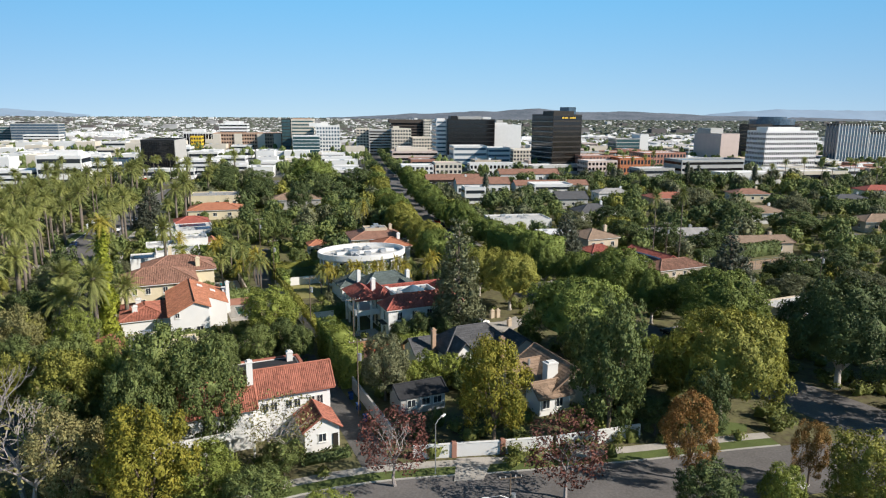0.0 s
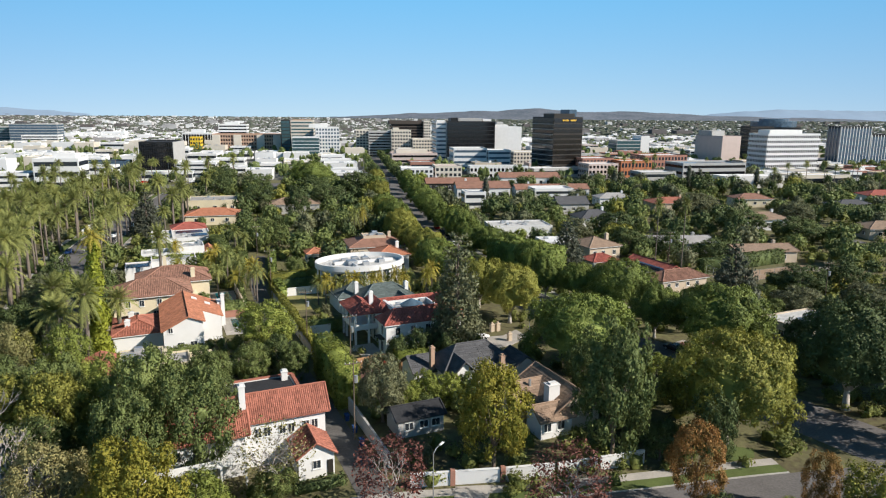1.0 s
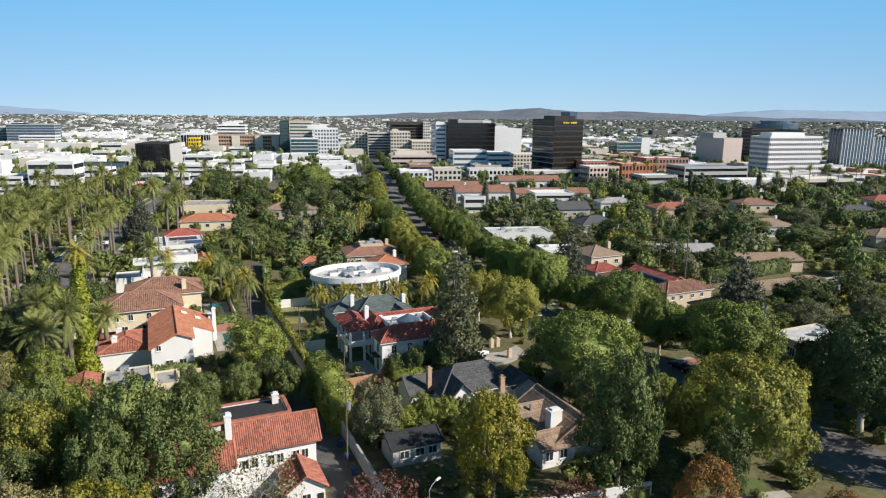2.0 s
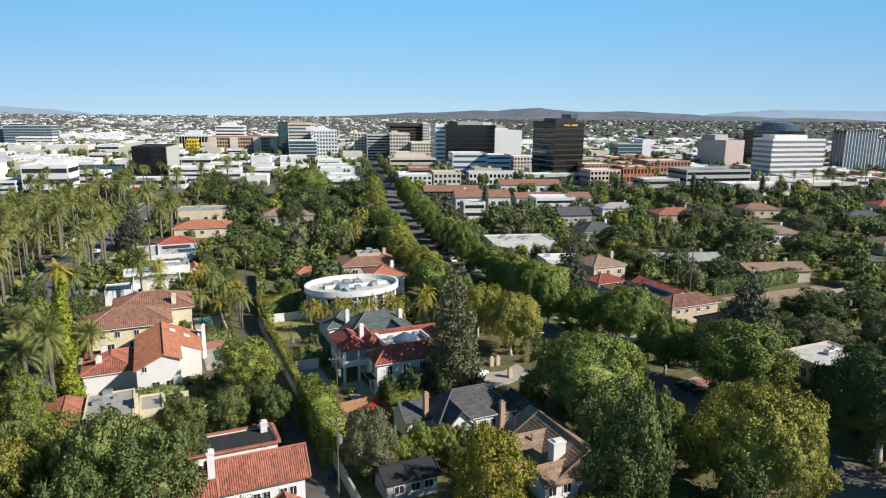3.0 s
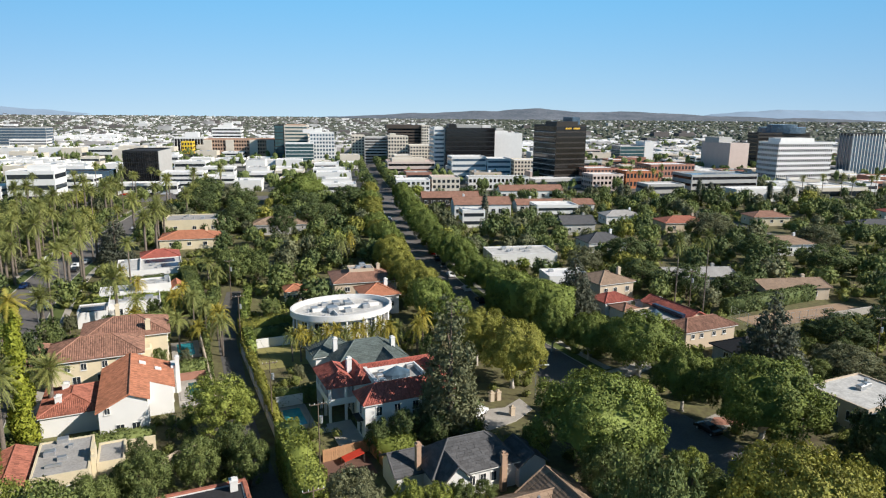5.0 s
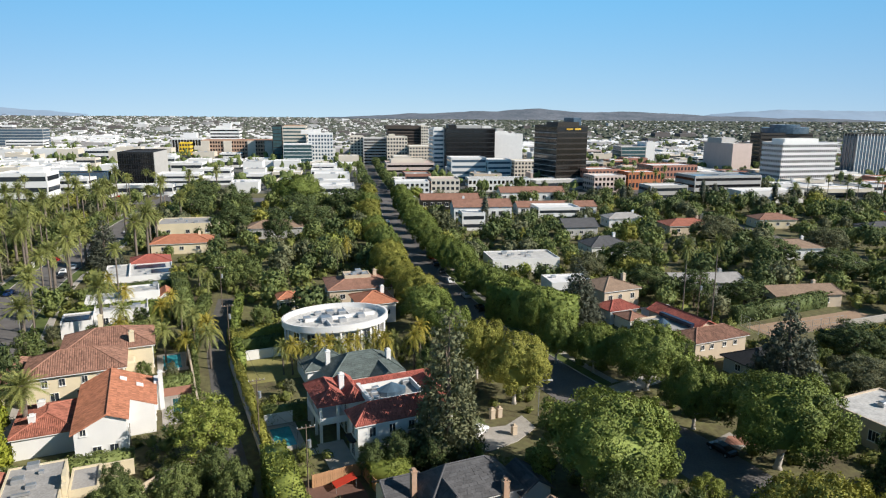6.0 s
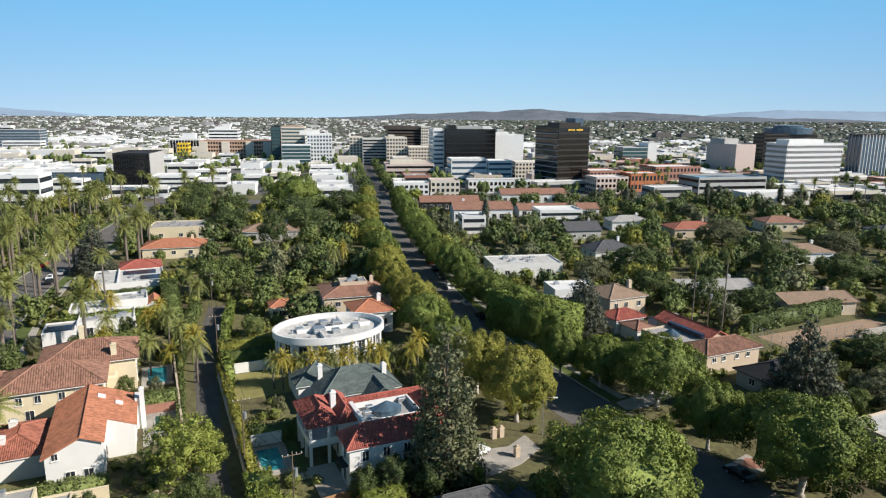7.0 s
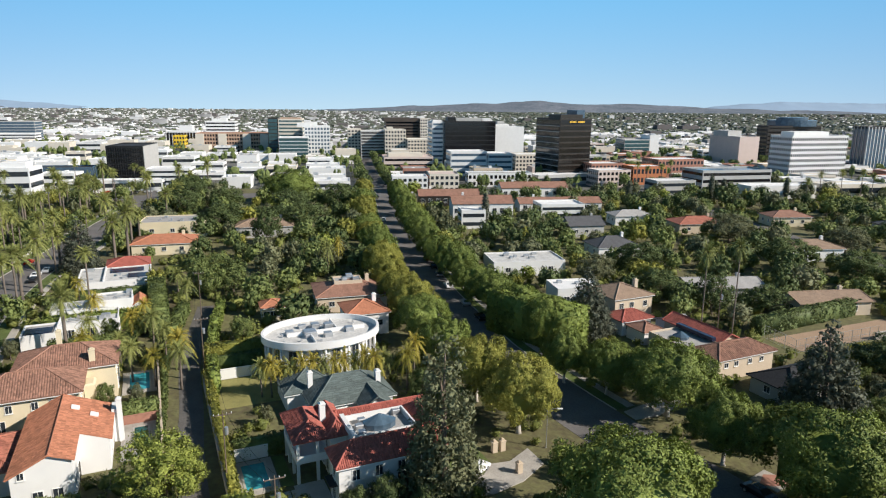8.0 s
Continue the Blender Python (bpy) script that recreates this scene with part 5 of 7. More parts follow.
s = Solid().prism(q, 4.0, 4.6).add([(x, y, 4.6) for x, y in q] + [(114.2 - h.cu, 133.0 - h.cv, 5.6)], [(k, (k + 1) % 8, 8) for k in range(8)])
part("skylight", s.done("skylight", BLUEGLASS), h.ob, "octagonal glass lantern")
h.windows("s", (113.5, 116.0, 119.5, 122.5), 120.6, 3.0, .9, .9).windows("e", (122.5, 125.5), 125.6, 2.4, 1.0, 1.3)
h = House("house", "dark-roofed low house under trees", 113, 106, 122, 116)
h.wing("hip", 114.0, 107.0, 127.0, 115.5, 3.2, 5.4, GREYWALL, DARKROOF, None, .6).windows("w", (109, 112), 114.0, 1.8, 1.2, 1.2)
h = House("house", "white stucco house with low red tile roof and pale annexe", 111, 143, 126, 156)
h.wing("hip", 111.4, 147.5, 119.4, 153.4, 3.5, 5.0, STUCCO, TILE_RED, .4, .5).wing("gable_u", 119.8, 142.0, 125.6, 146.4, 3.3, 4.2, STUCCO, GREYROOF, None, .4).wing("hip", 112.0, 141.0, 117.0, 146.6, 3.0, 4.0, STUCCO, TILE_OLD, None, .4)
h.windows("s", (112.8, 114.6, 116.6), 147.5, 2.0, .8, 1.1).windows("s", (121.5, 123.8), 142.0, 1.8, 1.0, 1.1)
h = House("house", "beige stucco house with brown tile roof and tall chimney", 116, 156, 128, 168)
h.wing("hip", 116.6, 156.6, 127.6, 167.4, 5.4, 7.4, TAN, SHAKE, None, .5).chimney(125.0, 160.0, 4.0, 8.6, .9, .9, TAN).windows("s", (118.5, 121.5, 125.5), 156.6, 3.4, 1.1, 1.3)
h = House("house", "low modern house with flat grey roof and blue awning", 109, 79, 124, 92)
h.flat(110.0, 80.4, 123.4, 91.2, 4.2, TAN, LIGHTROOF, .3).block("canopy", 109.2, 79.4, 3.6, 116.0, 80.4, 3.8, BLUEGLASS).windows("w", (83.0, 86.0, 89.0), 110.0, 2.2, 1.6, 1.6, 2).windows("s", (112.0, 115.0, 119.0), 80.4, 2.2, 1.6, 1.8, 2)
h.block("rooftop_unit", 116.5, 86.0, 4.25, 118.0, 87.0, 5.1, METAL, "grey metal air unit", .08).block("rooftop_unit", 118.6, 86.4, 4.25, 119.8, 87.4, 5.0, METAL, "grey metal air unit", .08).block("vent", 121.0, 88.0, 4.25, 121.6, 88.6, 4.9, METAL)
small_house(97, 200, 19, 10, 3.6, 5.0, 8, "gable_u", TAN, SHAKE, "long low house with brown shingle gable roof and brick chimney")
small_house(76, 212, 20, 11, 3.8, 5.2, 4, "gable_u", GREYWALL, GREYROOF, "low house with pale grey roof and chimney")
small_house(60, 262, 15, 11, 3.8, 6.4, 14, "hip", STUCCO, SLATE, "white house with grey shingle hip roof")
small_flat(27, 238, 22, 13, 4.2, 10, STUCCO, LIGHTROOF, "wide white flat-roofed house with roof units", 7)
small_flat(36, 205, 12, 9, 4.8, 10, STUCCO, WHITEROOF, "white modern house with tilted roof lights", 3)
small_house(125, 258, 18, 11, 4.4, 6.4, 6, "hip", STUCCO, SHAKE, "white two-storey house with brown roof")
small_house(163, 240, 20, 11, 4.0, 6.0, 2, "hip", TAN, SHAKE, "tan house with brown shingle roof and white chimney")
small_house(160, 204, 15, 11, 5.0, 7.0, 4, "hip", STUCCO, TILE_OLD, "white house with brown tile roof")
small_house(186, 232, 18, 11, 4.4, 6.2, 4, "hip", STUCCO, TILE_OLD, "white house with clay tile roof")
small_house(105, 305, 20, 12, 4.2, 6.2, 8, "hip", TAN, TILE, "house with long red tile roof among trees")
small_house(83, 322, 17, 10, 4.2, 6.0, 8, "hip", STUCCO, GREYROOF, "white house with grey roof among trees")
small_house(57, 296, 14, 10, 4.6, 7.4, 10, "gable_u", GREYWALL, SLATE, "steep grey-roofed house among trees")
small_house(186, 300, 18, 11, 4.2, 6.2, 2, "hip", GREYWALL, SLATE, "house with blue-grey roof among trees")
small_house(210, 268, 18, 11, 4.2, 6.2, 0, "hip", STUCCO, TILE_OLD, "white house with brown tile roof beside palms")
small_house(220, 330, 20, 12, 5.2, 7.4, 0, "hip", STUCCO, TILE_RED, "white house with red tile roof near the boulevard")
small_house(150, 322, 17, 11, 4.2, 6.2, 4, "hip", CREAM, TILE_OLD, "cream house with brown tile roof among trees")

# ---- downtown ----
def city_block(name, label, x, y, w, d, h, turn, wall, floors, style="ribbon", glass=None, roof=None, top=(), left=0, category="office building"):
    """An office or shop building: x, y is the corner between its left and its front face, w runs along the front. style: how its windows lie."""
    ob = thing(name, x, y, turn, 0, label, category)
    c, s = math.cos(radians(turn)), math.sin(radians(turn))
    CLEAR_BOXES.append((x + c * w / 2 - s * d / 2, y + s * w / 2 + c * d / 2, turn, w / 2 + 1, d / 2 + 1))
    glass = glass or PANE
    fh = h / floors
    part("wall", Solid().box(0, 0, 0, w, d, h).done("wall", wall), ob)
    t = .35
    q = Solid().box(0, 0, h, w, t, h + .8).box(0, d - t, h, w, d, h + .8).box(0, t, h, t, d - t, h + .8).box(w - t, t, h, w, d - t, h + .8)
    part("parapet", q.done("parapet", wall), ob)
    part("roof", Solid().box(t, t, h, w - t, d - t, h + .12).done("roof", roof or WHITEROOF), ob)
    if style == "ribbon":
        for k in range(floors):
            z = fh * k
            part("window", Solid().box(.6, -.06, z + fh * .38, w - .6, d + .06, z + fh * .8).box(-.06, .6, z + fh * .38, w + .06, d - .6, z + fh * .8).done("window", glass), ob)
    elif style == "curtain":
        for k in range(floors):
            z = fh * k
            part("window", Solid().box(.3, -.08, z + fh * .16, w - .3, d + .08, z + fh * .95).box(-.08, .3, z + fh * .16, w + .08, d - .3, z + fh * .95).done("window", glass), ob)
    elif style == "grid":
        pitch = 1.7 if "dense" in label else 2.6
        n, m = max(2, int(w / pitch)), max(2, int(d / pitch))
        for k in range(floors):
            q = Solid()
            z0, z1 = fh * k + fh * .28, fh * k + fh * .82
            for i in range(n):
                a = w * (i + .5) / n
                q.box(a - w / n * .3, -.05, z0, a + w / n * .3, .1, z1).box(a - w / n * .3, d - .1, z0, a + w / n * .3, d + .05, z1)
            for i in range(m):
                a = d * (i + .5) / m
                q.box(-.05, a - d / m * .3, z0, .1, a + d / m * .3, z1).box(w - .1, a - d / m * .3, z0, w + .05, a + d / m * .3, z1)
            part("glazing", q.done("glazing", glass), ob, kind="stuff")
    elif style == "fins":
        part("window", Solid().box(.2, -.05, 2, w - .2, d + .05, h - 1).box(-.05, .2, 2, w + .05, d - .2, h - 1).done("window", glass), ob)
        for i in range(int(w / 3.2) + 1):
            a = min(i * 3.2, w - .3)
            part("fin", Solid().box(a, -.3, 0, a + .45, .05, h + .6).done("fin", TRIM), ob)
        for i in range(int(d / 3.2) + 1):
            a = min(i * 3.2, d - .3)
            part("fin", Solid().box(-.5, a, 0, .05, a + .4, h + .6).done("fin", GREYWALL), ob)
    for a0, b0, a1, b1, z, m in top:
        part("penthouse", Solid().box(w * a0, d * b0, h + .1, w * a1, d * b1, h + z, .15).done("penthouse", m), ob)
    return ob


# black cube and its grey flank
b = city_block("office_building", "black glass cube office building with thin vertical mullions", -211, 462, 22.2, 36, 21.8, 9, BLACKMETAL, 6, "curtain", DARKGLASS, DARKROOF)
for i in range(15):
    part("mullion", Solid().box(.8 + 1.45 * i, -.3, 0, 1.0 + 1.45 * i, -.08, 21.5).done("mullion", BLACKMETAL), b)
part("side_wall", Solid().box(22.3, .5, 0, 22.7, 35.5, 22.2).done("side_wall", GREYWALL), b, "grey concrete flank wall")
city_block("office_building", "tall teal glass office tower with pale upper storeys", -157, 690, 23, 36, 34, 9, CREAMSTONE, 10, "ribbon", TEALGLASS, None, ((-.35, .1, 0, .9, .6, BRONZEMETAL), (.05, .2, .9, .7, 1.6, TERRASTONE)))
city_block("office_building", "dark teal glass side of the tower", -166.5, 688, 9, 36, 34.5, 9, BRONZEMETAL, 10, "curtain", TEALGLASS, DARKROOF)
city_block("office_building", "white stepped medical building with grid windows", -126, 662, 23, 30, 28, 9, STUCCO, 8, "grid", BLUEGLASS, None, ((-.3, .1, .25, .7, 3.5, STUCCO), (.2, .2, .5, .6, 4.6, STUCCO)))
city_block("office_building", "low white block with blue glass front", -145, 640, 26, 18, 19, 9, STUCCO, 6, "curtain", TEALGLASS)
city_block("office_building", "dark brown concrete slab with overhanging top", -62, 800, 38, 26, 30, 9, DARKSTONE, 9, "ribbon", DARKGLASS, None, ((-.06, -.06, .98, 1, 4, DARKSTONE), (.75, .2, .85, .5, 6, STUCCO)))
city_block("office_building", "cream stair tower beside the brown slab", -23, 802, 8, 20, 33, 9, CREAMSTONE, 10, "grid", PANE)
city_block("apartment_building", "cream apartment tower with dark windows", -87, 670, 12.5, 24, 25.5, 9, CREAMSTONE, 9, "grid", PANE, category="apartments")
city_block("apartment_building", "grey-brown rounded apartment tower", -73, 655, 22, 26, 24.5, 9, GREYWALL, 9, "ribbon", DARKGLASS, category="apartments")
city_block("apartment_building", "cream apartment block with balconies", -50, 648, 19, 26, 26, 9, CREAMSTONE, 8, "grid", PANE, None, ((.1, .1, .4, .5, 3, CREAMSTONE),), category="apartments")
city_block("office_building", "cream stone office block with small windows", -29, 640, 22, 24, 18, 9, CREAMSTONE, 6, "grid", PANE)
# black slab tower
t1 = city_block("office_tower", "black glass slab office tower with dark bands", 4, 568, 41, 26, 36, 9, BLACKMETAL, 10, "curtain", DARKGLASS, DARKROOF, ((.08, .2, .22, .7, 3.6, BLACKMETAL), (.24, .2, .74, .8, 3.0, GREYWALL), (.78, .3, .96, .8, 2.6, STUCCO)), category="office tower")
t1b = city_block("office_tower", "narrow white-framed blue glass tower", -6, 572, 9, 26, 35.5, 9, STUCCO, 10, "ribbon", BLUEGLASS, None, ((.1, .1, .9, .5, 1.8, STUCCO),), category="office tower")
city_block("office_tower", "plain white windowless tower block", 46, 596, 24.6, 22, 31, 9, STUCCO, 9, "plain", None, None, ((.0, .1, .5, .8, 2.6, STUCCO), (.1, .2, .35, .6, 5, GREYWALL)), category="office tower")
city_block("office_building", "low office with white bands and blue ribbon glass", 8, 508, 26, 20, 16.5, 9, STUCCO, 4, "ribbon", BLUEGLASS)
city_block("office_building", "low office with white bands and blue ribbon glass", 34.5, 512, 18, 20, 15, 9, STUCCO, 4, "ribbon", BLUEGLASS)
city_block("office_building", "cream stone office with small windows", 58, 545, 24, 20, 12, 9, CREAMSTONE, 4, "grid")
# corner tower with gold sign
t2 = city_block("office_tower", "bronze glass corner tower with dark bands and roof sign", 78, 474, 24, 30, 40.5, 22, BRONZEMETAL, 11, "curtain", BRONZEGLASS, DARKROOF, ((.05, .05, .75, .55, 3.2, BRONZEMETAL), (.6, .1, .85, .5, 6, BLUEGLASS)), category="office tower")
for k in range(10):
    part("floor_band", Solid().box(-.2, -.2, 3.68 * k + 3.2, 24.2, .1, 3.68 * k + 3.38).done("floor_band", DARKSTONE), t2)
    part("floor_band", Solid().box(-.2, .12, 3.68 * k + 3.0, .1, 30.2, 3.68 * k + 3.4).done("floor_band", GREYWALL), t2)
for k in range(11):
    wd = (1.5, .6, .9, .9, .8, 0, 1.0, 1.1, 1.2, 1.0, .9)[k]
    if wd:
        part("sign_bar", Solid().box(7 + 1.05 * k, -.6, 38.4, 7 + 1.05 * k + wd * .82, -.22, 39.5).done("sign_bar", GOLD), t2, "gold sign element")
city_block("office_building", "long flat canopy building below the corner tower", 62, 452, 40, 16, 6, 22, GREYWALL, 1, "ribbon")
city_block("office_building", "low office with green glass slope and white end slab", 188, 720, 28, 20, 15, 12, GREYWALL, 4, "curtain", TEALGLASS)
city_block("office_building", "white end slab of the green glass office", 216, 727, 10, 20, 19.5, 12, STUCCO, 1, "plain")
city_block("office_building", "beige banded office with a plain pink end wall", 245, 585, 19, 38, 24.6, 15, PINKSTONE, 6, "plain", None, None, ((.0, .4, .7, .9, 5, GREYWALL),))
city_block("office_tower", "dark glass tower with round roof disc", 294, 640, 58, 14, 32, 15, BRONZEMETAL, 9, "ribbon", BRONZEGLASS, DARKROOF, category="office tower")
disc = Solid().prism([(326 + 22 * math.cos(.2618 * k), 662 + 16 * math.sin(.2618 * k)) for k in range(24)], 32.1, 37.5)
disc.prism([(326 + 14 * math.cos(.2618 * k), 662 + 10 * math.sin(.2618 * k)) for k in range(24)], 37.5, 40)
tagged(new("roof_disc", disc.done("roof_disc", BLUEGLASS)), "round dark glass roof storey on the tower", "roof storey")
city_block("office_building", "white office block with dense grid of tall windows", 243, 500, 47.8, 20.5, 29.2, 15, STUCCO, 8, "grid", DARKGLASS, None, ((.1, .2, .72, .8, 3.4, STUCCO),))
city_block("office_tower", "dark glass tower with white vertical fins", 333, 560, 32, 14, 34, 15, BLACKMETAL, 10, "fins", BLUEGLASS, None, category="office tower")
city_block("office_building", "glass block behind the finned tower", 366, 570, 30, 20, 27, 15, BLACKMETAL, 8, "fins", BLUEGLASS)
city_block("office_building", "far glass office with dark centre", -560, 830, 26, 24, 22, 12, GREYWALL, 7, "curtain", TEALGLASS)
city_block("office_building", "blue-grey glass box office", -533, 822, 54, 24, 26, 12, GREYWALL, 8, "curtain", BLUEGLASS, None, ((.1, .1, .4, .5, 2, BLACKMETAL),))
city_block("office_building", "low white office in front of the glass box", -505, 800, 40, 18, 13, 12, STUCCO, 4, "ribbon")
city_block("office_building", "white office with dark ribbon windows", -302, 900, 37, 26, 25.5, 10, STUCCO, 6, "ribbon", DARKGLASS, None, ((.2, .2, .7, .7, 4, STUCCO),))
tb = city_block("hotel", "terracotta and cream hotel block with arcades", -246, 712, 72, 24, 19, 9, TERRASTONE, 5, "grid", DARKGLASS, TILE, category="hotel")
for a in (0, 22, 46, 63):
    part("bay", Solid().box(a, -1.5, 0, a + 8, .2, 19, .3).done("bay", CREAMSTONE), tb)
city_block("shop_building", "bright yellow corner shop building", -296, 780, 12, 14, 13, 9, mat("yellow_paint", (0.75, 0.50, 0.04), .7), 3, "grid", category="shop")
city_block("office_building", "white striped office with dark glass", -312, 800, 34, 20, 17, 9, STUCCO, 5, "fins", DARKGLASS)
# white stepped block on the boulevard, far left
city_block("office_building", "white four-storey building with dark strip windows", -224, 362, 23, 18, 17, 12, STUCCO, 3, "ribbon", None, None, ((.4, .2, .9, .7, 3.2, STUCCO),))
city_block("office_building", "long low white wing with strip windows", -272, 352, 46, 18, 9, 12, STUCCO, 3, "ribbon")
city_block("office_building", "low office block of dark blue glass", -252, 446, 36, 18, 9, 12, BLUEGLASS, 3, "plain", None, DARKROOF)
city_block("shop_building", "low white shop row with signs beside a car park", -208, 410, 50, 10, 5.5, 12, STUCCO, 1, "ribbon", category="shop")
city_block("office_building", "white block with strip windows", -180, 446, 26, 20, 9, 10, STUCCO, 3, "ribbon")
# red tiled shops east of the street
for nm, lab, x, y, w, d, e, r, tn, wl in (
    ("shop_row", "long white shop row with red tile roof", 33, 393, 36, 11, 6.4, 9.0, 7, STUCCO), ("shop_row", "dark-fronted shop row with brown tile roof", -10, 366, 30, 12, 5.5, 8.0, 7, BRONZEMETAL),
    ("shop_row", "white shop row with red tile roof and gable", 6, 330, 27, 13, 7.0, 9.8, 7, STUCCO), ("shop_row", "low white shop row with brown tile roof", 38, 352, 40, 11, 4.2, 6.4, 7, STUCCO)):
    h = House(nm, lab, 0, 0, w, d, tn, (x + w / 2, y + d / 2), category="shop")
    h.wing("gable_u", 0, 0, w, d, e, r, wl, TILE_OLD, None, .4)
    h.windows("s", [w * (k + .5) / 8 for k in range(8)], 0, e * .55, 1.8, 2.0)
    h.chimney(w * .2, d * .6, e, r + 1.2, 1, 1)
city_block("shop_building", "white arcaded shop building with balcony", -26, 412, 20, 14, 9, 7, STUCCO, 3, "grid", category="shop")
city_block("shop_building", "cream shop building with pinkish roof", -5, 418, 17, 18, 10, 7, CREAMSTONE, 3, "grid", None, PINKSTONE, category="shop")
city_block("office_building", "white open-framed office block", 18, 446, 40, 12, 7.8, 7, STUCCO, 2, "grid", DARKGLASS, GREYROOF)
city_block("office_building", "long bank building with deep cornice", -40, 520, 36, 24, 11.5, 9, PINKSTONE, 3, "ribbon", DARKGLASS, PINKSTONE, ((.1, .2, .8, .8, 3, CREAMSTONE),))
city_block("shop_building", "white corner building with strip windows", 10, 306, 10, 10, 7, 8, STUCCO, 2, "ribbon", category="shop")
city_block("shop_building", "white shop block with flat roof", 46, 330, 20, 14, 6, 8, STUCCO, 2, "ribbon", category="shop")
# brick quarter
city_block("shop_building", "red brick shop building with white cornice", 99, 470, 24, 20, 12, 14, BRICK, 3, "grid", category="shop")
city_block("shop_building", "shop building with pink walls and glass", 98, 446, 22, 16, 10, 14, PINKSTONE, 3, "grid", DARKGLASS, category="shop")
city_block("shop_building", "orange brick hall with flat roof", 124, 462, 24, 16, 11, 14, mat("orange_brick", (.45, .17, .08), .85), 2, "grid", category="shop")
city_block("shop_building", "red brick block with corner turret", 152, 500, 36, 22, 12.5, 14, BRICK, 3, "grid", category="shop")
city_block("shop_building", "blue-grey market hall with ribbon windows", 122, 408, 24, 14, 8, 12, GREYWALL, 2, "ribbon", category="shop")
city_block("office_building", "grey parking deck with slanted roof", 155, 428, 46, 22, 12, 12, GREYWALL, 3, "ribbon", DARKGLASS, BLUEGLASS)
city_block("shop_building", "long white single-storey store", 170, 398, 40, 14, 6.5, 10, STUCCO, 1, "plain", category="shop")
city_block("shop_building", "small cream store by the boulevard", 214, 404, 40, 14, 7, 10, CREAMSTONE, 1, "ribbon", category="shop")
city_block("shop_building", "low brick store with white roof", 290, 380, 34, 18, 7, 6, BRICK, 1, "ribbon", category="shop")

# the rest of downtown: low white and pale buildings
CITYWALLS = [STUCCO, STUCCO, STUCCO, CREAMSTONE, CREAMSTONE, PINKSTONE, GREYWALL, BRICK, TAN]
LOWS = ["low white commercial building with flat roof", "low white commercial building with flat roof", "low white commercial building with flat roof", "low cream commercial building with flat roof", "low cream commercial building with flat roof", "low pink-beige commercial building with flat roof", "low grey commercial building with flat roof", "low brick commercial building with flat roof", "low tan commercial building with flat roof"]


def infill():
    rs = np.random.default_rng(21)
    done = 0
    rest = Solid()
    for y in np.arange(426, 1150, 24):
        step = 27 if y < 700 else 40
        for x in np.arange(-560 - y * .25, 520 + y * .2, step):
            cx, cy = x + rs.uniform(-3, 3), y + rs.uniform(-4, 4)
            w, d = rs.uniform(13, 25) * (1 if y < 700 else 1.4), rs.uniform(12, 20)
            if abs(cx) > .72 * cy + 30 or rs.uniform() < (.14 if y < 560 else .38):
                continue
            turn = 9
            c, s = math.cos(radians(turn)), math.sin(radians(turn))
            mx, my = cx + c * w / 2 - s * d / 2, cy + s * w / 2 + c * d / 2
            if not all(is_clear(mx + a * w * .42, my + b * d * .42, 1.5) for a in (-1, 0, 1) for b in (-1, 0, 1)):
                continue
            h = float(rs.choice([4, 4.5, 5, 5.5, 6, 7, 8, 10] if cx < 0 else [4, 4.5, 5, 6, 7, 8]))
            k = int(rs.integers(0, 9)) if cx > -60 else int(rs.integers(0, 4))
            u = [(float(a), float(b), float(a + rs.uniform(.06, .16)), float(b + rs.uniform(.08, .16)), float(rs.uniform(.8, 2.2)), METAL if rs.uniform() < .6 else STUCCO) for a, b in rs.uniform(.08, .75, (int(rs.integers(1, 5)), 2))]
            if done < 235:
                city_block("shop_building", LOWS[k], cx, cy, w, d, h, turn, CITYWALLS[k], max(1, int(h / 3.4)), "ribbon" if rs.uniform() < .5 else "plain", None, WHITEROOF if rs.uniform() < .7 else GREYROOF, u[:2], category="shop")
            else:
                base = [(cx + c * p - s * q, cy + s * p + c * q) for p, q in ((0, 0), (w, 0), (w, d), (0, d))]
                rest.prism(base, 0, h)
                rest.prism([(mx + (x_ - mx) * .3 + w * .1, my + (y_ - my) * .3) for x_, y_ in base], h, h + 1.6)
                CLEAR_BOXES.append((mx, my, turn, w / 2, d / 2))
            done += 1
    tagged(new("low_buildings", rest.done("low_buildings", mat("pale_city_walls", (.68, .665, .65), .85, .3, 300, 30, 0, isle=1.0, tint=(.36, .34, .33)))), "many low pale buildings with flat roofs behind downtown", "buildings", kind="stuff")


infill()


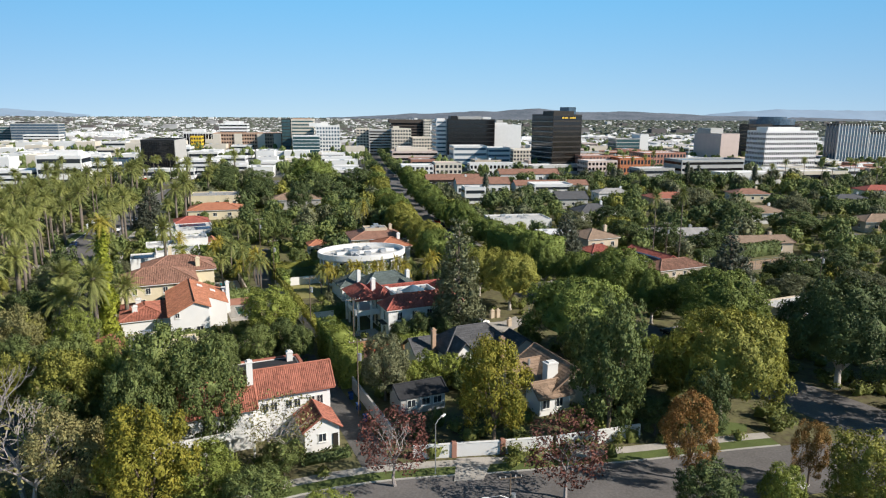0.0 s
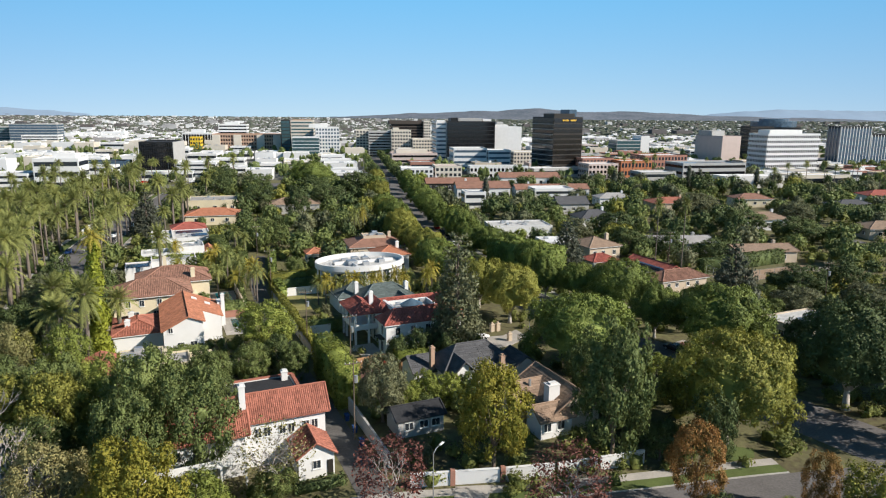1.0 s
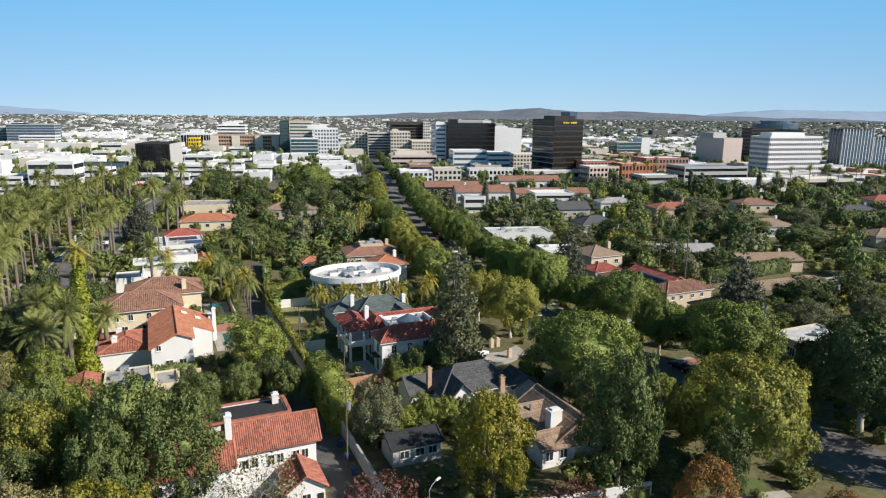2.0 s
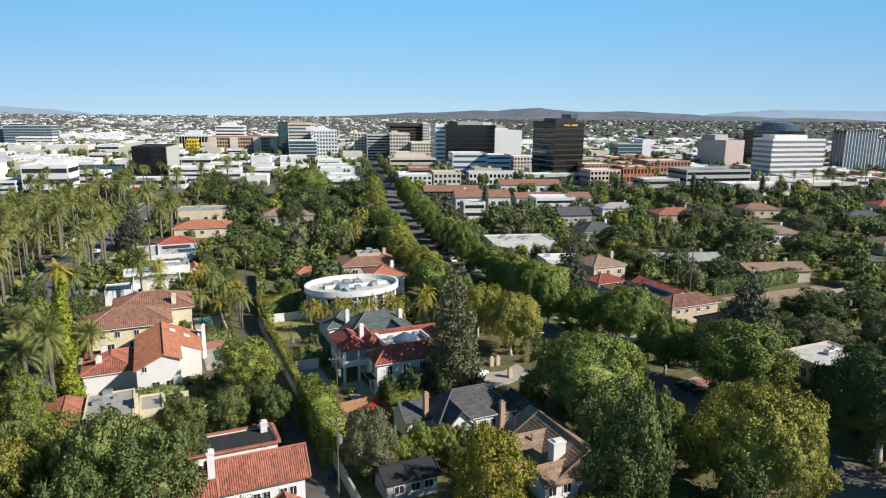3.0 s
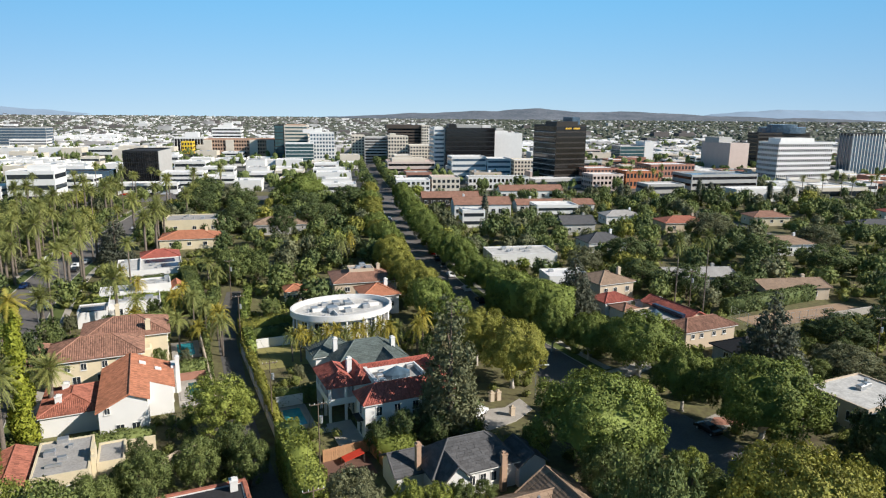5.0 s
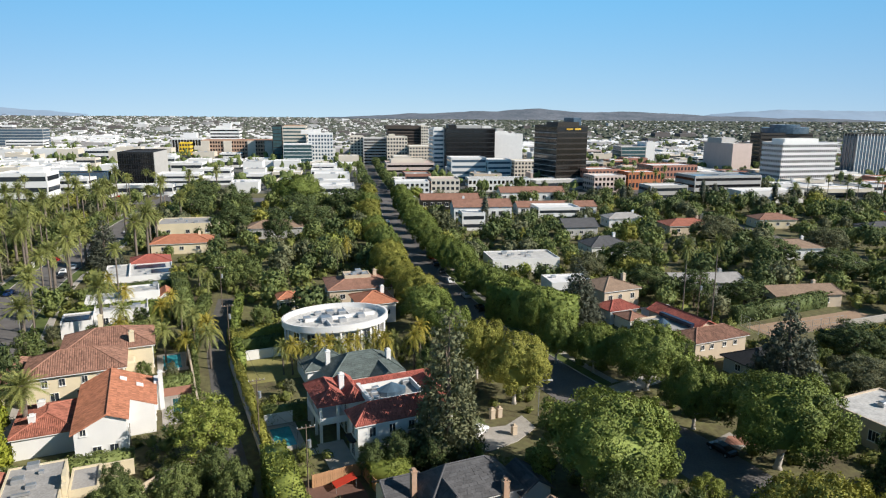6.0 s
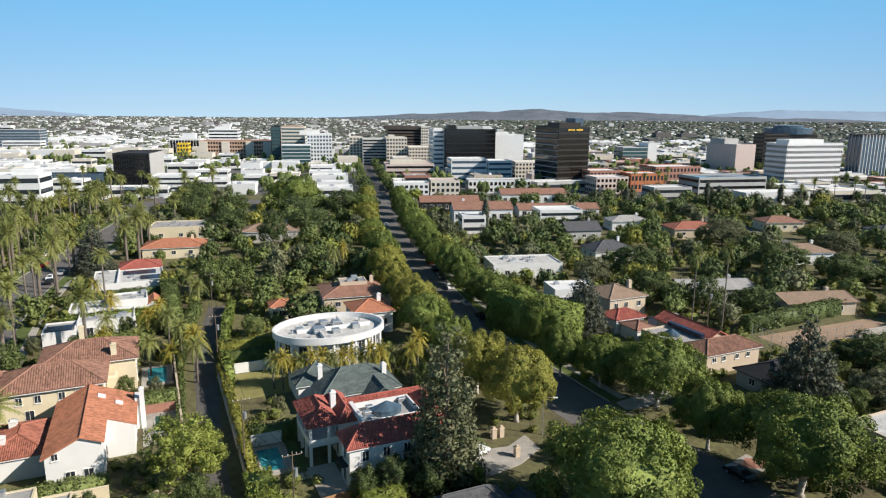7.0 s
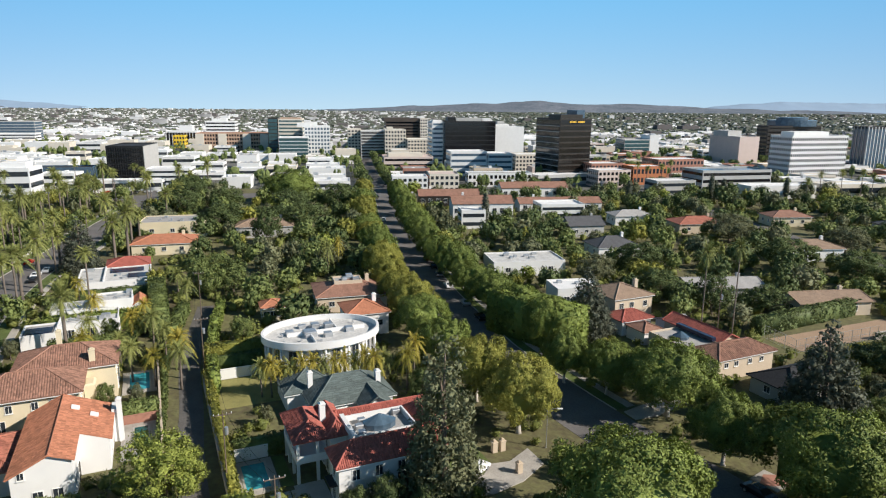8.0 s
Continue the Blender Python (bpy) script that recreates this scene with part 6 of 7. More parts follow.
# ---- the far plain and hills ----
def far_plain():
    """Little houses, shops and trees without number as far as the horizon."""
    rs = np.random.default_rng(5)
    S = Solid()
    W = 15000
    d = 880 * np.exp(rs.uniform(0, 1, W) ** .85 * math.log(4780 / 880))
    b = rs.uniform(-.72, .72, W)
    x, y = d * b, d
    c, s = math.cos(.16), math.sin(.16)
    for i in range(W):
        if b[i] > .02 and rs.uniform() < .72:
            continue
        if (y[i] < 1400 and not is_clear(x[i], y[i], 3)) or (x[i] > -900 and y[i] > 4100 and y[i] < 4600):
            continue
        w, dd, h = rs.uniform(5, 10), rs.uniform(5, 9), rs.choice([3.5, 4, 4.5, 5.5, 6.5, 8], p=[.25, .25, .2, .15, .1, .05])
        if rs.uniform() < .012:
            w, dd, h = rs.uniform(14, 34), rs.uniform(12, 24), rs.uniform(7, 15)
        base = [(x[i] + c * p - s * q, y[i] + s * p + c * q) for p, q in ((-w / 2, -dd / 2), (w / 2, -dd / 2), (w / 2, dd / 2), (-w / 2, dd / 2))]
        o = len(S.v)
        S.v += [(*p, 0.0) for p in base] + [(*p, float(h)) for p in base]
        if h < 6 and i % 3:
            # pitched roof over the walls
            m0, m1 = ((base[0][0] + base[3][0]) / 2, (base[0][1] + base[3][1]) / 2, h + dd * .22), ((base[1][0] + base[2][0]) / 2, (base[1][1] + base[2][1]) / 2, h + dd * .22)
            S.v += [m0, m1]
            S.f += [(o + 4, o + 5, o + 9, o + 8), (o + 6, o + 7, o + 8, o + 9), (o, o + 1, o + 5, o + 4), (o + 1, o + 2, o + 6, o + 9, o + 5), (o + 3, o, o + 4, o + 8, o + 7)]
        else:
            S.f += [(o + 4, o + 5, o + 6, o + 7), (o, o + 1, o + 5, o + 4), (o + 1, o + 2, o + 6, o + 5), (o + 3, o, o + 4, o + 7)]
    far = mat("far_house_walls", (.58, .57, .56), .85, .35, 400, 40, 0, isle=2.0, tint=(.14, .125, .12))
    tagged(new("far_houses", S.done("far_houses", far)), "countless pale houses and shops scattered over the far plain", "houses", kind="stuff")
    V, F, off = [], [], 0
    N = 24000
    d = 860 * np.exp(rs.uniform(0, 1, N) ** .85 * math.log(4850 / 860))
    b = rs.uniform(-.73, .73, N)
    for i in range(N):
        xx, yy = d[i] * b[i], d[i]
        if yy < 1200 and not is_clear(xx, yy, 4):
            continue
        r, hh = rs.uniform(2.4, 5.5) * (1 + d[i] / 3500), rs.uniform(3.5, 7.5)
        v = ICO1[0][:] * [r, r * .8, hh * .55] * (1 + .3 * rs.normal(size=(len(ICO1[0]), 1))) + [xx, yy, hh * .5]
        V.append(v)
        F.append(ICO1[1] + off)
        off += len(v)
    # leaf green greyed a little, a touch of distance haze in the colour
    tagged(new("far_woods", mesh("far_woods", np.concatenate(V), np.concatenate(F), INSIDE[leafy("far_leaves", (.055, .068, .052), (.135, .145, .105), 0, 0).name])), "dark trees scattered over the far plain", "woods", kind="stuff")


far_plain()


def city_trees():
    """Street trees and little palms too many to tell apart, among the shops."""
    rs = np.random.default_rng(8)
    V, F, off = [], [], 0
    n = 0
    while n < 1300:
        y = rs.uniform(425, 1150)
        x = rs.uniform(-.72, .72) * y
        if not is_clear(x, y, 1.2):
            n += .2
            continue
        n += 1
        r, hh = rs.uniform(2.0, 4.4), rs.uniform(5, 10)
        for _ in range(3):
            c = np.array([x, y, 0]) + [rs.normal() * r * .4, rs.normal() * r * .4, hh * rs.uniform(.45, .75)]
            v = ICO1[0] * [r * .6, r * .6, hh * .3] * (1 + .25 * rs.normal(size=(len(ICO1[0]), 1))) + c
            V.append(v)
            F.append(ICO1[1] + off)
            off += len(v)
            v = np.array([(x - .2, y, 0), (x + .2, y, 0), (c[0] + .1, c[1], c[2]), (x, y + .3, 0)])
            V.append(v)
            F.append(np.array([(0, 1, 2), (1, 3, 2), (3, 0, 2)]) + off)
            off += 4
    tagged(new("city_trees", mesh("city_trees", np.concatenate(V), np.concatenate(F), GREEN)), "small street trees scattered among the downtown buildings", "trees", kind="stuff")


city_trees()


def hills(name, y0, x0, x1, tops, depth, material, label, seed):
    """A ridge: tops gives heights along it."""
    rs = np.random.default_rng(seed)
    n, m = 90, 8
    v, f = [], []
    for j in range(m + 1):
        t = j / m
        for i in range(n + 1):
            s = i / n
            k = s * (len(tops) - 1)
            a = int(min(k, len(tops) - 2))
            h = tops[a] + (tops[a + 1] - tops[a]) * (k - a)
            h *= math.sin(math.pi * .5 * t) ** 1.2
            x, y = x0 + (x1 - x0) * s, y0 + depth * t
            h += (noise.noise((x * .006, y * .006, seed)) * 9 + noise.noise((x * .02, y * .02, seed)) * 3.5) * t
            v.append((x, y, max(-1.0, h)))
    for j in range(m):
        for i in range(n):
            a = j * (n + 1) + i
            f.append((a, a + 1, a + n + 2, a + n + 1))
    return tagged(new(name, mesh(name, v, f, material, None, True)), label, "hills", kind="structure")


# scrub mottling, its colours shifted to bluish grey to stand in for haze
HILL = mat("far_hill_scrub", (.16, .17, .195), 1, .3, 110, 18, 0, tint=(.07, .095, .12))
# aerial haze on the last ranges is painted in as pale blue
HAZE = mat("hazed_furthest_hills", (.27, .36, .47), 1, .06, 300, 60, 0)
hills("backdrop_hills", 4150, -900, 2900, (2, 10, 24, 36, 44, 50, 62, 72, 56, 50, 54, 46, 36, 30, 26, 22, 18, 10), 420, HILL, "low scrub-covered hills on the horizon, blued for haze", 3)
hills("backdrop_range", 4560, 1750, 4300, (14, 52, 74, 80, 78, 76, 74, 72, 70, 66, 60), 260, HAZE, "distant range coloured pale blue for haze", 4)
hills("backdrop_range_west", 4600, -4200, -2500, (68, 96, 84, 66, 52, 40, 16), 200, HAZE, "distant range coloured pale blue for haze", 5)

# ---- trees that stand out ----
for key, x, y, h, r in (
    ("fig_near", 23, 107, 14.5, 10.4), ("fig_near", 49.6, 115, 14.0, 9.9), ("fig_near", 39, 142, 12.5, 8.6), ("fig_near", 42, 127, 11, 5.8), ("fig_near", 31, 150, 10, 5.4),
    ("fig_near", 24.5, 155, 10, 4.9), ("fig_olive_near", 14, 136, 12.5, 7.3), ("fig_olive_near", 8, 147, 11.5, 6.2), ("fig_olive_near", 38, 84, 15.5, 9.4), ("fig_deep_near", 61, 95, 17, 10.5)):
    plant(key, x, y, h, r, group="street trees")
for key, x, y, h, r in (
    ("broad_g_near", 22, 97, 10, 4.6), ("broad_y_near", 6, 76.5, 14.5, 5.2), ("broad_e_near", -9, 90, 10.5, 4.4), ("broad_b_near", -32, 115, 10.5, 6.0),
    ("broad_g_near", -30, 74, 15, 5.4), ("broad_g_near", -36, 77, 16.5, 6.0), ("broad_o_near", -49, 78, 12.5, 5.0), ("broad_b_near", -44, 84, 12.5, 4.6), ("broad_w_near", -65, 93, 12.5, 4.6), ("broad_y_near", -30.5, 59.5, 13, 5.4), ("broad_g_near", -35.5, 69.5, 13.5, 4.6), ("broad_g_near", -52, 84, 12, 4.8), ("broad_o_near", -57, 80, 11, 4.5), ("broad_b_near", -58, 97, 11.5, 4.6), ("broad_g_near", -47.5, 72, 9, 4.2), ("broad_e_near", -62, 88, 10, 4), ("broad_w_near", -40, 62, 11, 4.5),
    ("sparse", -43, 61, 13.5, 5.5), ("bare", -46.5, 64, 14, 6), ("bare", -54, 71, 15, 6), ("sparse", -19, 70, 10, 4.2), ("sparse", -20.8, 71.6, 9, 4.0), ("broad_g_near", -19.2, 69.2, 4.8, 2.6), ("sparse_red", -6, 67, 9.5, 4.2), ("sparse_red", 13, 64.5, 10, 4.6), ("broad_n_near", 28, 68.5, 10.5, 3.7), ("broad_n_near", 41.5, 67.5, 8, 2.5)):
    plant(key, x, y, h, r)
for key, x, y, h, r in (
    ("broad_o_near", 44, 61, 9.5, 4.8), ("broad_b_near", 34.5, 60, 7, 2.6), ("broad_d_near", 26, 58.5, 8, 4), ("fig_deep_near", 77, 99, 14, 8), ("broad_d", 66, 82, 12, 6), 
    ("broad_g_near", -28, 107, 7.5, 3.4), ("broad_g_near", -24.5, 103, 7, 3.0), ("broad_g_near", -31, 102, 7.5, 3.4), ("broad_g_near", -36.5, 99, 7.5, 4.0), ("broad_g_near", -41, 92, 7.5, 4.2), ("broad_g_near", -46, 88, 7.5, 4.0), ("broad_b_near", -54, 92, 8, 4.2),
    ("broad_g_near", -33, 90, 8, 3.0), ("broad_b_near", -26, 63, 7, 4.5), ("broad_g_near", -20, 60, 6.5, 4), ("broad_b_near", -12, 57, 5.5, 3.4)):
    plant(key, x, y, h, r)
plant("spire", 2.2, 116, 24, 4.3)
plant("broad_g_near", 21, 78, 20.5, 5.8, variant=7)
plant("broad_d_near", 33.5, 77.5, 10.5, 3.4)
plant("broad_d_near", -4.5, 113.5, 6.2, 2.9)
plant("broad_d_near", -8.2, 112.2, 5.2, 2.4)
plant("broad_d_near", 0.5, 112.8, 6.4, 3.0)
plant("broad_b", 5.5, 114.5, 4.5, 2.2)
plant("cedar", 62, 138, 18.5, 7.4)
plant("cedar", 34, 180, 16, 6.4)
plant("cedar", -106, 234, 17, 6.4)
plant("palm", 57, 175, 22.5, 2.2)
plant("palm", 66, 180, 22.5, 2.2)
plant("datepalm", -67, 110, 12.0, 5.0)
plant("datepalm", -74, 122, 13.0, 4.6)
plant("datepalm", -62, 122, 10.5, 4.2)
for key, x, y, h, r in (("broad_d_near", -74, 112, 11, 4.5), ("broad_e_near", -80, 128, 12, 4.6), ("broad_b", -78, 118, 8, 3.6), ("broad_g", -84, 136, 10, 4.2), ("broad_d", -70, 128, 13, 3.8), ("broad_g", -76, 138, 9, 3.6), ("broad_b", -86, 146, 8, 3.4), ("broad_o", -69, 102, 9, 4.2), ("broad_g_near", -60, 86, 11, 4), ("broad_w", -70, 96, 11, 4.5), ("broad_d", -94, 158, 9, 3.4), ("broad_g", -79, 150, 8, 3.2)):
    plant(key, x, y, h, r)
for x, y, h, r in ((-44, 151, 11, 3.4), (-46, 156, 11.5, 3.4), (-54, 154, 10, 3.2), (-57, 170, 11, 3.4), (-62, 172, 10, 3.0), (-52, 164, 10, 3), (-49, 152, 9, 3), (-48, 160, 10, 3), (-59, 160, 9, 3), (-66, 160, 9.5, 3.2), (-70, 170, 9, 3), (-76, 184, 10, 3.2), (-64, 182, 9, 2.8), (-86, 196, 10, 3.2), (-60, 196, 10, 3.2), (-66, 206, 10, 3.2), (-33, 119, 6.5, 2.4), (-4, 150, 11, 3.2), (-3, 156, 11, 3), (-31, 228, 14, 2.6), (-33, 232, 13, 2.6), (-29, 234, 13.5, 2.4)):
    plant("queen", x, y, h, r, group="feather palms")
for i in range(13):
    plant("queen", -29 + 1.75 * i, 148.6 + .16 * i + rng.uniform(-.9, .9), 8.6 + rng.uniform(-.7, 1.2) + (1.2 if i > 9 else 0), 2.7, variant=1 if i % 3 else 0, group="feather palms")
# ivy-covered palm
cs = np.array([(.35 * math.sin(z), .35 * math.cos(z * .7), z) for z in np.arange(.8, 22, .55)])
me = lumps_mesh("palm", cs, [1.7 - .035 * z for z in cs[:, 2]], 6500, .27, IVY, 9, .8, .9, .6, -1)
iv = tagged(new("ivy_palm", me), "tall palm trunk smothered in yellow-green ivy", "palm")
iv.location = (-61.5, 114, 0)
part("crown", kind_of_plant("queen", 1)[1], iv, "yellow-green fronds", pose(0, 0, 17) @ Matrix.Diagonal((.8, .8, .8, 1)))

# street tree rows
for x, y, r in ((1.5, 160, 5.6), (-3, 174, 5.8), (-6, 187, 6.0), (-9.5, 199, 5.8), (-13, 212, 5.6), (-16, 226, 5.8), (-18, 240, 6.2), (-21, 254, 6.2), (-24, 270, 6), (-27, 288, 6), (-30, 306, 6.2), (-33, 326, 6), (-36, 346, 6), (-38.5, 366, 6), (-40, 386, 6)):
    plant("fig_olive_near" if rng.uniform() < .7 else "fig_near", x + 1.0, y, 10.3 + rng.uniform(-1.8, 1.4), r * 1.04 * rng.uniform(.86, 1.1), group="street trees")
for x, y, r in ((25, 173, 6.2), (20, 184, 6.8), (15, 196, 6.6), (10.5, 209, 6.8), (7.5, 221, 6.4), (3.6, 234, 6.8), (1, 248, 6.6), (-2, 262, 6.8), (-5, 279, 6.6), (-8.5, 297, 6.6), (-11.5, 316, 6.6), (-14.5, 336, 6.6), (-17.5, 357, 6.6), (-20, 378, 6)):
    plant("fig_near", x - 1.0, y, 10.8 + rng.uniform(-1.8, 1.4), r * rng.uniform(.86, 1.1), group="street trees")

# palms of the avenue
for offs, keep in ((8.4, .8), (-8.4, .75), (16, .45), (24, .5), (32, .5), (42, .5), (56, .5), (-22, .25)):
    a, _ = ribbon(AVENUE, offs, 0)
    for i in range(4, len(a) - 1):
        q = a[i].lerp(a[i + 1], rng.uniform(0, .9)) + Vector(rng.uniform(-2, 2, 2))
        if rng.uniform() > keep or not is_clear(q.x, q.y, .8):
            continue
        if rng.uniform() < .35:
            plant("palm", q.x, q.y, rng.uniform(14, 20), rng.uniform(3.0, 3.8), group="avenue palms")
        else:
            plant("datepalm", q.x, q.y, rng.uniform(11, 18), rng.uniform(3.6, 4.6), group="avenue palms")
for x, y in ((228, 395), (236, 398), (244, 394), (252, 402), (262, 396), (270, 404), (281, 398), (290, 402), (215, 392), (206, 396), (300, 410), (312, 404), (325, 412), (120, 440), (127, 443), (134, 438), (142, 446), (228, 345), (246, 352), (262, 340), (186, 372), (280, 356), (296, 362), (318, 350)):
    plant("palm", x, y, rng.uniform(13, 18), 3.0, group="boulevard palms")
for x, y in ((143, 385), (146, 387), (149, 384), (186, 392), (98, 378), (20, 312)):
    plant("cypress", x, y, rng.uniform(11, 15), 1.5)
# big old trees near the boulevard
for x, y, h, r in ((-75, 375, 16, 15), (-46, 352, 13, 10), (-84, 296, 12, 10), (-125, 372, 14, 11), (-61, 275, 14, 6), (-53, 298, 12, 11), (-98, 345, 12, 10), (-66, 335, 12, 10), (-112, 330, 13, 8)):
    plant("fig_near" if r > 12 else "broad_d_near", x, y, h, r)
for x, y, h, r in ((109, 282, 11, 11), (109, 240, 10, 10), (68, 196, 10, 6), (59, 208, 8, 7.5), (82, 198, 7, 6), (123, 226, 9, 10), (87, 158, 8, 8), (99, 160, 9, 6), (78, 140, 7, 7), (93, 140, 8, 7), (140, 262, 10, 9), (62, 238, 9, 8), (45, 222, 9, 6)):
    plant("broad_e_near" if rng.uniform() < .5 else "broad_d_near", x, y, h, r)

# trees standing before the stores along the boulevard
rt = np.random.default_rng(31)
n = 0
while n < 95:
    y = rt.uniform(330, 478)
    x = rt.uniform(40, .74 * y)
    r = rt.uniform(2.8, 5.6)
    n += .1
    if is_clear(x, y, r * .5) and all((x - a) ** 2 + (y - b) ** 2 > ((r + c) * .5) ** 2 for a, b, c in PLANTED[-140:]):
        plant("far_" + "ddeg"[int(rt.integers(0, 4))], x, y, rt.uniform(6.5, 11.5), r, group="boulevard trees")
        n += .9

# hedges
hedge_uv(25.2, 92, 25.2, 108.5, 3.4, 6.8, BRIGHT)
hedge_uv(26.5, 127.6, 37, 127.6, 1.6, 3.0, GREEN)
hedge_uv(25.6, 109, 25.6, 156, 1.3, 3.2, OLIVE)
hedge_uv(8.5, 146.4, 17.2, 146.4, 1.8, 3.3, GREEN)
hedge_uv(-9, 122.4, 8, 122.4, 2.0, 2.6, GREEN)
hedge_uv(26, 161, 36, 161, 1.8, 3.4, GREEN)
for u, v, hh, r in ((32.6, 86.4, 5.4, 2.4), (36, 87.4, 6, 2.6), (39.4, 86.4, 5.4, 2.4), (42.6, 86.6, 5, 2.2), (45.8, 86.8, 4.4, 2), (34.2, 83.9, 4, 1.9), (39.8, 83.4, 4, 2)):
    plant("broad_b_near" if hh > 5.2 else "broad_g_near", *uv(u, v), hh, r)
hedge_uv(37, 104.5, 43, 104.5, 3.0, 3.2, BRIGHT)
hedge_uv(-2, 182.5, 14, 182.5, 2.0, 3.2, GREEN)
hedge_uv(-4, 219.5, 18, 219.5, 2.4, 3.4, DEEP)
hedge_uv(18.5, 186, 18.5, 222, 4.0, 5.0, GREEN)
hedge_uv(26, 166, 40, 166, 3.0, 4.0, OLIVE)
hedge(14.5, 186, 30, 170, 7.0, 9.5, FIG, .38, "tall dense clipped fig hedge along the street", 9)
hedge(72, 181.5, 104, 197.5, 2.6, 4.0, DEEP, .3, "tall clipped hedge behind the sandy court", 14)
hedge(84, 163.5, 104, 169.5, 6.0, 3.4, OLIVE, .3, "broad clipped olive-green hedge beside the court", 12)
hedge(130, 205, 200, 214, 3.5, 4.0, DEEP, .4, density=7)
hedge(150, 290, 230, 300, 4, 4.5, DEEP, .5, density=5)
hedge_uv(13, 72.5, 19, 72.5, 1.4, 1.2, DEEP)


# the alley is lined with hedges
for i in range(13, len(ALLEYLINE) - 2, 2):
    for side, leaf, h, w in ((4.3, GREEN, 3.4, 2.2), (-4.1, FIG, 3.0, 1.8)):
        a, _ = ribbon(ALLEYLINE, side, 0)
        m = (a[i] + a[i + 2]) / 2
        if side > 0 and 116 < m.y < 172:
            h, w = 1.3, 1.0
        if is_clear(m.x, m.y, .4):
            hedge(*a[i], *a[i + 2], w, h + rng.uniform(-.5, .9), leaf, .24, "uneven green hedge along the alley", 16)
for x, y, h, r in ((-58, 207, 8.5, 4.5), (-63, 213, 9, 4.5), (-53, 210, 8, 4), (-61, 222, 9, 5), (-55, 218, 8, 4)):
    plant("broad_g", x, y, h, r)
hedge(-62, 187, -84, 178, 3.0, 4.2, FIG, .3, "tall clipped hedge between two white houses", 12)
w = thing("garden_wall", -133, 247, math.degrees(math.atan2(26, -7)), 0, "white rendered wall along the palm avenue", "wall")
part("body", Solid().box(-14, -.15, 0, 14, .15, 1.7).done("body", STUCCO), w)
part("coping", Solid().box(-14, -.2, 1.7, 14, .2, 1.8, .03).done("coping", STUCCO), w)

# the street goes on between the shops under small trees
for off in (7.6, -7.6):
    a, _ = ribbon(STREET, off, 0)
    for i in range(68, len(a) - 2):
        for q in (0, .5):
            p = a[i].lerp(a[i + 1], q)
            if not in_box(p.x, p.y, 1.0):
                plant("far_g" if rng.uniform() < .6 else "far_d", p.x, p.y, rng.uniform(7, 10), rng.uniform(3, 4.2), group="shopping street trees")

# ---- gardens, walls, pools ----
def wall_line(u0, v0, u1, v1, h, material, label, thick=.25, name="garden_wall", cap=True):
    x0, y0 = uv(u0, v0)
    x1, y1 = uv(u1, v1)
    L = math.hypot(x1 - x0, y1 - y0)
    ob = thing(name, (x0 + x1) / 2, (y0 + y1) / 2, math.degrees(math.atan2(y1 - y0, x1 - x0)), 0, label, "wall")
    part("body", Solid().box(-L / 2, -thick / 2, 0, L / 2, thick / 2, h).done("body", material), ob)
    if cap:
        part("coping", Solid().box(-L / 2 - .03, -thick / 2 - .05, h, L / 2 + .03, thick / 2 + .05, h + .09, .03).done("coping", material), ob)
    CLEAR_BOXES.append(((x0 + x1) / 2, (y0 + y1) / 2, math.degrees(math.atan2(y1 - y0, x1 - x0)), L / 2, thick))
    return ob


def pool(u0, v0, u1, v1, water, label, rim=1.0):
    x, y = uv((u0 + u1) / 2, (v0 + v1) / 2)
    a, b = (u1 - u0) / 2, (v1 - v0) / 2
    ob = thing("swimming_pool", x, y, BLOCK, 0, label, "pool")
    part("deck", Solid().box(-a - rim, -b - rim, 0, a + rim, -b, .16).box(-a - rim, b, 0, a + rim, b + rim, .16).box(-a - rim, -b, 0, -a, b, .16).box(a, -b, 0, a + rim, b, .16).done("deck", CONCRETE), ob, "pale stone pool surround")
    part("coping", Solid().box(-a - .15, -b - .15, .16, a + .15, -b + .15, .22).box(-a - .15, b - .15, .16, a + .15, b + .15, .22).box(-a - .15, -b + .15, .16, -a + .15, b - .15, .22).box(a - .15, -b + .15, .16, a + .15, b - .15, .22).done("coping", KERB), ob)
    part("water", Solid().box(-a, -b, .0, a, b, .1).done("water", water), ob)
    CLEAR_BOXES.append((x, y, BLOCK, a + rim, b + rim))


pool(27.2, 118.6, 30.6, 125.4, POOL, "turquoise rectangular pool beside a pale wall")
pool(12.6, 158.2, 16.2, 166.4, POOL, "bright blue garden pool with pale deck")
pool(13.6, 137.4, 15.8, 143.6, POOLDARK, "narrow green-blue pool on a sunny terrace", 1.4)
pool(28.6, 163.0, 34.0, 168.4, POOLDARK, "shaded blue-green pool beside the round house")
wall_line(26.2, 127.0, 31.4, 127.0, 1.9, STUCCO, "white rendered wall behind the pool")
wall_line(26.4, 157.6, 36.2, 157.6, 1.9, STUCCO, "long white garden wall across the lawn")
wall_line(25.0, 73.5, 25.0, 91.5, 2.0, GREYWALL, "grey rendered alley wall with stains")
wall_line(24.9, 109.0, 24.9, 157.0, 1.8, GREYWALL, "grey alley wall under hedges")
wall_line(18.6, 99.5, 18.6, 131.0, 1.8, CREAM, "cream stucco alley wall")
wall_line(17.6, 131.4, 17.6, 168.0, 1.7, TAN, "tan garden wall beside the alley")
wall_line(8.0, 145.2, 17.4, 145.2, 1.5, BRICK, "low red brick garden wall")
wall_line(1.4, 119.9, 8.0, 119.9, 2.2, CREAM, "cream stucco court wall")
wall_line(8.0, 113.0, 17.8, 121.0, 1.4, TAN, "tan terrace wall")
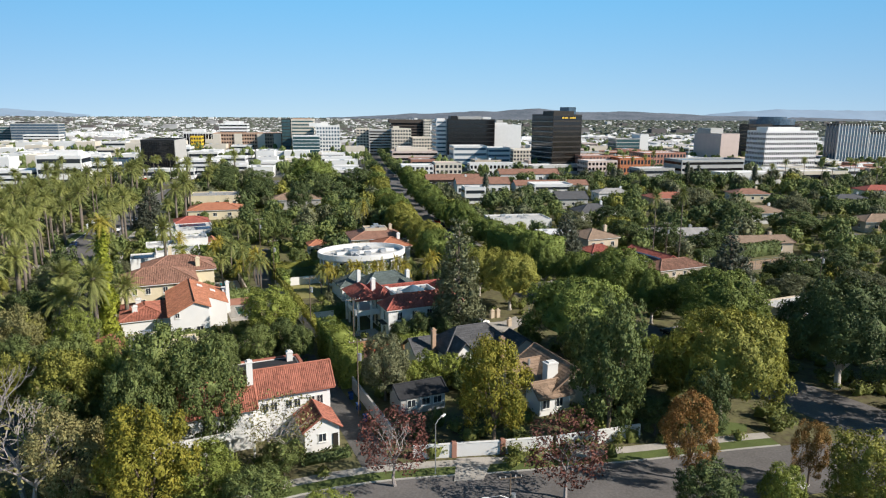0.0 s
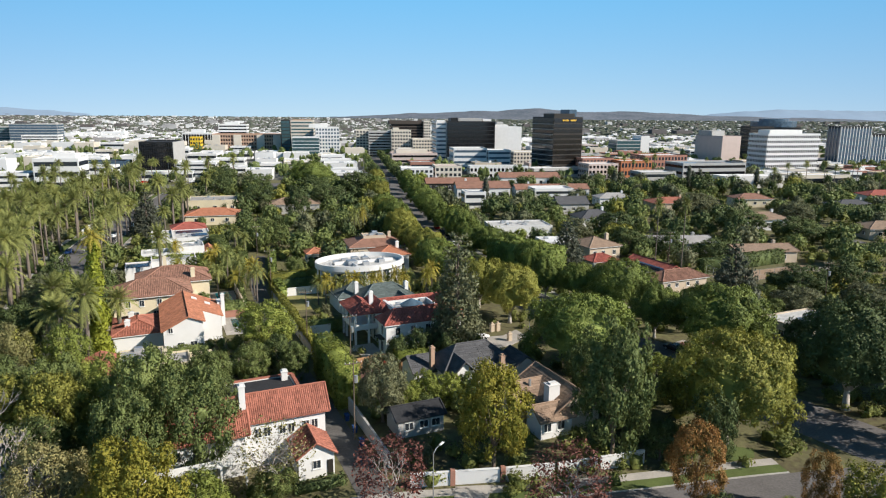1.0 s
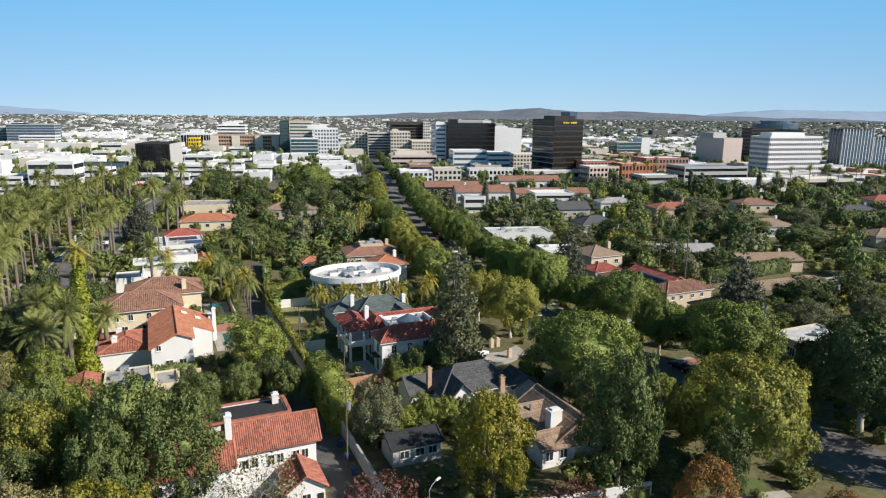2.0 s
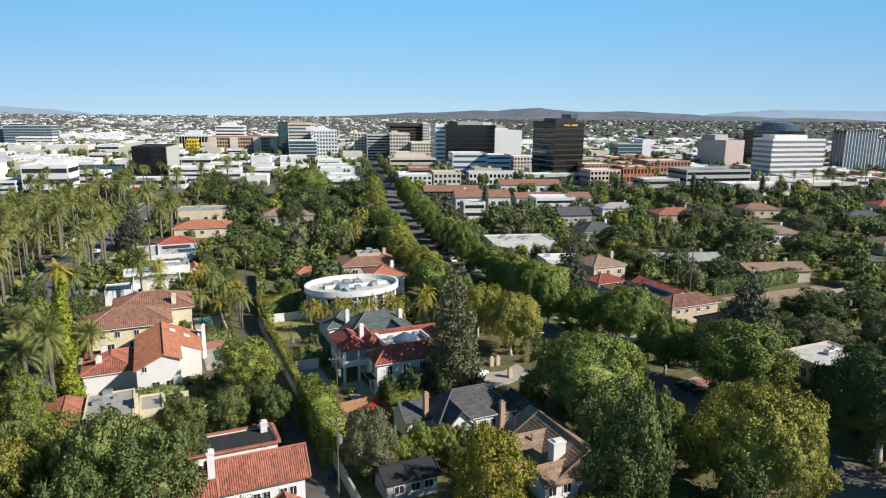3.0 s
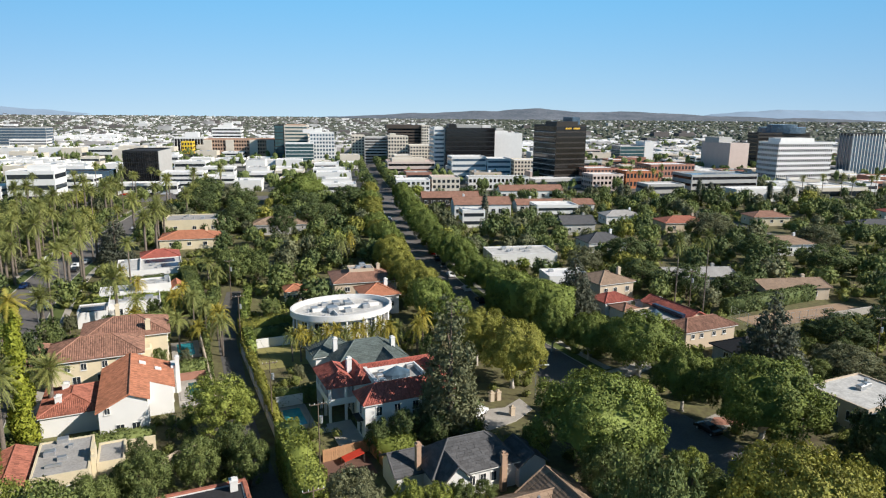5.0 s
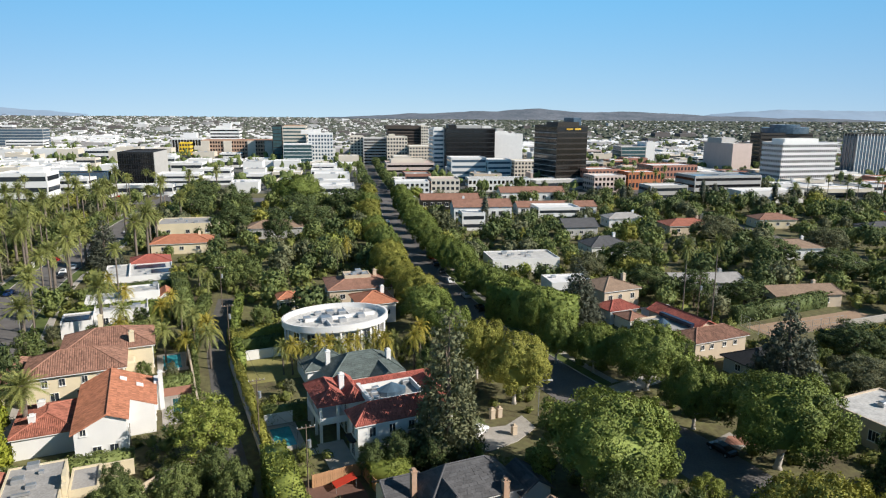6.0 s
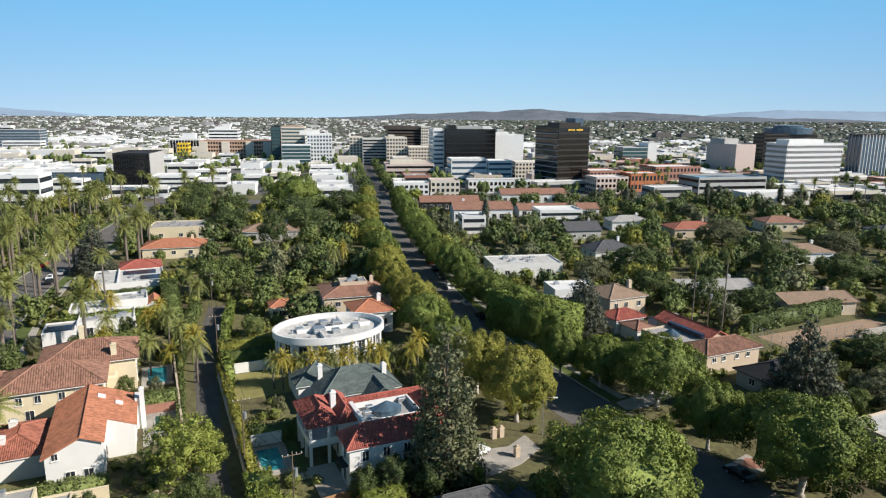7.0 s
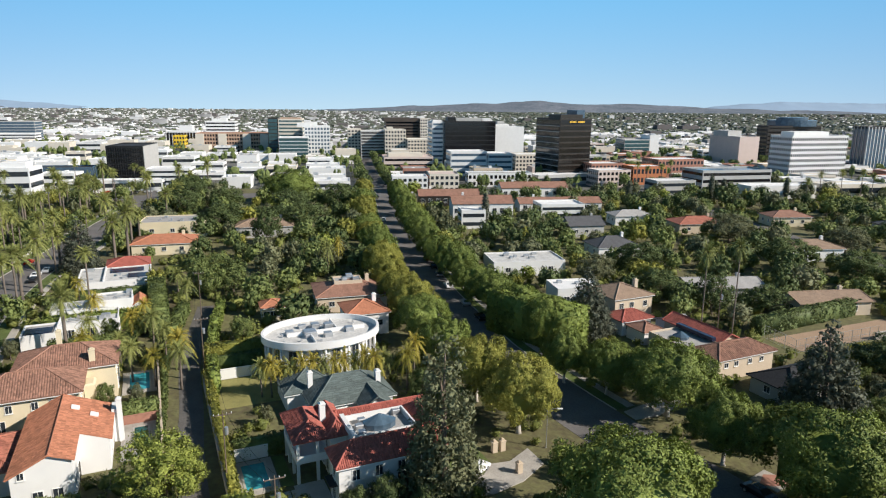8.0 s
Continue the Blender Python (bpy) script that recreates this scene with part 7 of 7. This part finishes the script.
for (x0, y0), (x1, y1) in (((-4.2, 72.9), (0.6, 73.6)), ((1.1, 73.7), (6.6, 74.4)), ((7.3, 74.5), (13.4, 75.6)), ((19.5, 77.2), (25.5, 79.0)), ((13.9, 75.7), (19, 77.0))):
    L = math.hypot(x1 - x0, y1 - y0)
    ob = thing("garden_wall", (x0 + x1) / 2, (y0 + y1) / 2, math.degrees(math.atan2(y1 - y0, x1 - x0)), 0, "white painted street wall with dappled shade", "wall")
    part("body", Solid().box(-L / 2, -.14, 0, L / 2, .14, 1.75).done("body", STUCCO), ob)
    part("coping", Solid().box(-L / 2, -.19, 1.75, L / 2, .19, 1.84, .03).done("coping", STUCCO), ob)
for x, y in ((.85, 73.65), (6.95, 74.45)):
    tagged(new("gate_pier", Solid().box(-.3, -.3, 0, .3, .3, 2.0, .05).done("gate_pier", BRICK)), "square red brick gate pier", "pier").matrix_basis = pose(x, y, 0, 0, 0, 10)
for x, y in ((9.8, 130.3), (11.0, 130.8), (12.8, 124.6)):
    s = Solid().box(-.38, -.38, 0, .38, .38, 1.5).box(-.46, -.46, 1.5, .46, .46, 1.65, .05).box(-.2, -.2, 1.65, .2, .2, 1.95, .06)
    tagged(new("gate_pier", s.done("gate_pier", TAN)), "square tan stone gate pier with cap", "pier", "gate piers").matrix_basis = pose(x, y, 0, 0, 0, BLOCK)

# driveways, paths, lawns
patch("driveway_villa", [(4.5, 118), (9.0, 119.5), (13.2, 122.5), (16.6, 127.0), (14.8, 131.2), (11.8, 127.5), (7.8, 126.5), (5.2, 124)], .135, CONCRETE, "curving pale stone driveway", "driveway")
patch("driveway_east", [(33.5, 140.5), (37, 141.5), (44, 146.5), (42, 149.5), (35, 145), (32.4, 143.2)], .16, CONCRETE, "pale concrete driveway", "driveway")
patch("driveway_corner", [(44.2, 123.4), (47.2, 125.6), (49.4, 122.4), (46.4, 120.2)], .16, CONCRETE, "concrete driveway under trees", "driveway")
patch("driveway_south", [(0.8, 68.0), (4.2, 68.4), (5.8, 73.4), (1.2, 73.0)], .165, CONCRETE, "pale concrete driveway apron", "driveway")
patch("path_brick", [(44.5, 121.5), (56, 121.5), (56, 123.5), (46.5, 124.4)], .17, BRICK, "red brick garden path", "path")
patch_uv("lawn_oval", 26.6, 144.8, 37.0, 157.0, .05, DRYLAWN, "sunlit yellowish back lawn", "lawn")
patch_uv("lawn_shade", 31.8, 118.0, 33.4, 126.4, .06, LAWN, "narrow shaded lawn beside the pool", "lawn")
patch_uv("lawn_front", 54.0, 111.0, 60.0, 122.0, .05, LAWN, "small front lawn", "lawn")
patch_uv("court_brick", 28.6, 100.5, 36.2, 108.2, .05, mat("brown_pavers", (.16, .09, .07), .9), "shaded brown paved back court", "court")
patch_uv("terrace_sun", 11.9, 133.5, 17.2, 145.0, .05, CONCRETE, "sunny pale pool terrace", "terrace")
patch("lawn_west", [(-66, 128), (-56, 131), (-60, 142), (-70, 139)], .04, LAWN, "garden lawn below the villa", "lawn")
patch("tennis_court", [(77, 171.5), (112, 185.5), (108, 193), (74, 179)], .04, mat("sandy_court", (.36, .25, .17), .9), "sandy tennis court behind a fence", "court")
patch("lawn_corner", [(35.5, 79.0), (40.4, 80.4), (41.2, 82.4), (38.5, 83.2), (34.8, 81.5)], .15, LAWN, "small triangular lawn at the street corner", "lawn")

# court fence
def wire_fence(x0, y0, x1, y1, h, label):
    L = math.hypot(x1 - x0, y1 - y0)
    n = int(L / 2.5)
    ob = thing("court_fence", (x0 + x1) / 2, (y0 + y1) / 2, math.degrees(math.atan2(y1 - y0, x1 - x0)), 0, label, "fence")
    me = Solid().tube([(0, 0, 0), (0, 0, h)], [.05, .05], 6).done("post", METAL)
    for i in range(n + 1):
        part("post", me, ob, "", pose(-L / 2 + L * i / n, 0, 0))
    for z in (.1, h * .5, h - .05):
        part("rail", Solid().box(-L / 2, -.02, z, L / 2, .02, z + .04).done("rail", METAL), ob)
    ws = Solid()
    for i in range(int(L / .6)):
        ws.box(-L / 2 + .6 * i, -.006, .1, -L / 2 + .6 * i + .02, .006, h)
    part("wire_mesh", ws.done("wire_mesh", METAL), ob, kind="stuff")


wire_fence(75, 170.2, 98, 179.5, 3.0, "tall grey wire fence round the sandy court")
wire_fence(75, 170.2, 73, 179.5, 3.0, "tall grey wire fence round the sandy court")
w = thing("garden_wall", 108, 183, math.degrees(math.atan2(9, 22)), 0, "pale concrete wall along the sandy court", "wall")
part("body", Solid().box(-12, -.15, 0, 12, .15, 1.7).done("body", CONCRETE), w)
part("coping", Solid().box(-12, -.2, 1.7, 12, .2, 1.8, .03).done("coping", CONCRETE), w)

# stepping stones by the villa pool
for i in range(5):
    for j in range(2):
        x, y = uv(30.2 + .95 * i, 115.4 + .95 * j)
        tagged(new("stepping_stone", Solid().box(-.4, -.4, 0, .4, .4, .12, .03).done("stepping_stone", KERB)), "square pale stepping stone in the grass", "paving stone", "stepping stones").matrix_basis = pose(x, y, 0, 0, 0, BLOCK)


# board fence with single boards
def board_fence(x0, y0, x1, y1, h, label):
    L = math.hypot(x1 - x0, y1 - y0)
    n = int(L / .32)
    ob = thing("fence", (x0 + x1) / 2, (y0 + y1) / 2, math.degrees(math.atan2(y1 - y0, x1 - x0)), 0, label, "fence")
    me = Solid().box(-.15, -.02, .05, .15, .02, h, .01).done("board", FENCEWOOD)
    for i in range(n):
        part("board", me, ob, "", pose(-L / 2 + .16 + L / n * i, rng.uniform(-.008, .008), rng.uniform(-.03, .03)))
    for z in (.4, h - .4):
        part("rail", Solid().box(-L / 2, .025, z, L / 2, .075, z + .1).done("rail", FENCEWOOD), ob)
    for i in range(4):
        part("post", Solid().box(-L / 2 + i * (L - .1) / 3, .08, 0, -L / 2 + .1 + i * (L - .1) / 3, .18, h).done("post", FENCEWOOD), ob)


board_fence(-16.0, 109.2, -9.8, 112.6, 2.0, "new cedar board fence behind the villa")
board_fence(-9.6, 112.4, -7.4, 108.4, 1.9, "cedar board side fence")
s = Solid().add([(0, 0, .9), (3.0, 0, 1.5), (3.0, 1.6, 1.5), (0, 1.6, .9), (0, 0, .8), (3.0, 0, 1.4), (3.0, 1.6, 1.4), (0, 1.6, .8)], [(0, 1, 2, 3), (7, 6, 5, 4), (0, 4, 5, 1), (1, 5, 6, 2), (2, 6, 7, 3), (3, 7, 4, 0)])
tp = thing("red_canopy", -12.6, 108.0, 30, 0, "red canvas canopy in the back court", "canopy")
part("canvas", s.done("canvas", REDCLOTH), tp)
for a, b, z in ((.05, .05, .85), (2.9, .05, 1.4), (2.9, 1.5, 1.4), (.05, 1.5, .85)):
    part("pole", Solid().tube([(a, b, 0), (a, b, z)], [.03, .03], 6).done("pole", METAL), tp)


# ---- poles, wires, lamps ----
def utility_pole(x, y, h, turn, label="tall weathered wooden utility pole with cross-arms"):
    ob = thing("utility_pole", x, y, turn, 0, label, "utility pole", "alley poles")
    part("pole", Solid().tube([(0, 0, 0), (0, 0, h)], [.10, .07], 8).done("pole", WOODPOLE), ob)
    for z in (h - .5,):
        part("cross_arm", Solid().box(-1.1, -.05, z, 1.1, .05, z + .1).done("cross_arm", WOODPOLE), ob)
        for a in (-1.1, -.5, .5, 1.1):
            part("insulator", Solid().tube([(a, 0, z + .12), (a, 0, z + .32)], [.05, .035], 6).done("insulator", TRIM), ob)
    part("transformer", Solid().tube([(.34, 0, h - 3.2), (.34, 0, h - 2.2)], [.25, .25], 10).done("transformer", METAL), ob)
    return ob


POLES = [(-12.3, 84.5, 11.5), (-15.6, 105, 11.5), (-25.8, 119.5, 11.5), (-42.6, 158.5, 11.0), (-55.2, 192, 11.0)]
for x, y, h in POLES:
    utility_pole(x, y, h, BLOCK)
for (xa, ya, ha), (xb, yb, hb) in zip(POLES[:-1], POLES[1:]):
    for off in (-1.0, .5):
        a, b = Vector((xa + off * .91, ya + off * .41, ha - .3)), Vector((xb + off * .91, yb + off * .41, hb - .3))
        pts = [a.lerp(b, t / 8) - Vector((0, 0, 1.1 * 4 * (t / 8) * (1 - t / 8))) for t in range(9)]
        tagged(new("power_line", Solid().tube(pts, [.02] * 9, 4).done("power_line", RUBBER)), "black sagging overhead power line", "cable", "alley wires")
utility_pole(83, 140, 13, 10, "dark wooden utility pole among garden trees")
utility_pole(61, 176, 13, 10, "pale wooden utility pole among garden trees")


def street_lamp(x, y, turn, h=7.5):
    ob = thing("street_lamp", x, y, turn, 0, "slim grey street lamp with curved arm", "street lamp", "street lamps")
    part("post", Solid().tube([(0, 0, 0), (0, 0, .5), (0, 0, h)], [.11, .07, .05], 8).done("post", METAL), ob)
    part("arm", Solid().tube([(0, 0, h - .1), (.6, 0, h + .25), (1.6, 0, h + .35)], [.05, .045, .04], 6).done("arm", METAL), ob)
    part("head", Solid().box(1.4, -.14, h + .26, 2.2, .14, h + .4, .05).done("head", TRIM), ob, "pale lamp head")


street_lamp(-1.4, 69.4, 60, 6.5)
ob = utility_pole(6.2, 58.5, 6.6, 10, "short wooden pole with a lamp arm at the kerb")
part("lamp_arm", Solid().tube([(0, 0, 3.9), (-1.0, .1, 4.25), (-2.2, .2, 4.1)], [.05, .045, .04], 6).done("lamp_arm", METAL), ob, "curved grey lamp arm")
part("lamp_head", Solid().box(-2.9, .08, 3.98, -2.1, .34, 4.14, .05).done("lamp_head", TRIM), ob, "pale lamp head")
street_lamp(17.6, 131.5, 0, 6)
street_lamp(47, 88.5, 200, 4.5)
street_lamp(-92, 168, 150, 8)


# ---- cars and bins ----
def car(x, y, turn, paint, label):
    ob = thing("car", x, y, turn, 0.03, label, "car", "parked cars")
    b = bmesh.new()
    prof = [(-2.2, .35), (-2.25, .75), (-2.1, .95), (-1.45, 1.0), (-.75, 1.42), (.65, 1.45), (1.35, .98), (2.05, .88), (2.25, .65), (2.2, .35)]
    ring = []
    for side in (-1, 1):
        r1 = [b.verts.new((px_, side * .9, pz)) for px_, pz in prof if pz <= 1.0]
        r2 = [b.verts.new((px_ * .97, side * .70, pz)) for px_, pz in prof if pz > 1.0]
        ring.append((r1, r2))
    for (r1, r2), flip in zip(ring, (0, 1)):
        low = r1
        b.faces.new(low if flip else low[::-1])
        quad = [r1[3], r2[0], r2[1], r1[4]]
        b.faces.new(quad[::-1] if not flip else quad)
    (a1, a2), (b1, b2) = ring
    chain_a = a1[:4] + a2 + a1[4:]
    chain_b = b1[:4] + b2 + b1[4:]
    for i in range(len(chain_a) - 1):
        b.faces.new((chain_a[i], chain_a[i + 1], chain_b[i + 1], chain_b[i]))
    b.faces.new((chain_a[0], chain_b[0], chain_b[-1], chain_a[-1]))
    bmesh.ops.recalc_face_normals(b, faces=b.faces)
    bmesh.ops.bevel(b, geom=b.edges[:], offset=.04, segments=1, affect="EDGES")
    me = bpy.data.meshes.new("body")
    b.to_mesh(me)
    b.free()
    me.materials.append(paint)
    part("body", me, ob)
    part("windscreen", Solid().add([(1.29, -.62, 1.06), (1.29, .62, 1.06), (.72, .58, 1.42), (.72, -.58, 1.42), (1.25, -.62, 1.03), (1.25, .62, 1.03), (.68, .58, 1.39), (.68, -.58, 1.39)], [(0, 1, 2, 3), (7, 6, 5, 4), (0, 4, 5, 1), (1, 5, 6, 2), (2, 6, 7, 3), (3, 7, 4, 0)]).done("windscreen", PANE), ob)
    part("rear_window", Solid().add([(-1.44, -.6, 1.06), (-1.44, .6, 1.06), (-.82, .56, 1.42), (-.82, -.56, 1.42), (-1.4, -.6, 1.03), (-1.4, .6, 1.03), (-.78, .56, 1.39), (-.78, -.56, 1.39)], [(3, 2, 1, 0), (4, 5, 6, 7), (1, 5, 4, 0), (2, 6, 5, 1), (3, 7, 6, 2), (0, 4, 7, 3)]).done("rear_window", PANE), ob)
    for s in (-1, 1):
        part("side_window", Solid().add([(-1.2, s * .86, 1.02), (1.0, s * .86, 1.02), (.55, s * .73, 1.36), (-.7, s * .73, 1.36), (-1.2, s * .80, 1.02), (1.0, s * .80, 1.02), (.55, s * .67, 1.36), (-.7, s * .67, 1.36)], [(0, 1, 2, 3), (7, 6, 5, 4), (0, 4, 5, 1), (1, 5, 6, 2), (2, 6, 7, 3), (3, 7, 4, 0)]).done("side_window", PANE), ob)
        for xx in (-1.4, 1.38):
            w = part("wheel", Solid().tube([(xx, s * .92, .31), (xx, s * .7, .31)], [.32, .32], 12).done("wheel", RUBBER), ob)
            part("rim", Solid().tube([(xx, s * .935, .31), (xx, s * .915, .31)], [.2, .2], 10).done("rim", METAL), w)


def along(line, i, off):
    a, _ = ribbon(line, off, 0)
    d = line[min(i + 1, len(line) - 1)] - line[i]
    return a[i].x, a[i].y, math.degrees(math.atan2(d.y, d.x))


NAMES = ("white", "black", "silver", "red", "blue", "dark grey")
for i, off, c in ((26, -4.4, 1), (29, 4.4, 2), (36, -4.4, 1), (39, -4.4, 2), (43, -4.4, 0), (46, -4.4, 5), (50, -4.4, 3), (48, -4.4, 1), (53, -4.4, 0), (55, 4.4, 2), (57, -4.4, 5), (59, -4.4, 1), (60, 4.4, 0), (62, -4.4, 4), (64, -4.4, 2), (66, 4.4, 1), (67, -4.4, 0), (69, -4.4, 5)):
    x, y, tn = along(STREET, i, off)
    car(x, y, tn, CARMATS[c], NAMES[c] + " car parked along the shaded street")
for i, off, c in ((14, 4.6, 0), (18, -4.6, 0), (20, -4.6, 1), (22, 4.6, 4), (25, -4.6, 1), (26, -3.4, 0), (27, -4.6, 2), (29, 4.6, 3), (30, -4.6, 0), (32, -4.6, 5), (34, 4.6, 1), (36, -4.6, 2)):
    x, y, tn = along(AVENUE, i, off)
    car(x, y, tn, CARMATS[c], NAMES[c] + " car on the palm avenue")
car(7.0, 124.6, 55, CARMATS[0], "white car parked on the villa driveway")
car(43.5, 119.5, 115, CARMATS[1], "black car parked under a fig tree")
for x, y, c in ((-214, 400, 2), (-208, 401, 0), (-202, 402.5, 3), (-196, 404, 1), (-190, 405, 0), (-184, 406, 3), (-178, 407.5, 0), (-170, 409, 1), (-163, 410, 2), (-156, 411, 0)):
    car(x, y, 12, CARMATS[c], NAMES[c] + " car parked outside the shops")
for x, y in ((-11.2, 83), (-12.6, 86.6), (-14.2, 90.2)):
    b = thing("wheelie_bin", x, y, BLOCK, 0, "blue plastic wheelie bin by the alley wall", "bin", "bins")
    part("body", Solid().add([(-.25, -.3, .05), (.25, -.3, .05), (.25, .3, .05), (-.25, .3, .05), (-.32, -.38, 1.0), (.32, -.38, 1.0), (.32, .38, 1.0), (-.32, .38, 1.0)], [(3, 2, 1, 0), (4, 5, 6, 7), (0, 1, 5, 4), (1, 2, 6, 5), (2, 3, 7, 6), (3, 0, 4, 7)]).done("body", CARMATS[4]), b)
    part("lid", Solid().box(-.34, -.4, 1.0, .34, .42, 1.08, .03).done("lid", CARMATS[4]), b)


# ---- garden trees and shrubs that fill the blocks ----
def is_house(x, y):
    """False where a house stands."""
    return not in_box(x, y, 0)


def fill():
    rs = np.random.default_rng(11)
    done = tries = 0
    wood = {}
    while done < 680 and tries < 16000:
        tries += 1
        y = 58 + 360 * rs.uniform() ** .85
        x = rs.uniform(-.74, .76) * (y + 12)
        far = y > 175
        r = rs.uniform(2.2, 4.8) if far else rs.uniform(1.8, 3.2)
        if not is_clear(x, y, r * .55 if far else r * .75) or any((x - a) ** 2 + (y - b) ** 2 < ((r + c) * (.5 if far else .6)) ** 2 for a, b, c in PLANTED):
            continue
        if any(not is_house(x, y + q) for q in (2, 5, 9, 14)):
            if rs.uniform() < .45:
                continue
            r *= .6
        k = str(rs.choice(list("gdobe"), p=[.38, .34, .07, .03, .18]))
        hh = min(r * rs.uniform(1.6, 2.3) + .8, 10)
        done += 1
        if not far:
            plant("broad_" + k + "_near", x, y, hh, r)
            continue
        PLANTED.append((x, y, r))
        v = int(rs.integers(0, 3))
        stem, head = kind_of_plant("far_" + k, v)
        wood.setdefault((k, v), []).append((x, y, r / 5.2, hh / 10, rs.uniform(0, 6.28)))
    # the trees further off stand too close to be told apart
    for (k, v), spots in wood.items():
        stem, head = kind_of_plant("far_" + k, v)
        co = np.empty(len(head.vertices) * 3)
        head.vertices.foreach_get("co", co)
        co = co.reshape(-1, 3)
        fs = [tuple(p.vertices) for p in head.polygons]
        ix = [p.material_index for p in head.polygons]
        V, F, I, N = [], [], [], []
        hn = NORMALS[head.name]
        for x, y, sr, sz, a in spots:
            c, s = math.cos(a), math.sin(a)
            n = len(V) * len(co)
            V.append(np.stack([(c * co[:, 0] - s * co[:, 1]) * sr + x, (s * co[:, 0] + c * co[:, 1]) * sr + y, co[:, 2] * sz], 1))
            N.append(np.stack([c * hn[:, 0] - s * hn[:, 1], s * hn[:, 0] + c * hn[:, 1], hn[:, 2]], 1))
            F += [tuple(j + n for j in f) for f in fs]
            I += ix
        me = shade_along(mesh("garden_woods", np.concatenate(V), F, list(head.materials), I), np.concatenate(N))
        tagged(new("garden_woods", me), "mixed green garden trees massed between the far houses", "trees", kind="stuff")
    # low shrubs: uncountable
    SHRUB = leafy("shrub_leaves", (.09, .115, .034), (.25, .27, .075), .25, 0)
    V, N, F3, F4, off = [], [], [], [], 0
    n = 0
    for _ in range(12000):
        y = 56 + 330 * rs.uniform() ** 1.1
        x = rs.uniform(-.74, .76) * (y + 12)
        r = rs.uniform(.8, 1.9) * (1 if y < 180 else 1.4)
        if not is_clear(x, y, r * .8) or n > 2600:
            continue
        n += 1
        c = np.array([x, y, r * .45])
        v = ICO1[0] * [r * .6, r * .62, r * .6] * (1 + .25 * rs.normal(size=(len(ICO1[0]), 1))) + c
        V.append(v)
        N.append(ICO1[0] + .5 * rs.normal(size=ICO1[0].shape))
        F3.append(ICO1[1] + off)
        off += len(v)
        k = 110 if y < 150 else 40
        d = rs.normal(size=(k, 3))
        d[:, 2] = abs(d[:, 2])
        d /= np.linalg.norm(d, axis=1)[:, None]
        v, f = leaf_cards(c + d * r * rs.uniform(.6, 1.1, (k, 1)), d, .2 if y < 150 else .4, rs, .7)
        V.append(v)
        N.append(np.repeat(d + .3 * rs.normal(size=d.shape), 4, 0))
        F4.append(f + off)
        off += len(v)
    faces = [tuple(q) for q in np.concatenate(F3).tolist()] + [tuple(q) for q in np.concatenate(F4).tolist()]
    me = mesh("garden_shrubs", np.concatenate(V), faces, [SHRUB, INSIDE[SHRUB.name]], [1] * sum(map(len, F3)) + [0] * sum(map(len, F4)))
    shade_along(me, np.concatenate(N))
    tagged(new("garden_shrubs", me), "low green garden shrubs and ground cover between the houses", "shrubs", kind="stuff")


CLEAR_BOXES.append((84, 114, BLOCK, 11, 9))
fill()
